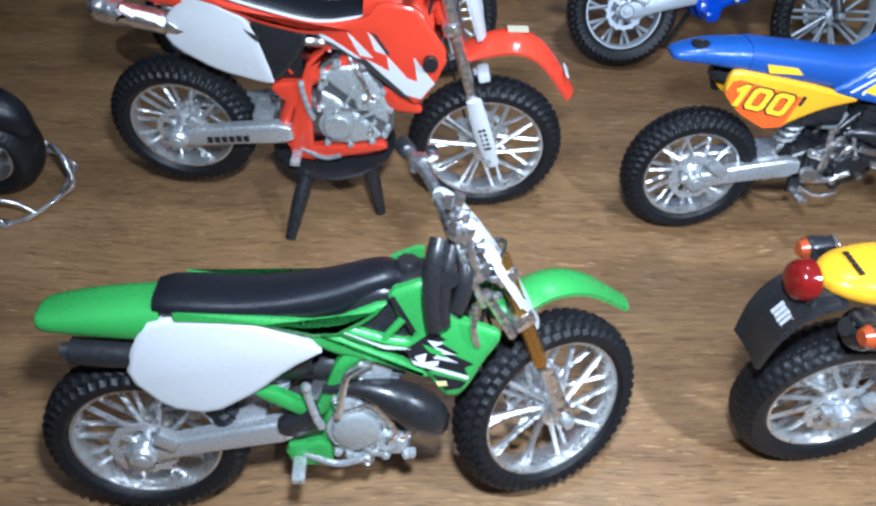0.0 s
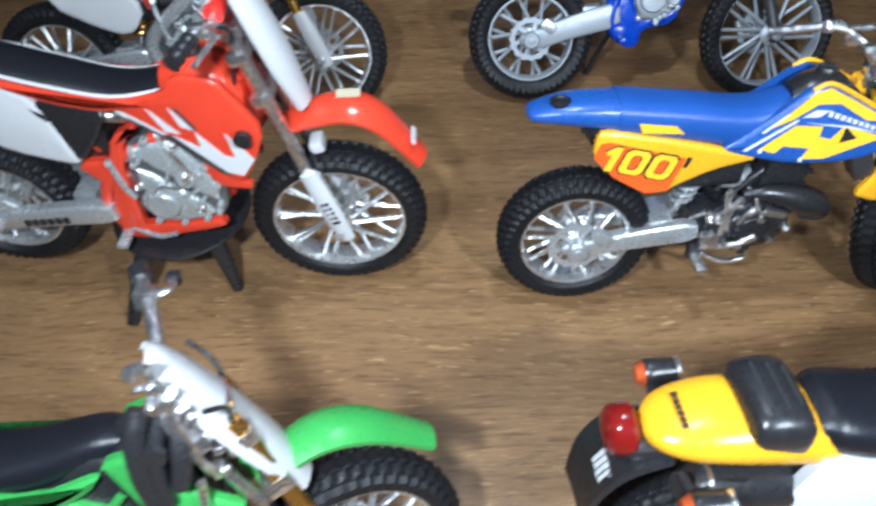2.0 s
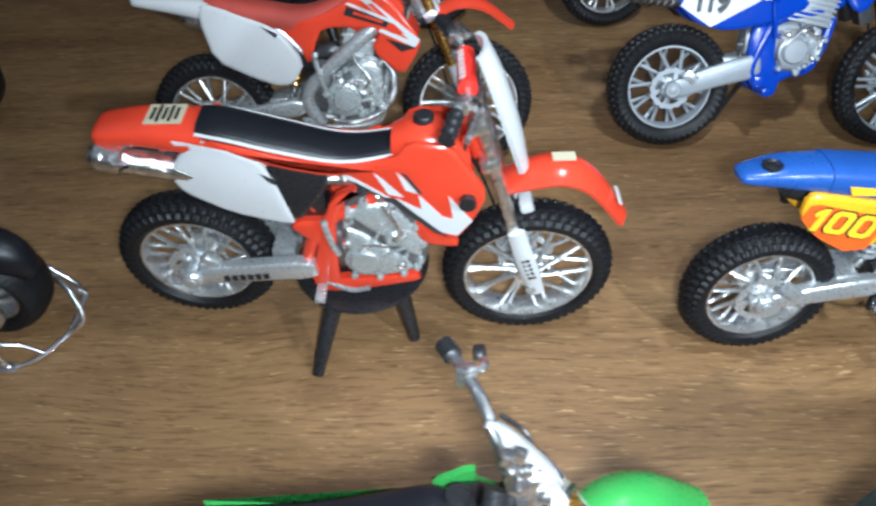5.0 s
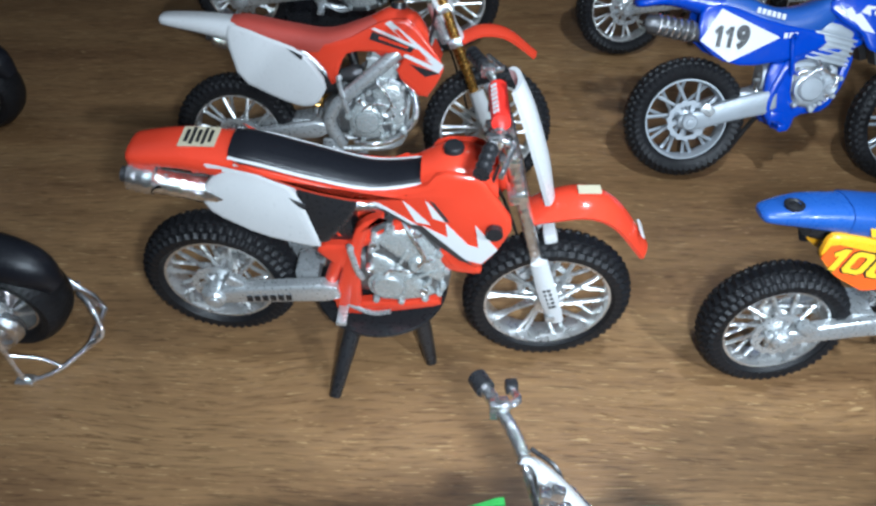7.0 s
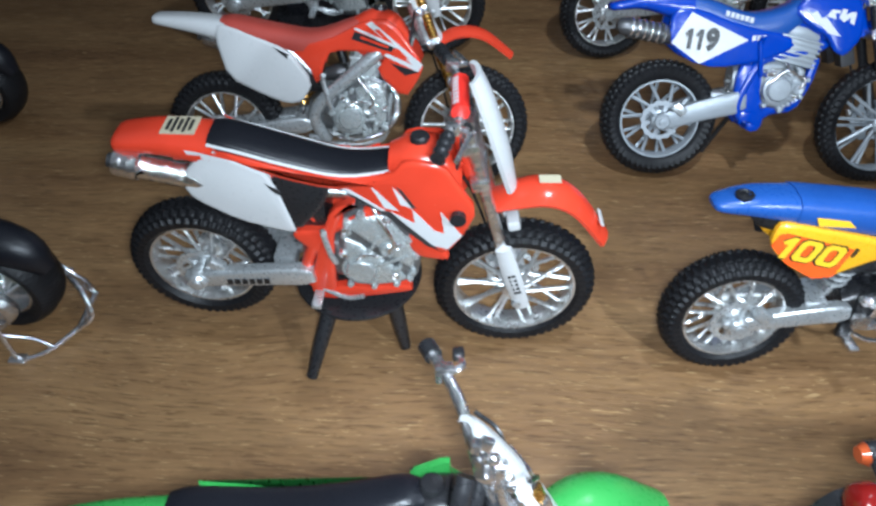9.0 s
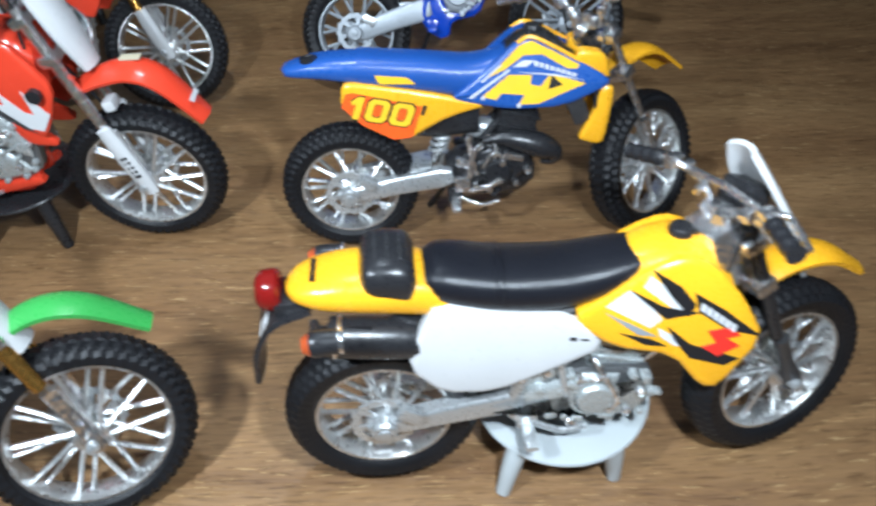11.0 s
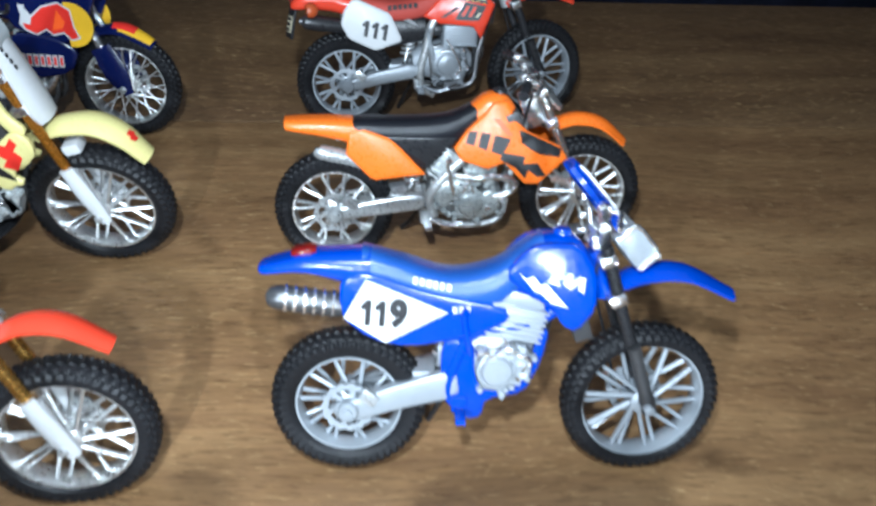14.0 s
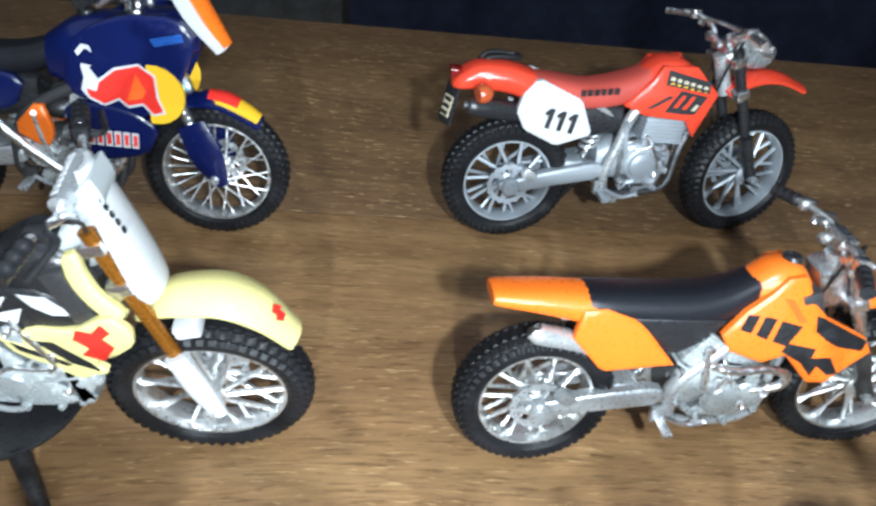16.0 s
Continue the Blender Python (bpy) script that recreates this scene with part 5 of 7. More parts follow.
# blue and yellow enduro bike with the number 100
sp, sh, gd = (6.6, 0.01, -0.05, 18, 43), (7.2, 0.05, -0.16, 52, 50), (8.0, 0.05, 0.0, 66, 42)
blue100, bp = dirt_bike("blue and yellow model dirt bike with orange number 100 panel", (0.1076, 0.1784, 3.0, 8), spec(
    wb=83, Rr=18.6, rr=13.2, Rf=19.6, rf=14.4, za=18.6, zf=19.6, zt=58.5, slope=0.432, steer=42, body=SKY, frame=BLACK, cut=37, fork_up=CHROME, fork_low=CHROME, fork_r=0.68, rise=7.0, span=23.5, alloy=SILVER,
    fender=[(68, 48.4, 4), (77, 52.6, 5.2), (87, 52.2, 5.6), (99, 45, 4.4)], fender_mat=YELLOW, grips=False,
    tail=[(-13.2, 55, 53.8, 1.8), (-11.6, 55.8, 52.8, 3.4), (-4, 57.4, 52, 5.0), (6.6, 57.6, 50, 5.6)],
    seat=[(6, 57.9, 50, 5.8), (22, 56.2, 47, 6.0), (34, 54.8, 45, 6.1), (42, 56.2, 47, 5.6), (48, 58.4, 52, 4.2)], seat_mat=BLUESEAT, seat_label="smooth blue seat",
    tank=[(43, 58, 46, 4.0), (47, 60.4, 44, 5.2), (53, 60.4, 44, 5.8), (59, 55.5, 44, 5.8), (64, 51.2, 46, 4.8)], tank_mat=BLACK, cap=(50, 60.8),
    airbox=[(6, 52, 40, 3.6), (20, 50, 34, 4.8), (36, 47, 34, 4.8)], pivot=(27, 23), engine=(40, 22), engine_mat=BLACK, cover_mat=BLACK,
    panels=[("side_panel", [(1.6, 51.6), (4.5, 52), (20, 49), (38.7, 44.3), (28, 41.6), (20, 37.6), (18.4, 36.4), (13.4, 36), (5.6, 40.6), (0.8, 46)], sp, 1.3, YELLOW, "yellow side panel with orange number field"),
            ("tank_shroud", [(28.5, 46.4), (32.7, 49.2), (39.5, 54.6), (45.1, 59.6), (48.5, 60.8), (60.8, 54.5), (68, 50), (68.4, 48.2), (57.2, 43.3), (43.9, 43.1), (36, 44.6)], sh, 1.2, SKY),
            ("radiator_guard", [(66.6, 47.6), (69.4, 47.9), (69.7, 44.7), (68.4, 32.4), (66.6, 31.6), (62.0, 33.0), (61.9, 34.4), (64.6, 39.6)], gd, 1.2, YELLOW),
            ("shroud_top", [(59.5, 53.9), (60.4, 57.1), (66.6, 56.1), (67.9, 53.6), (68.8, 48.9), (61.4, 52.0)], (6.6, 0, 0, 0, 0), 3.0, YELLOW)],
    decals=[("side_panel", [(1.0, 46), (2.2, 49.4), (4.2, 49.7), (21.3, 45), (18.6, 37.2), (17.6, 36.7), (13.4, 36.4), (5.8, 40.9)], sp, ORANGEINK, 0.62),
            ("side_panel", [(10, 53.6), (18, 52.6), (20, 50.8), (11, 51.4)], sp, YELLOWINK, 0.2),
            ("side_panel", [(21.6, 45.4), (22.6, 45.0), (21.6, 42.6), (20.8, 42.9)], sp, BLACKINK, 0.74),
            ("tank_shroud", [(36.8, 50.8), (40.7, 54.0), (45.7, 58.9), (48.7, 60.0), (54.7, 57.0), (60.7, 53.7), (60.0, 52.8), (57.7, 52.9), (54.3, 54.9), (51.5, 56.6), (47.0, 56.6), (42.4, 53.4)], sh, YELLOWINK),
            ("tank_shroud", [(36.5, 46.8), (43.2, 52.0), (48.9, 51.7), (48.7, 49.4), (51.1, 48.8), (53.5, 51.8), (62.4, 49.1), (50.7, 44.4), (45.7, 44.4), (47.1, 46.8), (41.5, 47.4), (39.9, 45.8)], sh, YELLOWINK),
            ("tank_shroud", [(53.1, 48.0), (53.8, 51.6), (56.6, 49.0)], sh, BLACKINK, 0.7),
            ("tank_shroud", [(33.0, 46.6), (43.3, 53.4), (43.6, 53.0), (33.8, 46.4)], sh, WHITEINK, 0.72),
            ("tank_shroud", [(36.2, 50.5), (41.0, 54.6), (41.5, 54.5), (36.9, 50.4)], sh, WHITEINK, 0.72),
            ("tank_shroud", [(45.4, 52.6), (55.0, 51.2), (62.1, 49.9), (54.8, 51.7)], sh, WHITEINK, 0.72),
            ("tank_shroud", [(44.2, 53.8), (46.8, 55.4), (49.6, 55.2), (47.6, 53.8)], sh, WHITEINK, 0.66),
            *[("tank_shroud", [(49.6 + 1.35 * i, 55.2 - 0.47 * i), (50.5 + 1.35 * i, 54.9 - 0.47 * i), (50.3 + 1.35 * i, 53.7 - 0.42 * i), (49.4 + 1.35 * i, 54.0 - 0.42 * i)], sh, WHITEINK, 0.68) for i in range(8)],
            *[("tank_shroud", [(x, z), (x + 0.8, z + 0.5), (x + 1.0, z - 0.5), (x + 0.3, z - 0.8)], sh, WHITEINK, 0.72) for x, z in ((36.2, 46.6), (45.2, 44.4))]],
    figures=[("side_panel", "100", 8.5, 10.9, 44.4, sp, BLACKINK, dict(slant=0.14, turn=-13, wide=1.15, lift=0.74, squared=True, grow=0.05, name="digit_outline")),
             ("side_panel", "100", 8.5, 10.9, 44.4, sp, YELLOWINK, dict(slant=0.14, turn=-13, wide=1.15, lift=0.86, squared=True))],
    casing=[(29.4, 27.7), (37.7, 33.0), (48.9, 30.0), (50.0, 23.9), (40.3, 17.4), (30.6, 18.4)], cover=(40.5, 24.6, 4.0), casing_mat=BLACK,
    header=[(37, -6, 33.4, 1.0), (41.4, -6.4, 34.2, 1.8), (47, -6.6, 33.2, 2.9), (52.0, -6.6, 31.4, 3.4), (55.6, -6.4, 29.2, 2.5), (55.6, -6.0, 26.6, 1.4), (53, -4, 25.4, 1.1)], header_mat=BLACK,
    muffler=[((2, 4, 47), 2.4), ((6, 4, 46), 2.6), ((18, 4, 43), 2.4), ((24, 4, 40), 1.4)], muf_mat=STEEL, arm=SILVER, peg=CHROME, kick=True, fins=4, clamp=CHROME,
    carb=SILVER, hose=CHROME, spar=1.2, cradle=False, spar_pts=[(60, 2, 50), (50, 2.5, 44), (40, 2.5, 36), (31, 2.5, 24)]))
part("kick_lever", tube([(36.5, -7.4, 33), (34.4, -8.2, 32), (33.2, -8.4, 28), (33.0, -8.2, 24)], 0.8, 8), CHROME, blue100)
part("shift_lever", tube([(32.6, -7.6, 19.6), (37, -8.2, 20.4), (41.6, -8.6, 22.8)], 0.8, 8), CHROME, blue100)
part("foot_bracket", block((31.0, -7.4, 21.5), (4.4, 2.2, 4.4), edge=0.6), CHROME, blue100)
part("decal", lathe([(2.3, 56.4), (2.3, 57.35), (1.7, 57.5), (1.2, 57.2), (0.2, 57.4)], (-6.2, -1.2, 0), 18, axis="z"), BLACKINK, bp["tail"])
for sd in (-1, 1):
    part("shroud_edge", tube([(45.4, sd * 5.4, 59.4), (48.6, sd * 5.5, 60.8), (54, sd * 6.2, 58.4), (60.6, sd * 6.8, 54.6)], 0.55, 8), YELLOW, blue100)
    part("case_fitting", block((44.6, sd * 8.0, 29.4), (5.4, 1.6, 1.8), turn=Matrix.Rotation(radians(14), 4, "Y"), edge=0.4), CHROME, blue100)
    for i in range(4):
        part("bolt", lathe([(0.9, sd * 6.4), (0.9, sd * 8.4), (0.3, sd * 8.5)], (34.6 + 3.6 * i, 0, (20.6, 19.4, 27.4, 21.0)[i]), 6), CHROME, blue100)

# yellow trail bike with lights, on the frosted stand
sp, sh = (8.0, 0.0, -0.08, 24, 42), (8.4, 0.06, -0.12, 56, 46)
yellow, dp = dirt_bike("yellow and white model trail bike with black seat and luggage rack", (0.1205, 0.1045, 5.0, 7.5), spec(
    wb=82.5, Rr=19.8, rr=13.8, Rf=20.4, rf=14.6, za=20.3, zf=20.4, zt=59, slope=0.41, steer=17, body=YELLOW, frame=SILVER, cut=36, fork_up=BLACK, fork_low=STEEL, fork_r=0.85, road=True, clamp=CHROME,
    fender=[(72, 47, 3.8), (80.5, 50.5, 4.8), (90, 49.2, 4.9), (99.5, 42.6, 3.6)],
    tail=[(-14.2, 55.6, 54.4, 1.4), (-13.4, 56.4, 53.6, 3.2), (-11.6, 57.4, 53, 4.9), (-8, 58.3, 52, 6.3), (-2, 59, 51, 7.0), (8, 58.4, 49, 6.8), (14, 56, 48, 6.4)],
    seat=[(10.5, 58, 53, 5.2), (14, 59, 51, 6.8), (24, 57, 48.5, 7.2), (36, 56.2, 47.5, 7.0), (45, 57, 50, 6.2), (50, 57.4, 53, 5.0)],
    tank=[(46, 56.6, 47, 5.4), (53, 58.8, 45, 7.4), (60, 58.2, 45, 7.6), (66, 52, 44, 6.8)], cap=(57, 59.2),
    airbox=[(4, 54, 40, 4), (20, 50, 34, 6), (38, 48, 36, 6)], pivot=(27, 24.5), engine=(42, 23.5),
    panels=[("side_panel", [(12, 53.5), (25, 49), (37, 47.5), (43, 40), (34, 36), (22, 31.5), (12, 32.5), (6, 39.5), (8.5, 47.5)], sp, 1.8, WHITE, "glossy white side panel"),
            ("tank_shroud", [(36, 47), (43, 51.5), (50, 56.5), (56, 58.5), (61, 56.5), (67, 49.5), (72, 40.5), (65, 29), (61.5, 29.5), (55.5, 37.5), (44, 40)], sh, 1.6, YELLOW)],
    decals=[("tank_shroud", [(49.7, 55.6), (54.6, 51.4), (57.8, 47.6), (55.0, 47.7), (48.6, 53.3)], sh, WHITEINK),
            ("tank_shroud", [(46.3, 52.9), (49.9, 49.6), (52.6, 46.2), (50.6, 44.3), (42.1, 49.6)], sh, WHITEINK),
            ("tank_shroud", [(42.1, 48.3), (47.1, 45.4), (51.9, 42.4), (48.5, 42.9)], sh, GREY, 0.66),
            ("tank_shroud", [(51.9, 44.4), (56.9, 40.9), (59.0, 39.6), (55.3, 40.0), (52.4, 42.4)], sh, WHITEINK, 0.66),
            ("tank_shroud", [(49.9, 56.9), (55.4, 52.9), (58.4, 48.9), (57.3, 46.5), (53.4, 51.5)], sh, BLACKINK, 0.70),
            ("tank_shroud", [(46.2, 53.0), (52.8, 48.8), (59.4, 47.2), (53.2, 46.2)], sh, BLACKINK, 0.72),
            ("tank_shroud", [(57.8, 51.6), (63.7, 47.5), (71.0, 41.3), (64.8, 43.0), (59.0, 47.4)], sh, BLACKINK, 0.74),
            ("tank_shroud", [(53.6, 44.6), (58.2, 40.2), (67.8, 36.2), (65.2, 34.8), (58.4, 37.0), (55.0, 41.6)], sh, BLACKINK, 0.70),
            ("tank_shroud", [(45.0, 43.6), (51.0, 41.8), (54.0, 40.0), (50.0, 40.6)], sh, BLACKINK, 0.70),
            ("tank_shroud", [(61.2, 43.0), (65.4, 43.6), (67.3, 41.7), (64.8, 41.2), (67.4, 39.3), (63.5, 37.2), (60.4, 39.5), (63.0, 40.2)], sh, REDINK, 0.82),
            ("side_panel", [(36.0, 43.6), (37.4, 43.3), (37.2, 42.5), (35.8, 42.8)], sp, BLACKINK),
            ("side_panel", [(38.0, 43.0), (39.6, 42.6), (39.5, 42.2), (37.9, 42.6)], sp, BLACKINK)],
    casing=[(30.0, 29.4), (37.0, 33.0), (53.2, 30.6), (54.6, 25.4), (52.6, 19.0), (45.3, 18.0), (38.1, 19.0), (32.1, 20.4)], cover=(42.1, 25.4, 4.2), casing_y=6.5,
    cradle=False, header=[(52, 1, 34), (58, 2, 30), (56, 4, 24), (50, 5, 20), (42, 5.5, 19)],
    muffler=[((-8, -6, 47.5), 3.4), ((-6, -6, 47), 3.9), ((8, -4.6, 43.5), 3.9), ((15, -4, 41), 2)], muf_mat=BLACK, muf_label="satin black muffler",
    plate=[(67.5, 75, 3.4), (71.5, 69, 5.6), (78, 59, 6.2), (83, 49.5, 3.6), (86.5, 43, 1.0)], plate_label="white headlamp cowl seen from behind", fins=6))
for i in range(2):
    part("seat_rib", tube([(22.6 + 1.3 * i, -7.2, 52), (22.9 + 1.3 * i, -6.3, 56.0), (23.2 + 1.3 * i, 0, 57.3), (22.9 + 1.3 * i, 6.3, 56.0)], 0.2, 6), SEAT, dp["seat"])
# lights, rack, instruments
lamp = part("tail_lamp", lathe([(1.0, -19.9), (2.6, -19.6), (3.6, -18.8), (4.0, -17.4), (4.0, -15.8), (3.4, -15.2), (0.5, -15.1)], (0, 0, 54.4), 24, axis="x"), REDLENS, yellow, "red plastic tail lamp")
part("lamp_bracket", block((-13.6, 0, 52.4), (6.0, 8.4, 3.4), edge=0.8), BLACK, yellow)
flap = part("rear_mudflap", sheet([(-10, 51.6, 5.4), (-16.4, 49.6, 6.0), (-20.0, 44, 6.0), (-21.4, 36, 5.4)], 1.0, 0.1), BLACK, yellow)
for i in range(5):
    part("print_bar", block((-19.5, -4.6 + 1.15 * i, 47.5), (0.5, 0.8, 3.0 - 0.3 * (i % 2)), turn=Matrix.Rotation(radians(30), 4, "Y"), edge=0), WHITEINK, flap, smooth=False)
for sd in (-1, 1):
    stalk = part("turn_signal", tube([(-9.5, sd * 6.5, 51.4), (-9.0, sd * 10.5, 51.6)], 0.9, 8), BLACK, yellow)
    part("signal_body", tube([(-4.6, sd * 12.0, 51.8, 2.2), (-8.6, sd * 12.0, 51.6, 2.5), (-9.8, sd * 12.0, 51.5, 2.3)], 2.3, 12), BLACK, stalk)
    part("signal_lens", tube([(-9.8, sd * 12.0, 51.5, 2.25), (-11.2, sd * 12.0, 51.4, 1.5)], 2, 12), ORANGELENS, stalk)
    part("signal_ring", tube([(-4.9, sd * 12.0, 51.8), (-4.2, sd * 12.0, 51.8)], 2.35, 14), CHROME, stalk)
    decal([(-6.5, 50.6), (0.5, 50.0), (0.4, 49.2), (-6.2, 49.8)], (7.2, 0, 0, 0, 0), BLACKINK, dp["tail"], sd, lift=0.1)
for sd in (-1, 1):
    rear = part("gearbox_cover", slab([(25.5, 33), (31, 34.6), (37, 33.4), (37.6, 21), (31.4, 19.4), (27, 24)], (5.6, 0, 0, 0, 0), 2.0, sd, 0.6, 1.0, 1), CASTING, yellow)
    part("sprocket_cover", lathe([(3.4, sd * 5.4), (3.4, sd * 6.8), (2.6, sd * 7.4), (0.4, sd * 7.4)], (31.4, 0, 26.4), 20), CASTING, rear)
    for bx, bz in ((27.6, 31.6), (32.6, 32.6), (35.6, 30.4), (35.8, 23.6), (30.6, 21.2)):
        part("bolt", lathe([(0.8, sd * 5.4), (0.8, sd * 7.0), (0.3, sd * 7.1)], (bx, 0, bz), 6), CHROME, rear)
part("muffler_ring", tube([(-6.6, -6, 47.2), (-5.9, -6, 47.0)], 4.15, 18), CHROME, yellow)
rack = part("luggage_pack", hull([(-0.6, 59.6, 56, 5.4), (0.6, 61.6, 55, 6.8), (4, 62.2, 54, 7.2), (7.6, 61.4, 53, 7.0), (9, 59, 55, 5.6)], 3.6), BLACK, yellow, "small black tail pack")
for i in range(3):
    part("seam", block((2.2 + 2.2 * i, 0, (61.9, 62.1, 61.8)[i]), (0.35, 9 - i, 0.4), edge=0), STEEL, rack, smooth=False)
part("instrument_pod", block((69, 1, 64), (5, 8, 6), turn=Matrix.Rotation(radians(20), 4, "Y"), edge=1.2), BLACK, yellow, basis=dp["S"])
part("chrome_cover", block((63, 0, 57), (6, 9, 9), turn=Matrix.Rotation(radians(-20), 4, "Y"), edge=1.4), CHROME, yellow, basis=dp["S"])
for i in range(6):
    part("print_bar", block((-9.0, -3 + 1.1 * i, 58.3), (0.9, 0.8, 0.3), turn=Matrix.Rotation(radians(-10), 4, "Y"), edge=0), BLACKINK, dp["tail"], smooth=False)
    decal([(59.3 + 1.2 * i, 49.5 - 0.95 * i), (60.2 + 1.2 * i, 48.8 - 0.95 * i), (60.0 + 1.2 * i, 47.2 - 0.95 * i), (59.1 + 1.2 * i, 47.9 - 0.95 * i)], sh, WHITEINK, dp[("tank_shroud", -1)], lift=0.88, name="print_bar")
round_stand((0.1585, 0.1165), 12.5, FROST, "round frosted white plastic display stand under the yellow bike", feet=((-13.6, -18.9), (10.9, -15.8), (2.0, 20.5)), disc=19.8)

# blue bike with the number 119
sp, sh = (6.4, 0.0, -0.05, 14, 48), (7.0, 0.05, -0.12, 52, 56)
blue119, yp = dirt_bike("glossy blue model dirt bike with white number 119 panel", (0.1028, 0.2597, -0.4, 24), spec(
    wb=76.0, Rr=19.6, rr=13.4, Rf=20.6, rf=16.2, za=20.2, zf=20.6, zt=62, slope=0.335, steer=3, rise=9.5, bars=PLATED, body=BLUE, grips=False, frame=BLUE, cut=41, fork_up=BLACK, fork_low=STEEL, wheel=GREY, fat=0.62, spokes=20, discmat=GREY, clamp=CHROME,
    fender=[(64, 54, 4), (73, 58, 5.2), (84, 58, 5.4), (97, 51.5, 4.0)],
    tail=[(-21, 58, 56.5, 2.4), (-19, 59, 56, 4.2), (-9, 61.5, 56.5, 5.4), (6, 62.5, 52, 6.0)],
    seat=[(4, 63, 53, 5.4), (14, 60, 51, 6.2), (25, 56.8, 47, 6.4), (36, 59, 48, 6.4), (44, 65, 54, 5.0), (47, 66.5, 58, 4.2)], seat_mat=BLUESEAT, seat_label="smooth blue seat",
    tank=[(41, 62.5, 50, 5.2), (47, 66, 47, 6.2), (55, 66, 46, 6.4), (60, 60, 48, 5.2)], cap=(52, 66.4), cap_mat=BLUE,
    airbox=[(2, 57, 46, 4), (16, 53, 40, 5), (34, 50, 40, 5.2)], airbox_mat=BLUE, pivot=(26, 28), engine=(35.5, 35), alloy=GREY,
    panels=[("side_panel", [(-1, 57), (6, 58), (22, 53), (38, 50), (40, 46), (30, 41.5), (15, 39), (6, 41), (-1.5, 47)], sp, 1.4, BLUE, "blue side panel with white diamond number field"),
            ("tank_shroud", [(37.5, 57.5), (43, 64), (47, 65.4), (55, 65.4), (59.4, 58.5), (60, 50), (55.5, 44), (52, 45.4), (49.5, 50), (43.5, 53)], sh, 1.4, BLUE),
            ("frame_guard", [(24.1, 41), (22.9, 34.5), (24.2, 23.3), (30.0, 17.6), (33.7, 18.4), (34.6, 23.6), (44.3, 25.2), (48.2, 34.5), (49.6, 43), (47, 43), (45.8, 35), (43.4, 28.8), (35, 26.8), (31.6, 29.4), (31.4, 40)], (5.6, 0, 0, 34, 34), 1.8, BLUE)],
    decals=[("side_panel", [(5, 56.5), (24.5, 48.2), (9.5, 40.3), (-0.5, 46.8)], sp, WHITEINK),
            ("tank_shroud", [(40.9, 58.6), (43.0, 57.0), (44.6, 57.8), (46.4, 55.6), (47.6, 56.2), (53.1, 50.1), (49.0, 51.1), (46.6, 53.4), (44.9, 54.0)], sh, WHITEINK),
            ("tank_shroud", [(47.7, 56.3), (49.3, 58.4), (52.2, 58.0), (51.6, 57.2), (50.4, 57.3), (50.8, 55.4)], sh, WHITEINK),
            ("tank_shroud", [(51.6, 55.9), (52.6, 58.6), (54.0, 58.4), (53.6, 56.8), (55.4, 57.8), (56.9, 57.6), (56.6, 53.8), (55.2, 54.6), (55.4, 56.2), (53.4, 54.6)], sh, WHITEINK),
            *[("side_panel", [(25.6 + 1.6 * i, 49.6 + 0.1 * i), (26.7 + 1.6 * i, 49.7 + 0.1 * i), (26.7 + 1.6 * i, 48.1 + 0.1 * i), (25.6 + 1.6 * i, 48.0 + 0.1 * i)], sp, WHITEINK) for i in range(3)]],
    figures=[("side_panel", "119", 9.0, 9.2, 48.0, sp, BLACKINK, dict(turn=-4, wide=0.86, lift=0.92, bold=0.062))],
    casing=[(32.0, 39.3), (43.3, 39.6), (46.6, 36.2), (44.9, 29.6), (38.5, 25.6), (32.4, 26.4)], cover=(37.0, 32.6, 4.3), casing_y=6.4, cyl=(41.4, 45.0, 13.0, 9.0, 6.2), cyl_tilt=12,
    header=[(44, 1, 50), (50, 2, 46), (49, 3, 36), (44, 4, 28)], header_mat=STEEL,
    muffler=[((-17, -5.2, 51.5), 2.3), ((-15.5, -5.2, 51.3), 3.0), ((-2, -4, 49), 3.0), ((4, -3, 48), 1.8)], muf_mat=STEEL, muf_label="ribbed chrome muffler", kick=True, fins=6, bolt=GREY, peg=BLUE, pedals=False, arm_h=1.35, cradle=False))
lamp = part("head_lamp", block((69.0, 0, 64.2), (6.6, 10.4, 9.8), turn=Matrix.Rotation(radians(-40), 4, "Y"), edge=1.3), GREY, blue119, "frosted grey headlamp in a bright rim", basis=yp["S"])
turn = Matrix.Translation((69.0, 0, 64.2)) @ Matrix.Rotation(radians(-40), 4, "Y")
for sd in (-1, 1):
    part("lamp_rim", tube([tuple(turn @ Vector((x, sd * 5.3, z))) for x, z in ((-3.0, 4.7), (0, 5.0), (3.0, 4.4), (3.4, 0), (3.0, -4.4), (0, -5.0), (-3.0, -4.7))], 0.6, 8, steps=2), CHROME, lamp)
part("lamp_foot", block(tuple(turn @ Vector((0.4, 0, -5.0))), (6.0, 10.6, 1.6), turn=Matrix.Rotation(radians(-40), 4, "Y"), edge=0.5), WHITE, lamp)
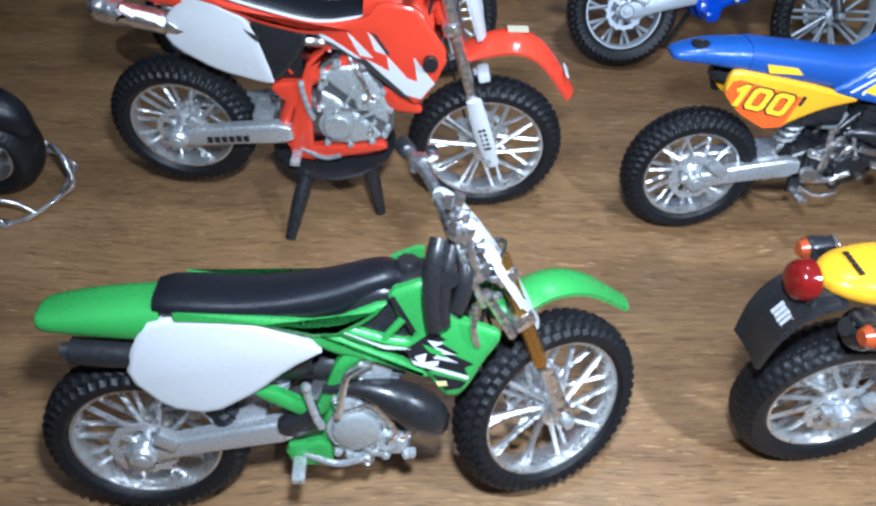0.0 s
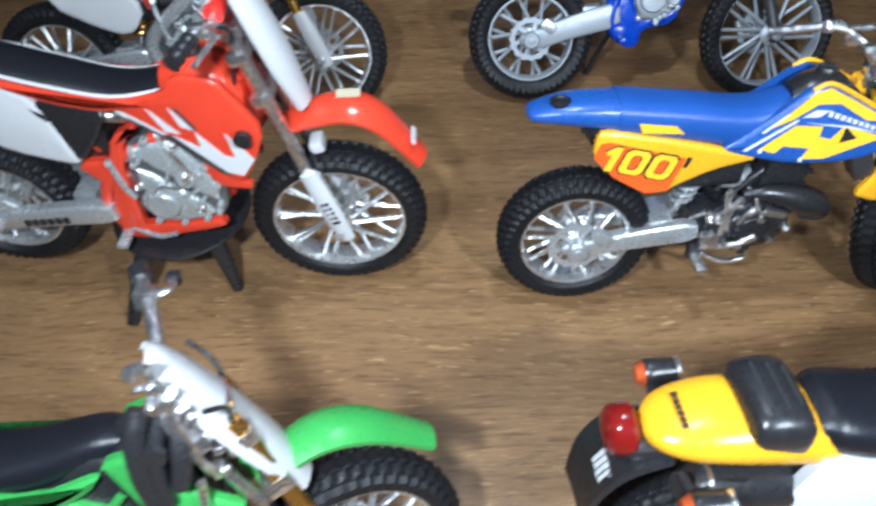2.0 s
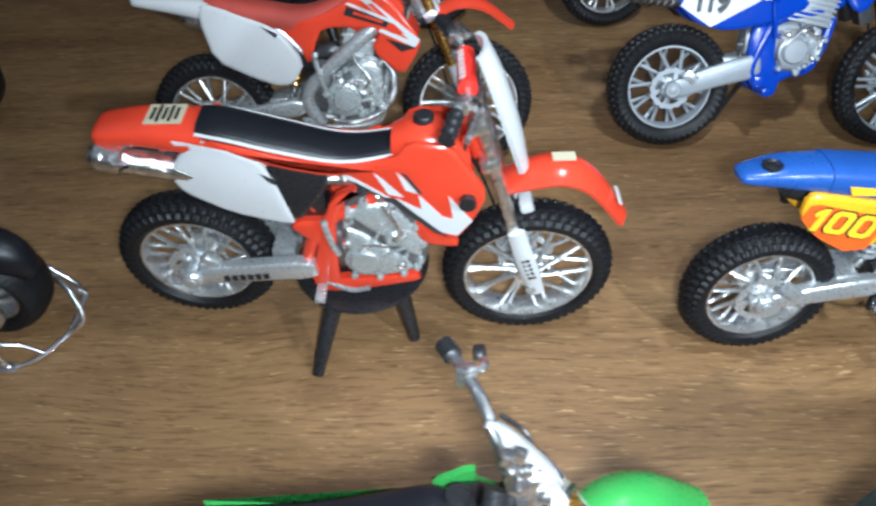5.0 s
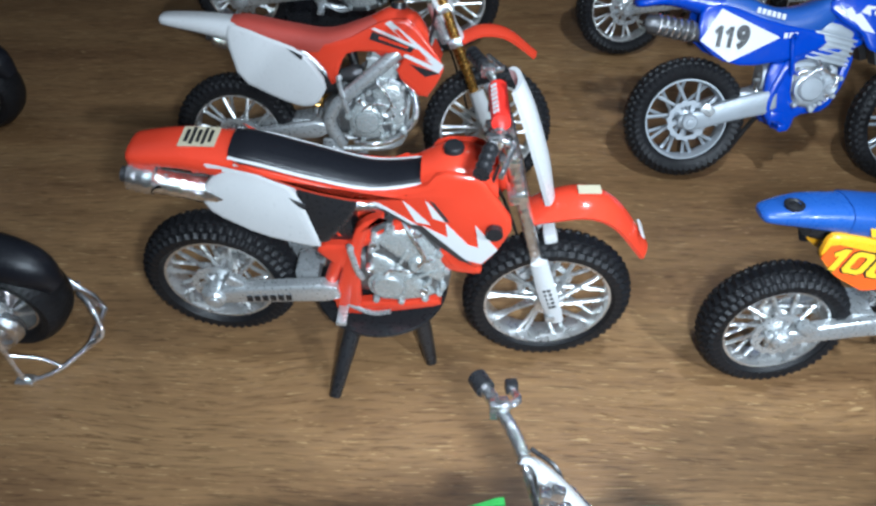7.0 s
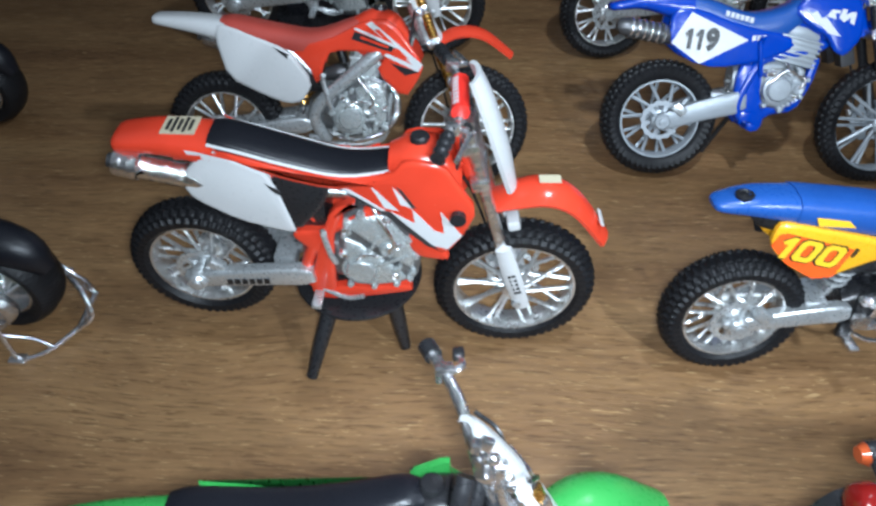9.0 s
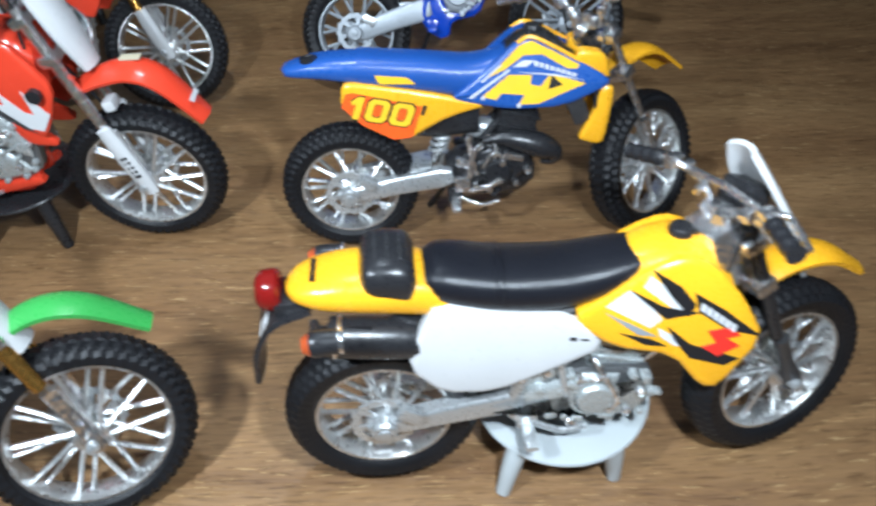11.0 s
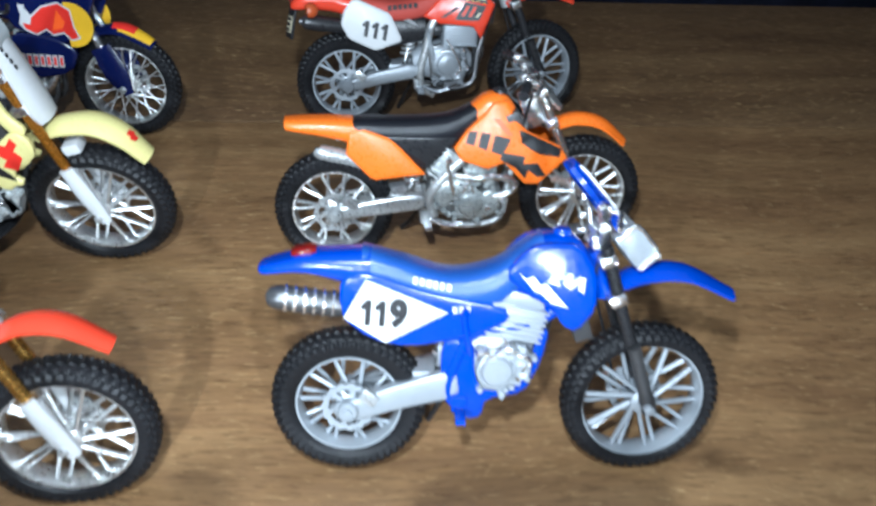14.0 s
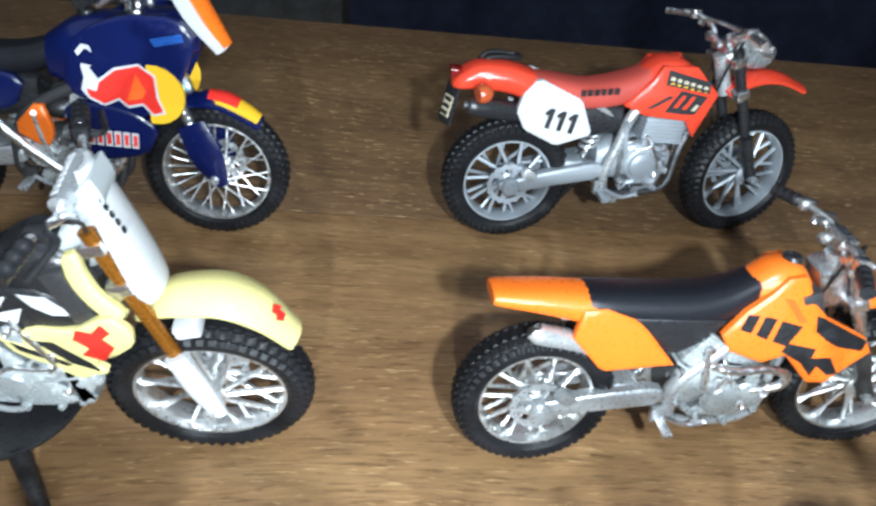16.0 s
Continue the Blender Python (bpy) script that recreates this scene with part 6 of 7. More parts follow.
cowl = part("lamp_cowl", sheet([(53.4, 84.6, 3.6), (57.0, 81.4, 5.4), (62.4, 75.4, 6.0), (66.4, 70.2, 5.2)], 1.2, 0.42, 9, 2.4), BLUE, blue119, "curved blue headlamp cowl", basis=yp["S"])
part("cowl_edge", tube([(54.2, -2.4, 83.4), (56.7, -3.4, 81.0), (62.0, -3.9, 75.0), (66.0, -3.5, 69.8)], 0.42, 8), WHITEINK, cowl, "white edge line")
part("tail_lamp", hull([(-13, 61.8, 60, 1.8), (-11.8, 62.4, 60, 2.6), (-8.4, 62.9, 60, 2.6), (-7, 62.6, 60, 1.8)], 3), REDLENS, blue119, "red tail lamp set in the fender")
for i in range(6):
    part("print_bar", block((16.6 + 1.6 * i, -6.25, 56.2 - 0.36 * i), (1.15, 0.5, 1.7), turn=Matrix.Rotation(radians(12), 4, "Y") @ Matrix.Rotation(radians(-18), 4, "X"), edge=0), WHITEINK, yp["seat"], smooth=False)
    part("ring", tube([(-14.6 + 2.2 * i, -5.2 + 0.2 * i, 51.2 - 0.37 * i), (-13.9 + 2.2 * i, -5.1 + 0.2 * i, 51.1 - 0.37 * i)], 3.45, 16), CHROME, blue119)

# orange motocross bike
sp, sh = (6.2, 0.0, -0.06, 16, 39), (7.2, 0.06, -0.16, 56, 46)
orange, kp = dirt_bike("orange and black model motocross bike with silver engine", (0.0945, 0.3388, 5.0, 15), spec(
    wb=83.5, Rr=19.2, rr=13.6, Rf=20.2, rf=15.0, za=19.2, zf=20.2, zt=59, slope=0.44, steer=-5, rise=0.5, span=20, bars=PLATED, body=ORANGE, frame=SILVER, soft=0, cut=38, fork_up=CHROME, fork_low=STEEL, clamp=CHROME, spar=1.7, alloy=SILVER, spar_pts=[(60, 2.6, 47), (47, 5.4, 41), (37.5, 6.0, 33), (31.4, 5.8, 25), (32.6, 5.2, 17)],
    fender=[(71, 46.8, 3.8), (80, 49.4, 4.5), (89, 47.4, 4.5), (97.2, 40.4, 3.6)],
    tail=[(-13.5, 50.6, 48, 3.2), (-12.5, 51, 47.4, 4.4), (-2, 51, 45, 5.2), (9, 50.2, 42, 5.6)],
    seat=[(6, 50, 45, 4.6), (10, 50.4, 43, 5.6), (25, 49.8, 40.5, 5.8), (38, 50.4, 41, 5.6), (47, 54, 46, 4.4), (50, 55, 50, 3.6)],
    tank=[(45, 53, 44, 4.2), (50, 56.6, 43, 5.2), (56, 56.4, 43, 5.4), (61, 50, 44, 4.6)], cap=(54.5, 56.6),
    airbox=[(6, 46, 34, 3.6), (20, 45, 32, 4.8), (34, 44, 33, 4.8)], pivot=(28, 22.5), engine=(44, 23.5),
    panels=[("side_panel", [(6, 47.5), (11, 48), (19.4, 44.6), (29.8, 32.4), (28.4, 32.4), (13.6, 31.4), (12.0, 32.2), (4.8, 40.4)], sp, 1.4, ORANGE),
            ("tank_shroud", [(38.9, 41.0), (43.2, 46.8), (48.6, 51.4), (51.5, 55), (55.5, 55.5), (58.2, 50.6), (62.2, 46), (73, 41), (75.4, 37.2), (71, 33.4), (66, 29), (61.6, 29.2), (55.0, 36.2), (49.6, 34.2), (41.2, 37.2)], sh, 1.3, ORANGE),
            ("seat_flank", [(16, 45.5), (40, 44), (37, 39), (30, 35)], (5.6, 0, 0, 25, 40), 1.0, BLACK)],
    decals=[("tank_shroud", [(42.4, 42.8), (43.6, 46.6), (46.4, 46.4), (45.2, 42.0)], sh, BLACKINK),
            ("tank_shroud", [(46.4, 41.6), (47.6, 46.2), (50.6, 45.6), (49.2, 40.4)], sh, BLACKINK),
            ("tank_shroud", [(50.6, 40.0), (51.8, 45.2), (57.0, 43.8), (54.2, 38.8)], sh, BLACKINK),
            ("tank_shroud", [(53.4, 37.4), (54.4, 39.6), (61.6, 38.2), (61.0, 35.8), (65.6, 36.0), (68.4, 31.8), (65.8, 31.4), (62.8, 33.8), (61.6, 31.2), (58.6, 34.6)], sh, BLACKINK),
            ("tank_shroud", [(59.6, 46.6), (61.4, 46.0), (73.2, 40.4), (72.6, 37.8), (66.4, 38.8), (63.4, 40.4), (60.4, 42.6)], sh, BLACKINK),
            ("tank_shroud", [(51, 50.6), (53.4, 50.2), (57.6, 45), (56, 44.8)], sh, ORANGEINK, 0.7)],
    casing=[(31, 29.6), (38.2, 30.9), (51.3, 29.5), (57.1, 23.1), (55.5, 16.8), (47.6, 13.8), (38.3, 14.9), (31.6, 20.6)], cover=(44.6, 21.2, 4.6), casing_y=5.4,
    header=[(38, -6.2, 32, 1.1), (45, -7, 30.4, 1.2), (53, -7.2, 30.8, 1.2), (59.0, -7, 28.6, 1.2), (58, -6.8, 25, 1.1), (53, -6.2, 23.6, 1.0), (50, -5, 23, 0.9)], header_mat=CHROME,
    muffler=[((-3.4, -4.4, 41.0), 2.0), ((-2.4, -4.4, 40.6), 2.4), ((7, -3.2, 37.4), 2.4), ((15, -3, 33), 1.8)], muf_mat=SILVER, kick=True, fins=3, peg=CHROME))
ribs = part("frame_plate", block((35.8, 0, 35.6), (8.6, 12.6, 4.4), turn=Matrix.Rotation(radians(-52), 4, "Y"), edge=0.5), CASTING, orange)
for i in range(6):
    c = (32.6 + 1.2 * i, 0, 31.6 + 1.55 * i)
    part("cooling_fin", block(c, (0.7, 13.6, 5.2), turn=Matrix.Rotation(radians(-52), 4, "Y"), edge=0.2), CASTING, ribs)
part("head_lamp_mask", sheet([(66, 62.8, 2.4), (69.4, 59, 3.4), (73, 54.6, 3.4), (75, 52.2, 2.6)], 1.0, 0.4), PLATED, orange, basis=kp["S"])
part("lamp_unit", block((64.8, 0, 51), (6, 8, 11), turn=Matrix.Rotation(radians(-22), 4, "Y"), edge=1.4), CHROME, orange, basis=kp["S"])

# red trail bike with the number 111
sp, sh = (6.6, 0.0, -0.05, 12, 44), (7.2, 0.06, -0.12, 46, 50)
red111, hp = dirt_bike("red model trail bike with white number 111 panel and black plate", (0.0944, 0.4166, 7.0, 13), spec(
    wb=79, Rr=19.6, rr=13.6, Rf=20.4, rf=15.0, za=19.8, zf=20.4, zt=60, slope=0.40, steer=10, soft=0, body=RED, frame=SILVER, cut=38, fork_up=BLACK, fork_low=BLACK, wheel=GREY, fat=0.6, discmat=GREY, clamp=CHROME, alloy=GREY, spar=1.6,
    fender=[(64, 50, 4), (73, 54.2, 5.0), (83, 54.2, 5.2), (94.5, 49.6, 4.0)],
    tail=[(-19.4, 52.2, 50, 2.6), (-17.6, 54.0, 49.6, 4.2), (-12.5, 57.0, 49.4, 5.0), (-4, 57.0, 48.6, 5.6), (4, 54.8, 46, 6.0)],
    seat=[(1, 54.6, 47, 5.4), (10, 53.6, 45.5, 6.0), (22, 52, 44, 6.2), (34, 54.6, 46, 6.0), (41, 58.4, 50, 4.6)], seat_mat=REDSEAT, seat_label="red vinyl seat",
    tank=[(37, 56, 45, 5.2), (43, 59.4, 45, 7.0), (50, 58.4, 45, 7.0), (57, 53, 45, 6.0)], grips=False, cap=(46, 58.2), cap_mat=RED,
    airbox=[(2, 48, 38, 3.6), (16, 47, 34, 5), (32, 46, 36, 5.2)], pivot=(27, 25), cradle_mat=STEEL, engine=(40, 27.5),
    panels=[("side_panel", [(3.6, 53.4), (5.6, 53.8), (17.4, 48.4), (18.6, 47), (22.2, 38.6), (21.8, 37.2), (12.6, 34.4), (11, 34.6), (2.6, 38.8), (1.4, 39.8), (-0.8, 44.2), (-0.8, 45.6), (0.6, 50)], sp, 1.6, WHITE, "white oval number panel"),
            ("tank_shroud", [(31, 46.6), (38, 53.6), (41, 58), (51, 58.2), (59, 50.5), (53.6, 37.6), (50.5, 42.4), (37.5, 43.8)], sh, 1.4, RED)],
    decals=[("tank_shroud", [(42.4, 57.4), (55.8, 54.2), (56.0, 50.6), (42.2, 53.0)], sh, BLACKINK),
            *[("tank_shroud", [(43.4 + 2.1 * i, 55.5 - 0.5 * i), (44.7 + 2.1 * i, 55.2 - 0.5 * i), (44.5 + 2.1 * i, 54.2 - 0.45 * i), (43.2 + 2.1 * i, 54.5 - 0.45 * i)], sh, CREAM, 0.72) for i in range(6)],
            *[("tank_shroud", [(43.6 + 2.1 * i, 53.8 - 0.5 * i), (44.6 + 2.1 * i, 53.6 - 0.5 * i), (44.6 + 2.1 * i, 53.2 - 0.45 * i), (43.4 + 2.1 * i, 53.4 - 0.45 * i)], sh, YELLOWINK, 0.72) for i in range(6)],
            ("tank_shroud", [(43.2, 45.2), (47.2, 51.6), (55.6, 49.9), (52.6, 44.6), (49, 44.6)], sh, BLACKINK),
            ("tank_shroud", [(45.6, 46.6), (48.0, 50.2), (49.0, 50.0), (46.8, 46.5)], sh, RED, 0.72),
            ("tank_shroud", [(48.4, 46.2), (50.8, 49.9), (51.9, 49.7), (49.6, 46.1)], sh, RED, 0.72),
            ("tank_shroud", [(51.2, 45.9), (52.6, 47.6), (53.4, 47.4), (52.2, 45.7)], sh, CREAM, 0.72),
            ("tank_shroud", [(37.6, 46.2), (39.2, 46.0), (45.4, 49.6), (44.0, 50.0)], sh, BLACKINK)],
    figures=[("side_panel", "111", 8.4, 12.0, 42.2, sp, BLACKINK, dict(turn=-13, slant=0.0, wide=1.0, lift=0.92, bold=0.075))],
    casing=[(32.6, 34), (39.6, 35.3), (47.5, 33.0), (49.8, 25.7), (47.4, 18.8), (40.3, 17.0), (34.2, 19.1)], cover=(40.6, 27.4, 4.6), cyl=(46.0, 38.2, 13, 8.4, 6.0), cyl_tilt=4,
    header=[(48, 1, 36), (56, 3, 32), (54, 5, 22), (46, 6, 18)],
    muffler=[((-15, -5, 46), 2.4), ((-13, -5, 45.7), 2.9), ((-1, -3.4, 43.4), 2.8), ((5, -3, 42.4), 1.6)], muf_mat=BLACK, kick=True, fins=7, bolt=GREY, radiator=False, spar_pts=[(52, 2.6, 50), (42, 5.2, 46.5), (35, 6.0, 44.5), (32, 6.2, 34), (29.6, 6.0, 25), (30.5, 5.6, 18), (35, 5.2, 14.5)]))
for i in range(6):
    part("print_bar", block((18 + 2.0 * i, -6.6, 50.2 + 0.12 * i), (1.4, 0.3, 1.8), edge=0), BLACKINK, hp["seat"], smooth=False)
turn = Matrix.Rotation(radians(22), 4, "Z") @ Matrix.Rotation(radians(14), 4, "Y")
flap = part("licence_plate", block((-19.6, -1.0, 45.4), (1.0, 6.0, 13.0), turn=turn, edge=0.4), BLACK, red111, "small black plate with pale centre")
part("plate_field", block(tuple(Vector((-19.6, -1.0, 45.4)) + turn.to_3x3() @ Vector((-0.6, 0, -1.2))), (0.4, 3.8, 6.0), turn=turn, edge=0), CREAM, flap, smooth=False)
for i in range(3):
    part("print_bar", block(tuple(Vector((-19.6, -1.0, 45.4)) + turn.to_3x3() @ Vector((-0.85, 0.2 * i - 0.2, 0.8 - 2.0 * i))), (0.3, 3.0, 1.1), turn=turn, edge=0), BLACKINK, flap, smooth=False)
part("tail_lamp", block((-18.4, 0, 54.2), (3.4, 4.4, 2.6), edge=0.8), REDLENS, red111, "red tail lamp")
part("grab_rail", tube([(-11, 1, 55.5), (-8, 1.5, 57.6), (-1, 2, 57.4), (1, 4, 57), (-1, 6, 57.2), (-8, 6, 57.6), (-11, 5, 55.2)], 0.8, 8), RUBBER, red111)
for sd in (-1, 1):
    part("turn_signal", tube([(-10.4, sd * 6.6, 51, 1.5), (-11.6, sd * 8.4, 50.8, 2.7), (-13.6, sd * 9, 50.6, 2.3)], 2.4, 12), ORANGELENS, red111, "orange turn signal")
lamp = part("head_lamp", hull([(63.6, 66, 58.5, 3.6), (68, 67, 56.4, 5.4), (74, 65, 55.4, 5.6), (78.4, 61, 57.6, 3.0)], 2.4), CLEAR, red111, "clear plastic headlamp with chrome reflector", basis=hp["S"])
part("reflector", hull([(61.6, 64.6, 58, 2.8), (64, 65.4, 57, 4.2), (66.6, 65, 57, 4.6), (67.2, 64, 58, 4.0)], 2.4), CHROME, lamp)
part("lens_rim", tube([(77.6, -3.4, 61.4), (74.6, -5.6, 60.2), (70.0, -5.8, 61.8), (70.6, -3.0, 66.2), (71.0, 0, 67.0)], 0.5, 6), CHROME, lamp)

# red and white motocross bike with gold fork
sp, sh = (6.2, 0.0, -0.06, 16, 44), (7.0, 0.08, 0.02, 54, 48)
crf, cp = dirt_bike("red and white model motocross bike with gold fork tubes", (-0.045, 0.2496, 2.0, 15), spec(
    wb=81, zt=62, slope=0.37, steer=6, body=RED, frame=SILVER, cut=37, fork_up=GOLD, fork_up_label="gold upper fork tube", fork_low=WHITE, guard=WHITE, spar=2.2, spring=GOLD, spar_pts=[(60, 2.5, 52), (52.5, 5.4, 48), (39.4, 5.8, 37.4), (32.4, 5.6, 31), (30.4, 5.4, 25.4), (34, 5.0, 18)],
    fender=[(69, 51, 3.8), (77.5, 54.8, 4.6), (86.5, 53.6, 4.6), (96, 46.4, 3.4)],
    tail=[(-18.5, 58, 56, 2.6), (-17, 58.8, 55.5, 4.2), (-6, 58.6, 53, 5.2), (5, 57.5, 50, 5.6)], tail_mat=WHITE,
    seat=[(3, 58, 52, 4.6), (8, 58, 50, 5.6), (20, 55.5, 48, 5.8), (32, 54, 46, 5.6), (44, 57.5, 50, 4.8), (50, 59.5, 53, 3.8)], seat_mat=REDSEAT, seat_label="red vinyl seat",
    tank=[(45, 58, 46, 4.4), (51, 60.5, 44, 6.2), (58, 59, 44, 6.0), (62, 54, 46, 4.6)], cap=(53, 60.6),
    airbox=[(4, 50, 38, 3.6), (18, 50, 34, 4.8), (34, 47, 34, 4.8)], airbox_mat=BLACK, pivot=(28, 24), engine=(41.5, 27.5),
    panels=[("side_panel", [(1.2, 52.6), (2.6, 57), (10, 54.6), (24, 48.8), (31, 38.4), (27, 32.2), (22.4, 31.6), (15.4, 34.2), (4, 40)], sp, 1.4, WHITE, "glossy white side number panel"),
            ("tank_shroud", [(22, 50.5), (36, 51.5), (49.5, 58.5), (57, 58.5), (67, 45), (65, 40), (60.6, 33.6), (51.4, 42), (55.4, 48), (41, 49), (36, 47.6), (32.4, 36.6), (29.5, 44)], sh, 1.2, RED)],
    decals=[("tank_shroud", [(49.1, 57.3), (50.8, 58.2), (66.5, 45.0), (65.0, 42.6), (54.2, 47.6), (55.2, 48.4), (63.2, 45.0)], sh, WHITEINK),
            ("tank_shroud", [(51.6, 55.6), (53.0, 55.8), (62.2, 46.6), (56.4, 48.6), (55.6, 51.6)], sh, RED, 0.66),
            ("tank_shroud", [(45.3, 55.0), (58.0, 50.6), (56.6, 48.8), (44.2, 52.6)], sh, BLACKINK, 0.70),
            ("tank_shroud", [(47.4, 53.6), (56.0, 50.6), (55.6, 50.0), (47.0, 52.8)], sh, RED, 0.76),
            ("tank_shroud", [(45.0, 55.7), (46.0, 56.1), (59.3, 50.6), (58.6, 49.9)], sh, WHITEINK, 0.74),
            ("tank_shroud", [(56.2, 45.4), (65.4, 42.6), (60.8, 41.4)], sh, BLACKINK, 0.70),
            ("side_panel", [(19, 50), (24, 47.5), (23.4, 46.2)], sp, BLACKINK)],
    casing=[(39.5, 35.0), (48.4, 40.5), (54.5, 38.7), (55.3, 29.5), (54.3, 22.8), (47.9, 20.3), (40.6, 19.4), (36.1, 21.8), (35.6, 28.5)], cover=(42.4, 26.6, 4.2),
    header=[(54, -4, 39, 1.2), (57.6, -5, 34, 1.2), (57.4, -6, 27, 1.2), (52, -6.4, 21, 1.1), (44, -6.4, 18.6, 1.0), (38, -5, 19, 0.9)],
    muffler=[((-6, 6, 50), 2.8), ((-4, 6, 49.6), 3.2), ((8, 5.6, 46), 3.1), ((16, 5, 43), 1.5)], arm=SILVER, kick=True, fins=3,
    plate=[(58, 76, 4.0), (62.5, 69, 5.8), (68.5, 59, 6.0), (73, 52, 4.0)]))

# pale yellow motocross bike on the second black stand
sh = (7.4, 0.10, 0.02, 55, 52)
lem = dict(redp)
lem.update(tank_mat=BLACK, Rf=22.0, rf=16.3, zf=21.9, wb=81, za=24, steer=2, body=LEMON, frame=SILVER, fork_up=AMBER, fork_up_label="amber upper fork tube", pad=SILVER, arm_print=False, guard_print=False, lever=BLACK,
           fender=[(69.5, 51.4, 4.4), (77, 55, 5.6), (87, 55.6, 6.0), (95, 51, 5.8), (101, 42.4, 4.6)],
           tail=[(-13, 66, 63, 3.4), (-10, 67.5, 62, 5.0), (0, 69, 60, 5.6), (12, 68, 58, 6.0)],
           seat=[(11, 69, 62, 5.0), (16, 69, 61, 5.6), (28, 66, 58, 5.6), (41, 63.6, 56, 5.2), (52, 66, 58, 4.4)],
           tank=[(50, 67, 54, 4.6), (55, 69.5, 50, 6.4), (62, 68, 50, 6.2), (66, 63, 52, 5.0)], cap=(57, 69.6), plate=[(68.8, 85.4, 2.6), (70.8, 79.4, 4.8), (73.6, 69, 6.2), (75.6, 60.4, 6.6), (76.4, 56.4, 5.6)], guard_w=1.08,
           airbox=[(6, 60, 46, 3.6), (18, 60, 42, 4.8), (36, 56, 42, 5.2)],
           panels=[("side_panel", [(11.5, 63.5), (26, 58), (30, 41.5), (12, 42.5), (5, 46), (2.5, 55)], (6.4, 0.02, -0.06, 16, 52), 1.4, WHITE, "glossy white side number panel"),
                   ("tank_shroud", [(47.9, 45.3), (51.8, 50.2), (60.0, 50.2), (67.7, 56.5), (71.4, 52.7), (71.1, 48.0), (66.1, 42.7), (62.6, 41.5), (61.5, 36.1), (57.8, 33.1), (52.2, 37.2)], sh, 1.2, LEMON),
                   ("upper_shroud", [(62.0, 69.0), (65.1, 70.4), (65.5, 65.4), (67.0, 60.0), (70.7, 56.0), (69.1, 53.0), (65.9, 54.6), (63.7, 58.1), (61.9, 62.9)], (7.0, 0.05, -0.06, 62, 58), 1.2, LEMON),
                   ("radiator_cover", [(36, 58), (50, 60), (57, 60), (64, 51), (56, 49), (46, 46), (40, 50)], (6.2, 0.04, 0, 50, 54), 1.2, BLACK),
                   ("lower_shroud", [(44, 47), (52, 43.5), (64, 38), (63, 35.5), (58, 35.5), (47, 40)], (7.2, 0.05, 0, 55, 40), 1.2, LEMON)],
           decals=[("radiator_cover", [(42, 57), (50, 58), (47, 53), (52, 55), (50, 50.5), (44, 51)], (6.2, 0.04, 0, 50, 54), WHITEINK),
                   ("radiator_cover", [(52, 59), (57, 58.6), (61, 54), (57, 53.6), (54, 55.6)], (6.2, 0.04, 0, 50, 54), WHITEINK),
                   ("tank_shroud", [(51.3, 46.0), (55.3, 46.3), (61.3, 40.6), (62.3, 37.9), (57.3, 39.7)], sh, BLACKINK),
                   ("tank_shroud", [(60.8, 51.1), (63.8, 51.1), (66.1, 54.1), (67.4, 51.8), (65.5, 49.6), (67.3, 47.1), (64.4, 42.3), (60.3, 43.3), (62.3, 46.0), (59.7, 48.2)], sh, REDINK, 0.74),
                   ("lower_shroud", [(47, 45), (58, 39), (56, 38.5), (48, 42.5)], (7.2, 0.05, 0, 55, 40), BLACKINK)])
lem["fins"] = 4
lem["casing"] = [(41, 46), (46.2, 50.2), (51.4, 49.2), (55.4, 43.7), (59.6, 37.0), (61.4, 30.8), (57.9, 22.5), (51.3, 19.7), (42.4, 19.4), (38.8, 25), (38.8, 35.6)]
lem["cover"] = (43.4, 30.6, 4.2)
lemon, lp = dirt_bike("pale yellow model motocross bike with white plate, on black stand", (-0.0605, 0.3411, 0, 0), lem)
part("decal", slab([(-1.6, -1.2), (0.4, -2.0), (0.2, -0.8), (1.8, -1.0), (1.4, 1.2), (-0.4, 2.0), (-0.2, 0.8), (-1.8, 1.0)], (0, 0, 0, 0, 0), 0.3, 1, 0, 0, 0), REDINK, lp["fender"], smooth=False, basis=Matrix.Translation(v3((97.0, -1.6, 49.6))) @ Matrix.Rotation(radians(53), 4, "Y") @ Matrix.Rotation(radians(90), 4, "X"))
part("fender_bracket", block((79.4, -2.2, 46.8), (5.2, 6.4, 3.4), turn=Matrix.Rotation(radians(-15), 4, "Y"), edge=0.8), WHITE, lemon, basis=lp["S"])
part("fork_shield", slab([(69.2, 85.6), (71, 80.5), (70.3, 77.3), (66.1, 68.9), (63.2, 66.6), (60.4, 68.5), (62, 72.7)], (3.6, 0, 0, 0, 0), 7.2, -1, 0.5, 1.0, 1), FROST, lemon, "frosted grey shield behind the plate", basis=lp["S"])
for i in range(6):
    part("print_bar", block((69.6 + 0.62 * i, -3.6, 82.0 - 1.7 * i), (0.4, 0.8, 1.1), turn=Matrix.Rotation(radians(-15), 4, "Y"), edge=0), BLACKINK, lp[("number_plate", 0)], smooth=False)
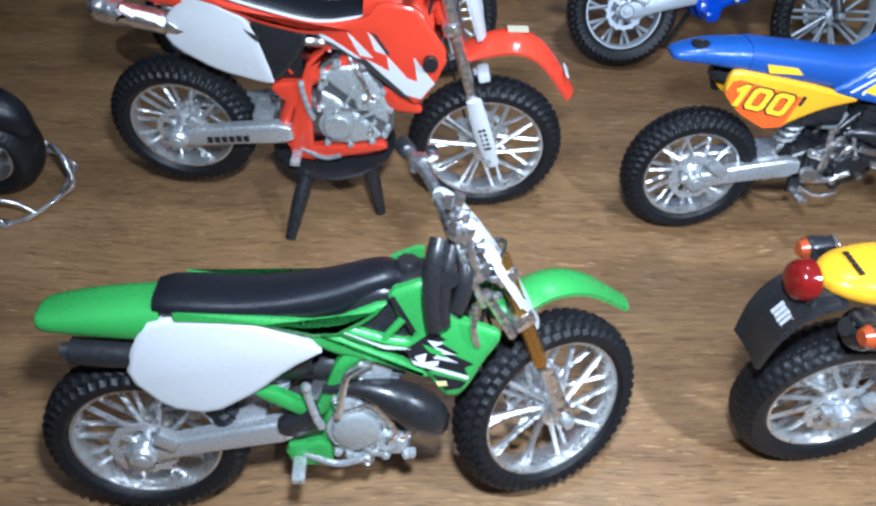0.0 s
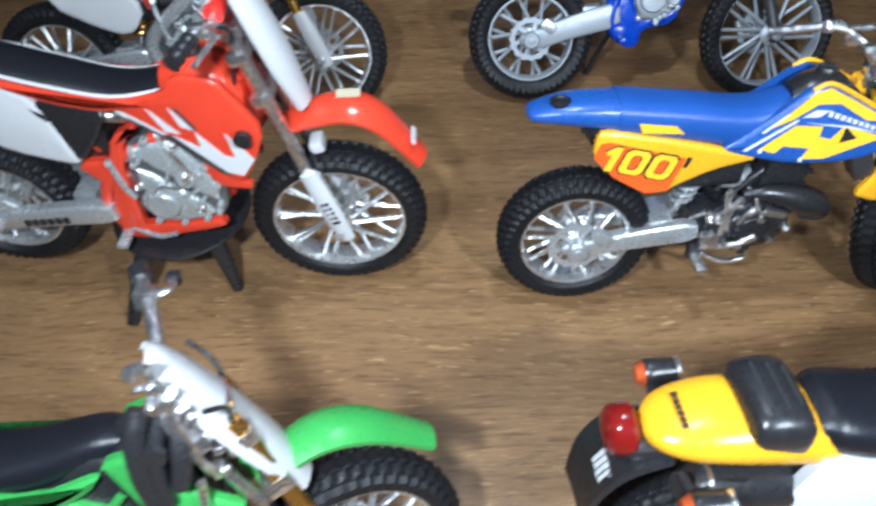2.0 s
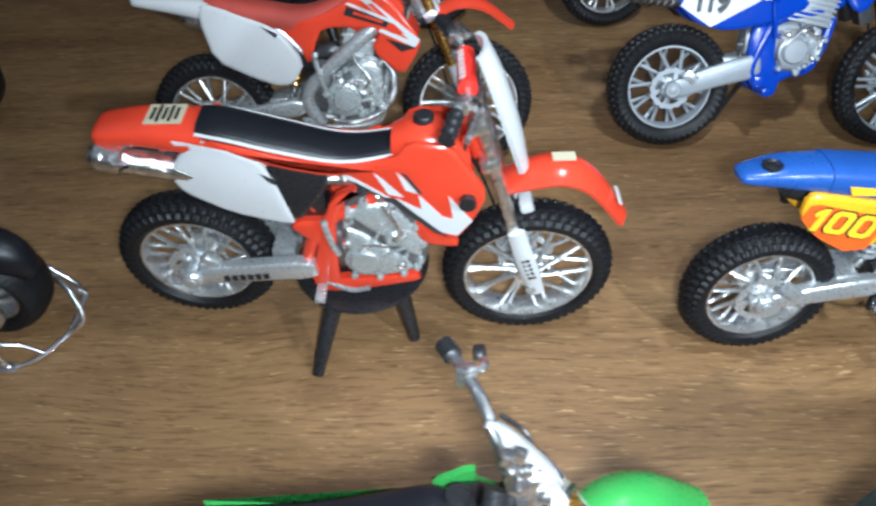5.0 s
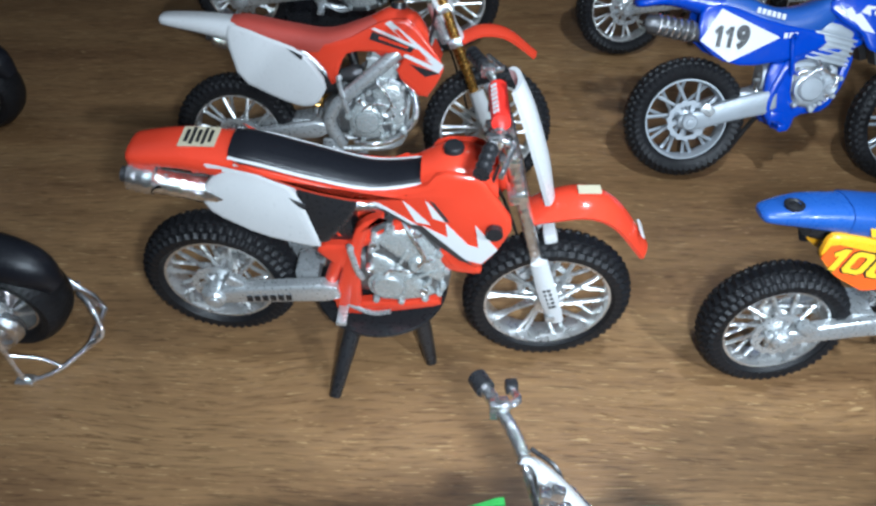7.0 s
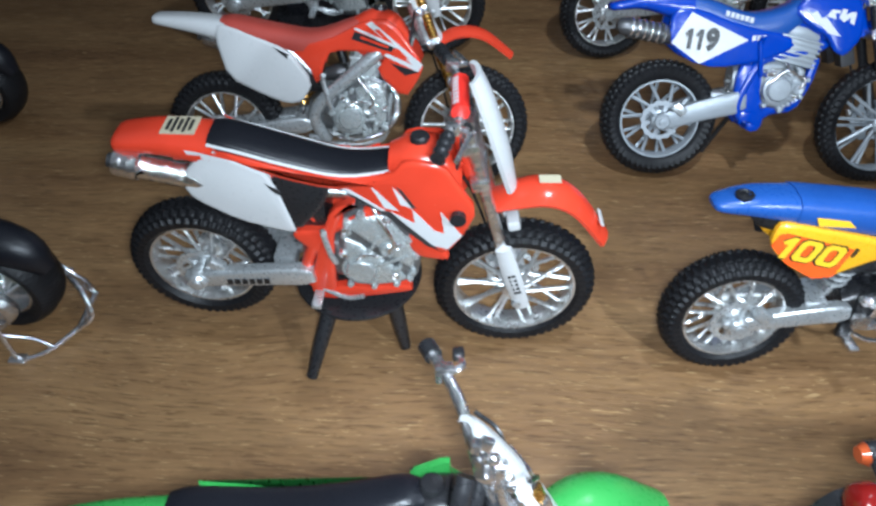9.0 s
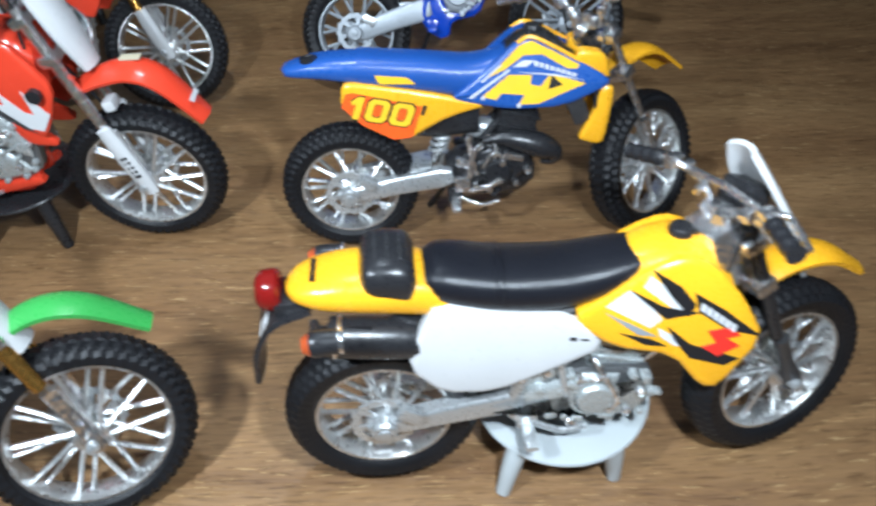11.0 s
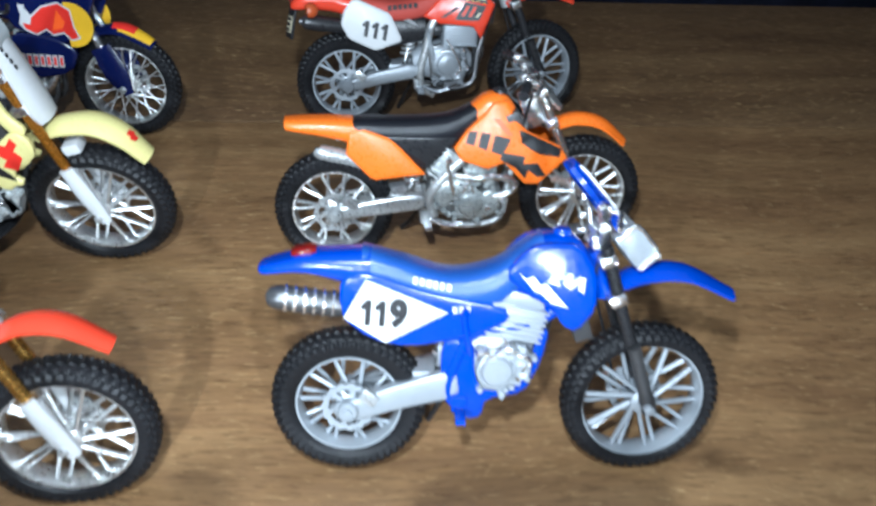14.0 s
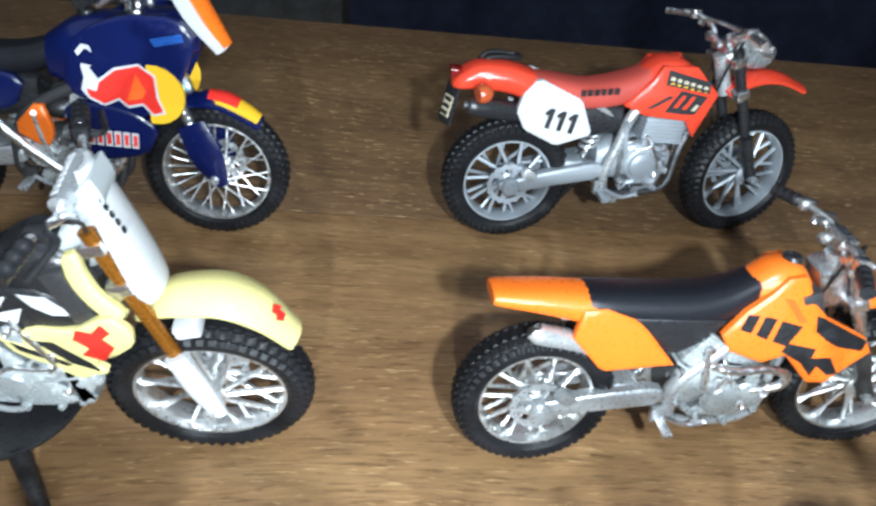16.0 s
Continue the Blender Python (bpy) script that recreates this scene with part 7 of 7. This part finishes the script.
round_stand((-0.0265, 0.3417), 16.5, BLACK, "round black plastic display stand under the pale yellow bike", feet=((12.2, -22.6), (-22.0, -8.0), (6.0, 22.0)), disc=18.5)

# navy rally bike with a tall fairing
sh = (8.2, 0.03, 0.0, 60, 50)
rally, up = dirt_bike("dark blue model rally bike with yellow and red fairing print", (-0.073, 0.411, 0, 14), spec(
    wb=81, Rr=19.4, rr=13.8, Rf=20.2, rf=15.2, za=19.4, zf=20.2, zt=64, slope=0.37, steer=0, body=NAVY, frame=STEEL, cut=38, fork_up=CHROME, fork_low=NAVY, guard=NAVY, guard_w=1.9, discmat=SILVER, laced=True, spokes=28, fat=0.3,
    fender=[(66, 40, 4.0), (73, 43.5, 5.0), (83, 44, 5.2), (94.5, 37.5, 4.2)],
    tail=[(-14, 58, 54, 3.0), (-10, 60, 52, 5), (2, 58, 48, 6), (10, 56, 47, 6)],
    seat=[(8, 57, 48, 5.4), (22, 54, 46, 6.0), (34, 55, 47, 5.8), (44, 59, 51, 5.0)],
    tank=[(40, 58, 46, 5.6), (48, 63, 44, 8.4), (58, 64, 44, 8.6), (66, 60, 46, 7)], cap=(50, 63.4),
    airbox=[(2, 50, 40, 4), (18, 48, 34, 5), (36, 47, 36, 5.4)], pivot=(28, 24), engine=(42, 24),
    panels=[("side_panel", [(2, 54), (20, 50), (34, 47), (30, 38), (16, 36), (4, 42)], (6.8, 0, 0, 16, 44), 1.4, NAVY),
            ("fairing", [(44, 45), (47, 58), (53, 62.5), (62, 66), (75, 66.5), (80, 61), (75.4, 50.5), (72, 43.6), (63, 38), (56, 40)], sh, 1.6, NAVY, "glossy navy fairing with printed emblem"),
            ("belly_fairing", [(44, 43), (60, 41), (68, 36), (64, 27.6), (50, 25), (43.6, 29)], (8.6, 0.0, 0.04, 56, 36), 1.4, NAVY),
            ("frame_guard", [(37, 42), (39.6, 32), (36.6, 27), (28, 32.4)], (7.4, 0, 0, 38, 40), 1.2, ORANGE)],
    decals=[("fairing", [(67.4 + 8.2 * math.cos(a), 45.6 + 8.2 * math.sin(a)) for a in (math.radians(18 * i - 100) for i in range(12))], sh, YELLOWINK),
            ("fairing", [(49.6, 52), (51, 54.6), (53.4, 54), (51.8, 51.6), (53.6, 48.8), (58, 52.2), (64.4, 53.8), (68.4, 51), (68.8, 44.8), (70.2, 40.6), (66.7, 39.6), (64.3, 42.4), (60.5, 41.4), (58.2, 43.4), (54.2, 41.4), (50.4, 43.4), (48.8, 45.6), (50, 49)], sh, WHITEINK, 0.68),
            ("fairing", [(50.2, 46), (52.8, 45.4), (53.6, 47.9), (58.2, 51.6), (64.3, 53.2), (67.9, 50.6), (68.2, 44.7), (69.5, 41), (66.9, 40.3), (64.5, 43.1), (60.5, 42.1), (58.4, 44.1), (54.3, 42.1), (50.8, 43.9)], sh, REDINK, 0.76),
            ("fairing", [(60.4, 43.4), (63.4, 51), (65.6, 46.4), (64.4, 44.4)], sh, ORANGEINK, 0.84),
            ("fairing", [(49.4, 54.6), (51.4, 56.8), (53.2, 55.8), (52.4, 57.6), (50.6, 57.8), (48.8, 55.8)], sh, WHITEINK, 0.68),
            ("fairing", [(68, 60.5), (76, 62.5), (76.6, 60.5), (69, 58.6)], sh, SKY, 0.66),
            *[("belly_fairing", [(46.6 + 2.3 * i, 34.9 - 0.1 * i), (48.4 + 2.3 * i, 34.8 - 0.1 * i), (48.0 + 2.3 * i, 30.2 - 0.1 * i), (46.2 + 2.3 * i, 30.3 - 0.1 * i)], (8.6, 0.0, 0.04, 56, 36), WHITEINK) for i in range(7)],
            *[("belly_fairing", [(47.0 + 2.3 * i, 34.2 - 0.1 * i), (48.0 + 2.3 * i, 34.1 - 0.1 * i), (47.7 + 2.3 * i, 30.9 - 0.1 * i), (46.7 + 2.3 * i, 31.0 - 0.1 * i)], (8.6, 0.0, 0.04, 56, 36), REDINK, 0.74) for i in range(7)]],
    header=[(50, -2, 36), (57, -4, 32), (54, -6, 22), (44, -6.6, 18), (32, -6.4, 26), (20, -6.4, 38)],
    muffler=[((-12, -6.6, 50), 3.2), ((-10, -6.6, 49.6), 3.8), ((6, -6.4, 46), 3.6), ((14, -6, 44), 1.8)], kick=True, fins=4))
part("screen", sheet([(70, 88, 5.2), (74, 80, 6.4), (80, 68, 6.8), (86, 57.5, 4.0)], 1.0, 0.5), WHITE, rally, "white and orange front plate")
part("screen_print", sheet([(73.6, 84, 3.0), (78, 75.5, 4.6), (83, 66, 4.6), (86.8, 58.5, 3.0)], 0.5, 0.5), ORANGE, rally, "orange print of the front plate")
part("fairing_nose", hull([(58, 64, 50, 6.5), (66, 66, 50, 7.4), (74, 66, 53, 6.4), (79, 61, 56, 4)], 3), NAVY, rally)
part("fender_print", sheet([(80, 44.6, 4.2), (85, 43.9, 4.6), (90, 41.4, 4.4), (94, 38.4, 3.6)], 0.4, 0.42), YELLOWINK, up["fender"])
part("fender_print", sheet([(80, 44.9, 3.4), (84.5, 44.4, 3.8), (88.5, 42.7, 3.6)], 0.5, 0.42), REDINK, up["fender"])

# ---- cruiser models whose rear ends reach in from the side ----
def cruiser(label, at, yaw):
    """A low model cruiser with a fat rear wheel; x runs forward from the rear axle."""
    ob = new("toy_cruiser")
    ob.empty_display_size = 0.02
    ob.matrix_world = Matrix.Translation((at[0], at[1], 0)) @ Matrix.Rotation(radians(yaw), 4, "Z")
    tagged(ob, label, "toy motorcycle", "model motorcycles on the table")
    wheel("rear_wheel", ob, (0, 0, 15.9), 15.8, 9.6, 13.0, CHROME, spokes=12, road=2, fat=0.7)
    wheel("front_wheel", ob, (92, 0, 18.6), 18.5, 13.5, 7.0, CHROME, spokes=16, road=2)
    part("rear_fender", tube([(-14.8, 0, 21.5, 3), (-10.6, 0, 27.6, 5.8), (0, 0, 31.2, 6.8), (11, 0, 30, 6.2), (19, 0, 25.5, 3)], 6, 16), SEAT, ob, "satin black rear fender")
    part("seat", hull([(10, 40, 36, 4), (18, 41, 34, 6.5), (30, 38, 33, 6), (36, 41, 36, 4)], 2.8), SEAT, ob)
    part("fuel_tank", hull([(34, 42, 36, 3), (42, 47, 35, 7), (54, 48, 37, 7), (64, 44, 40, 4)], 2.4), BLACK, ob)
    part("engine", hull([(24, 30, 10, 5), (34, 34, 9, 8), (48, 34, 9, 8), (58, 28, 11, 5)], 3), CHROME, ob)
    for sd in (-1, 1):
        part("swing_arm", hull([(-5, 20.5, 14.5, 0.4), (-3, 22.5, 12.5, 2.0), (8, 24, 12, 2.2), (24, 24, 13, 2.2), (30, 22, 15, 1.4)], 3), SILVER, ob, basis=Matrix.Translation(v3((0, sd * 8.4, 0))))
        part("axle_nut", lathe([(3.4, sd * 9.6), (3.4, sd * 11.2), (2.6, sd * 11.8), (2.2, sd * 11.2), (1.4, sd * 11.2), (1.2, sd * 12.4), (0.3, sd * 12.5)], (0, 0, 15.9), 20), CHROME, ob)
        part("exhaust_pipe", tube([(50, sd * 6, 24), (56, sd * 9, 16), (40, sd * 10.5, 9), (10, sd * 10.8, 8), (-2, sd * 10.8, 8.5)], 1.7, 12), CHROME, ob)
        part("fork_leg", tube([(92, sd * 5.4, 19), (74, sd * 5.4, 52)], 1.6, 12), CHROME, ob)
    part("handlebar", tube([(64, -18, 58), (72, -10, 58), (73, 0, 53), (72, 10, 58), (64, 18, 58)], 1.0, 10), CHROME, ob)
    part("brake_hub", lathe([(5.2, 8.6), (5.6, 10.4), (5.0, 12.6), (3.8, 13.2), (3.4, 12.2), (1.8, 12.0), (1.5, 13.8), (0.3, 14.0)], (-3.0, 0, 15.0), 26), CHROME, ob)
    part("brake_arm", hull([(-4, 17.5, 12.5, 0.6), (0, 19.5, 11.5, 1.5), (14, 21, 12, 1.6), (22, 20, 14, 1.0)], 3), CHROME, ob, basis=Matrix.Translation(v3((0, 11.4, 0))))
    return ob


cruiser("black and chrome model cruiser with a fat rear tyre", (-0.0945, 0.1875), 176)
cruiser("black model cruiser with fat smooth tyres standing further back", (-0.1475, 0.2835), 178)


def wire_stand():
    """A chrome wire paddock stand: bent rods behind the wheel."""
    st = new("paddock_stand")
    st.empty_display_size = 0.02
    st.matrix_world = Matrix.Translation((-0.0925, 0.1865, 0))
    tagged(st, "chrome wire paddock stand of bent rods behind the cruiser", "display stand", "display stands")
    for sd in (-1, 1):
        part("side_rod", tube([(1, sd * 14, 17), (2, sd * 15.5, 9), (4, sd * 16.5, 1.2), (11, sd * 13.5, 1.3), (18, sd * 6.5, 3.5)], 0.75, 8), CHROME, st)
        part("foot", block((3.5, sd * 16.6, 0.9), (5, 3.4, 1.6), edge=0.5), CHROME, st)
        part("brace", tube([(2, sd * 15.2, 10), (8, sd * 13, 6), (12, sd * 12.5, 1.6)], 0.6, 8), CHROME, st)
    part("handle", tube([(18, -6.5, 3.5), (22, -4.5, 7), (19, 0, 13.5), (15, 3.5, 14), (15, 6.0, 8), (18, 6.5, 3.5)], 0.85, 8), CHROME, st)
    part("cross_rod", tube([(18, -6.5, 3.5), (18, 6.5, 3.5)], 0.9, 8), CHROME, st)
    return st


wire_stand()
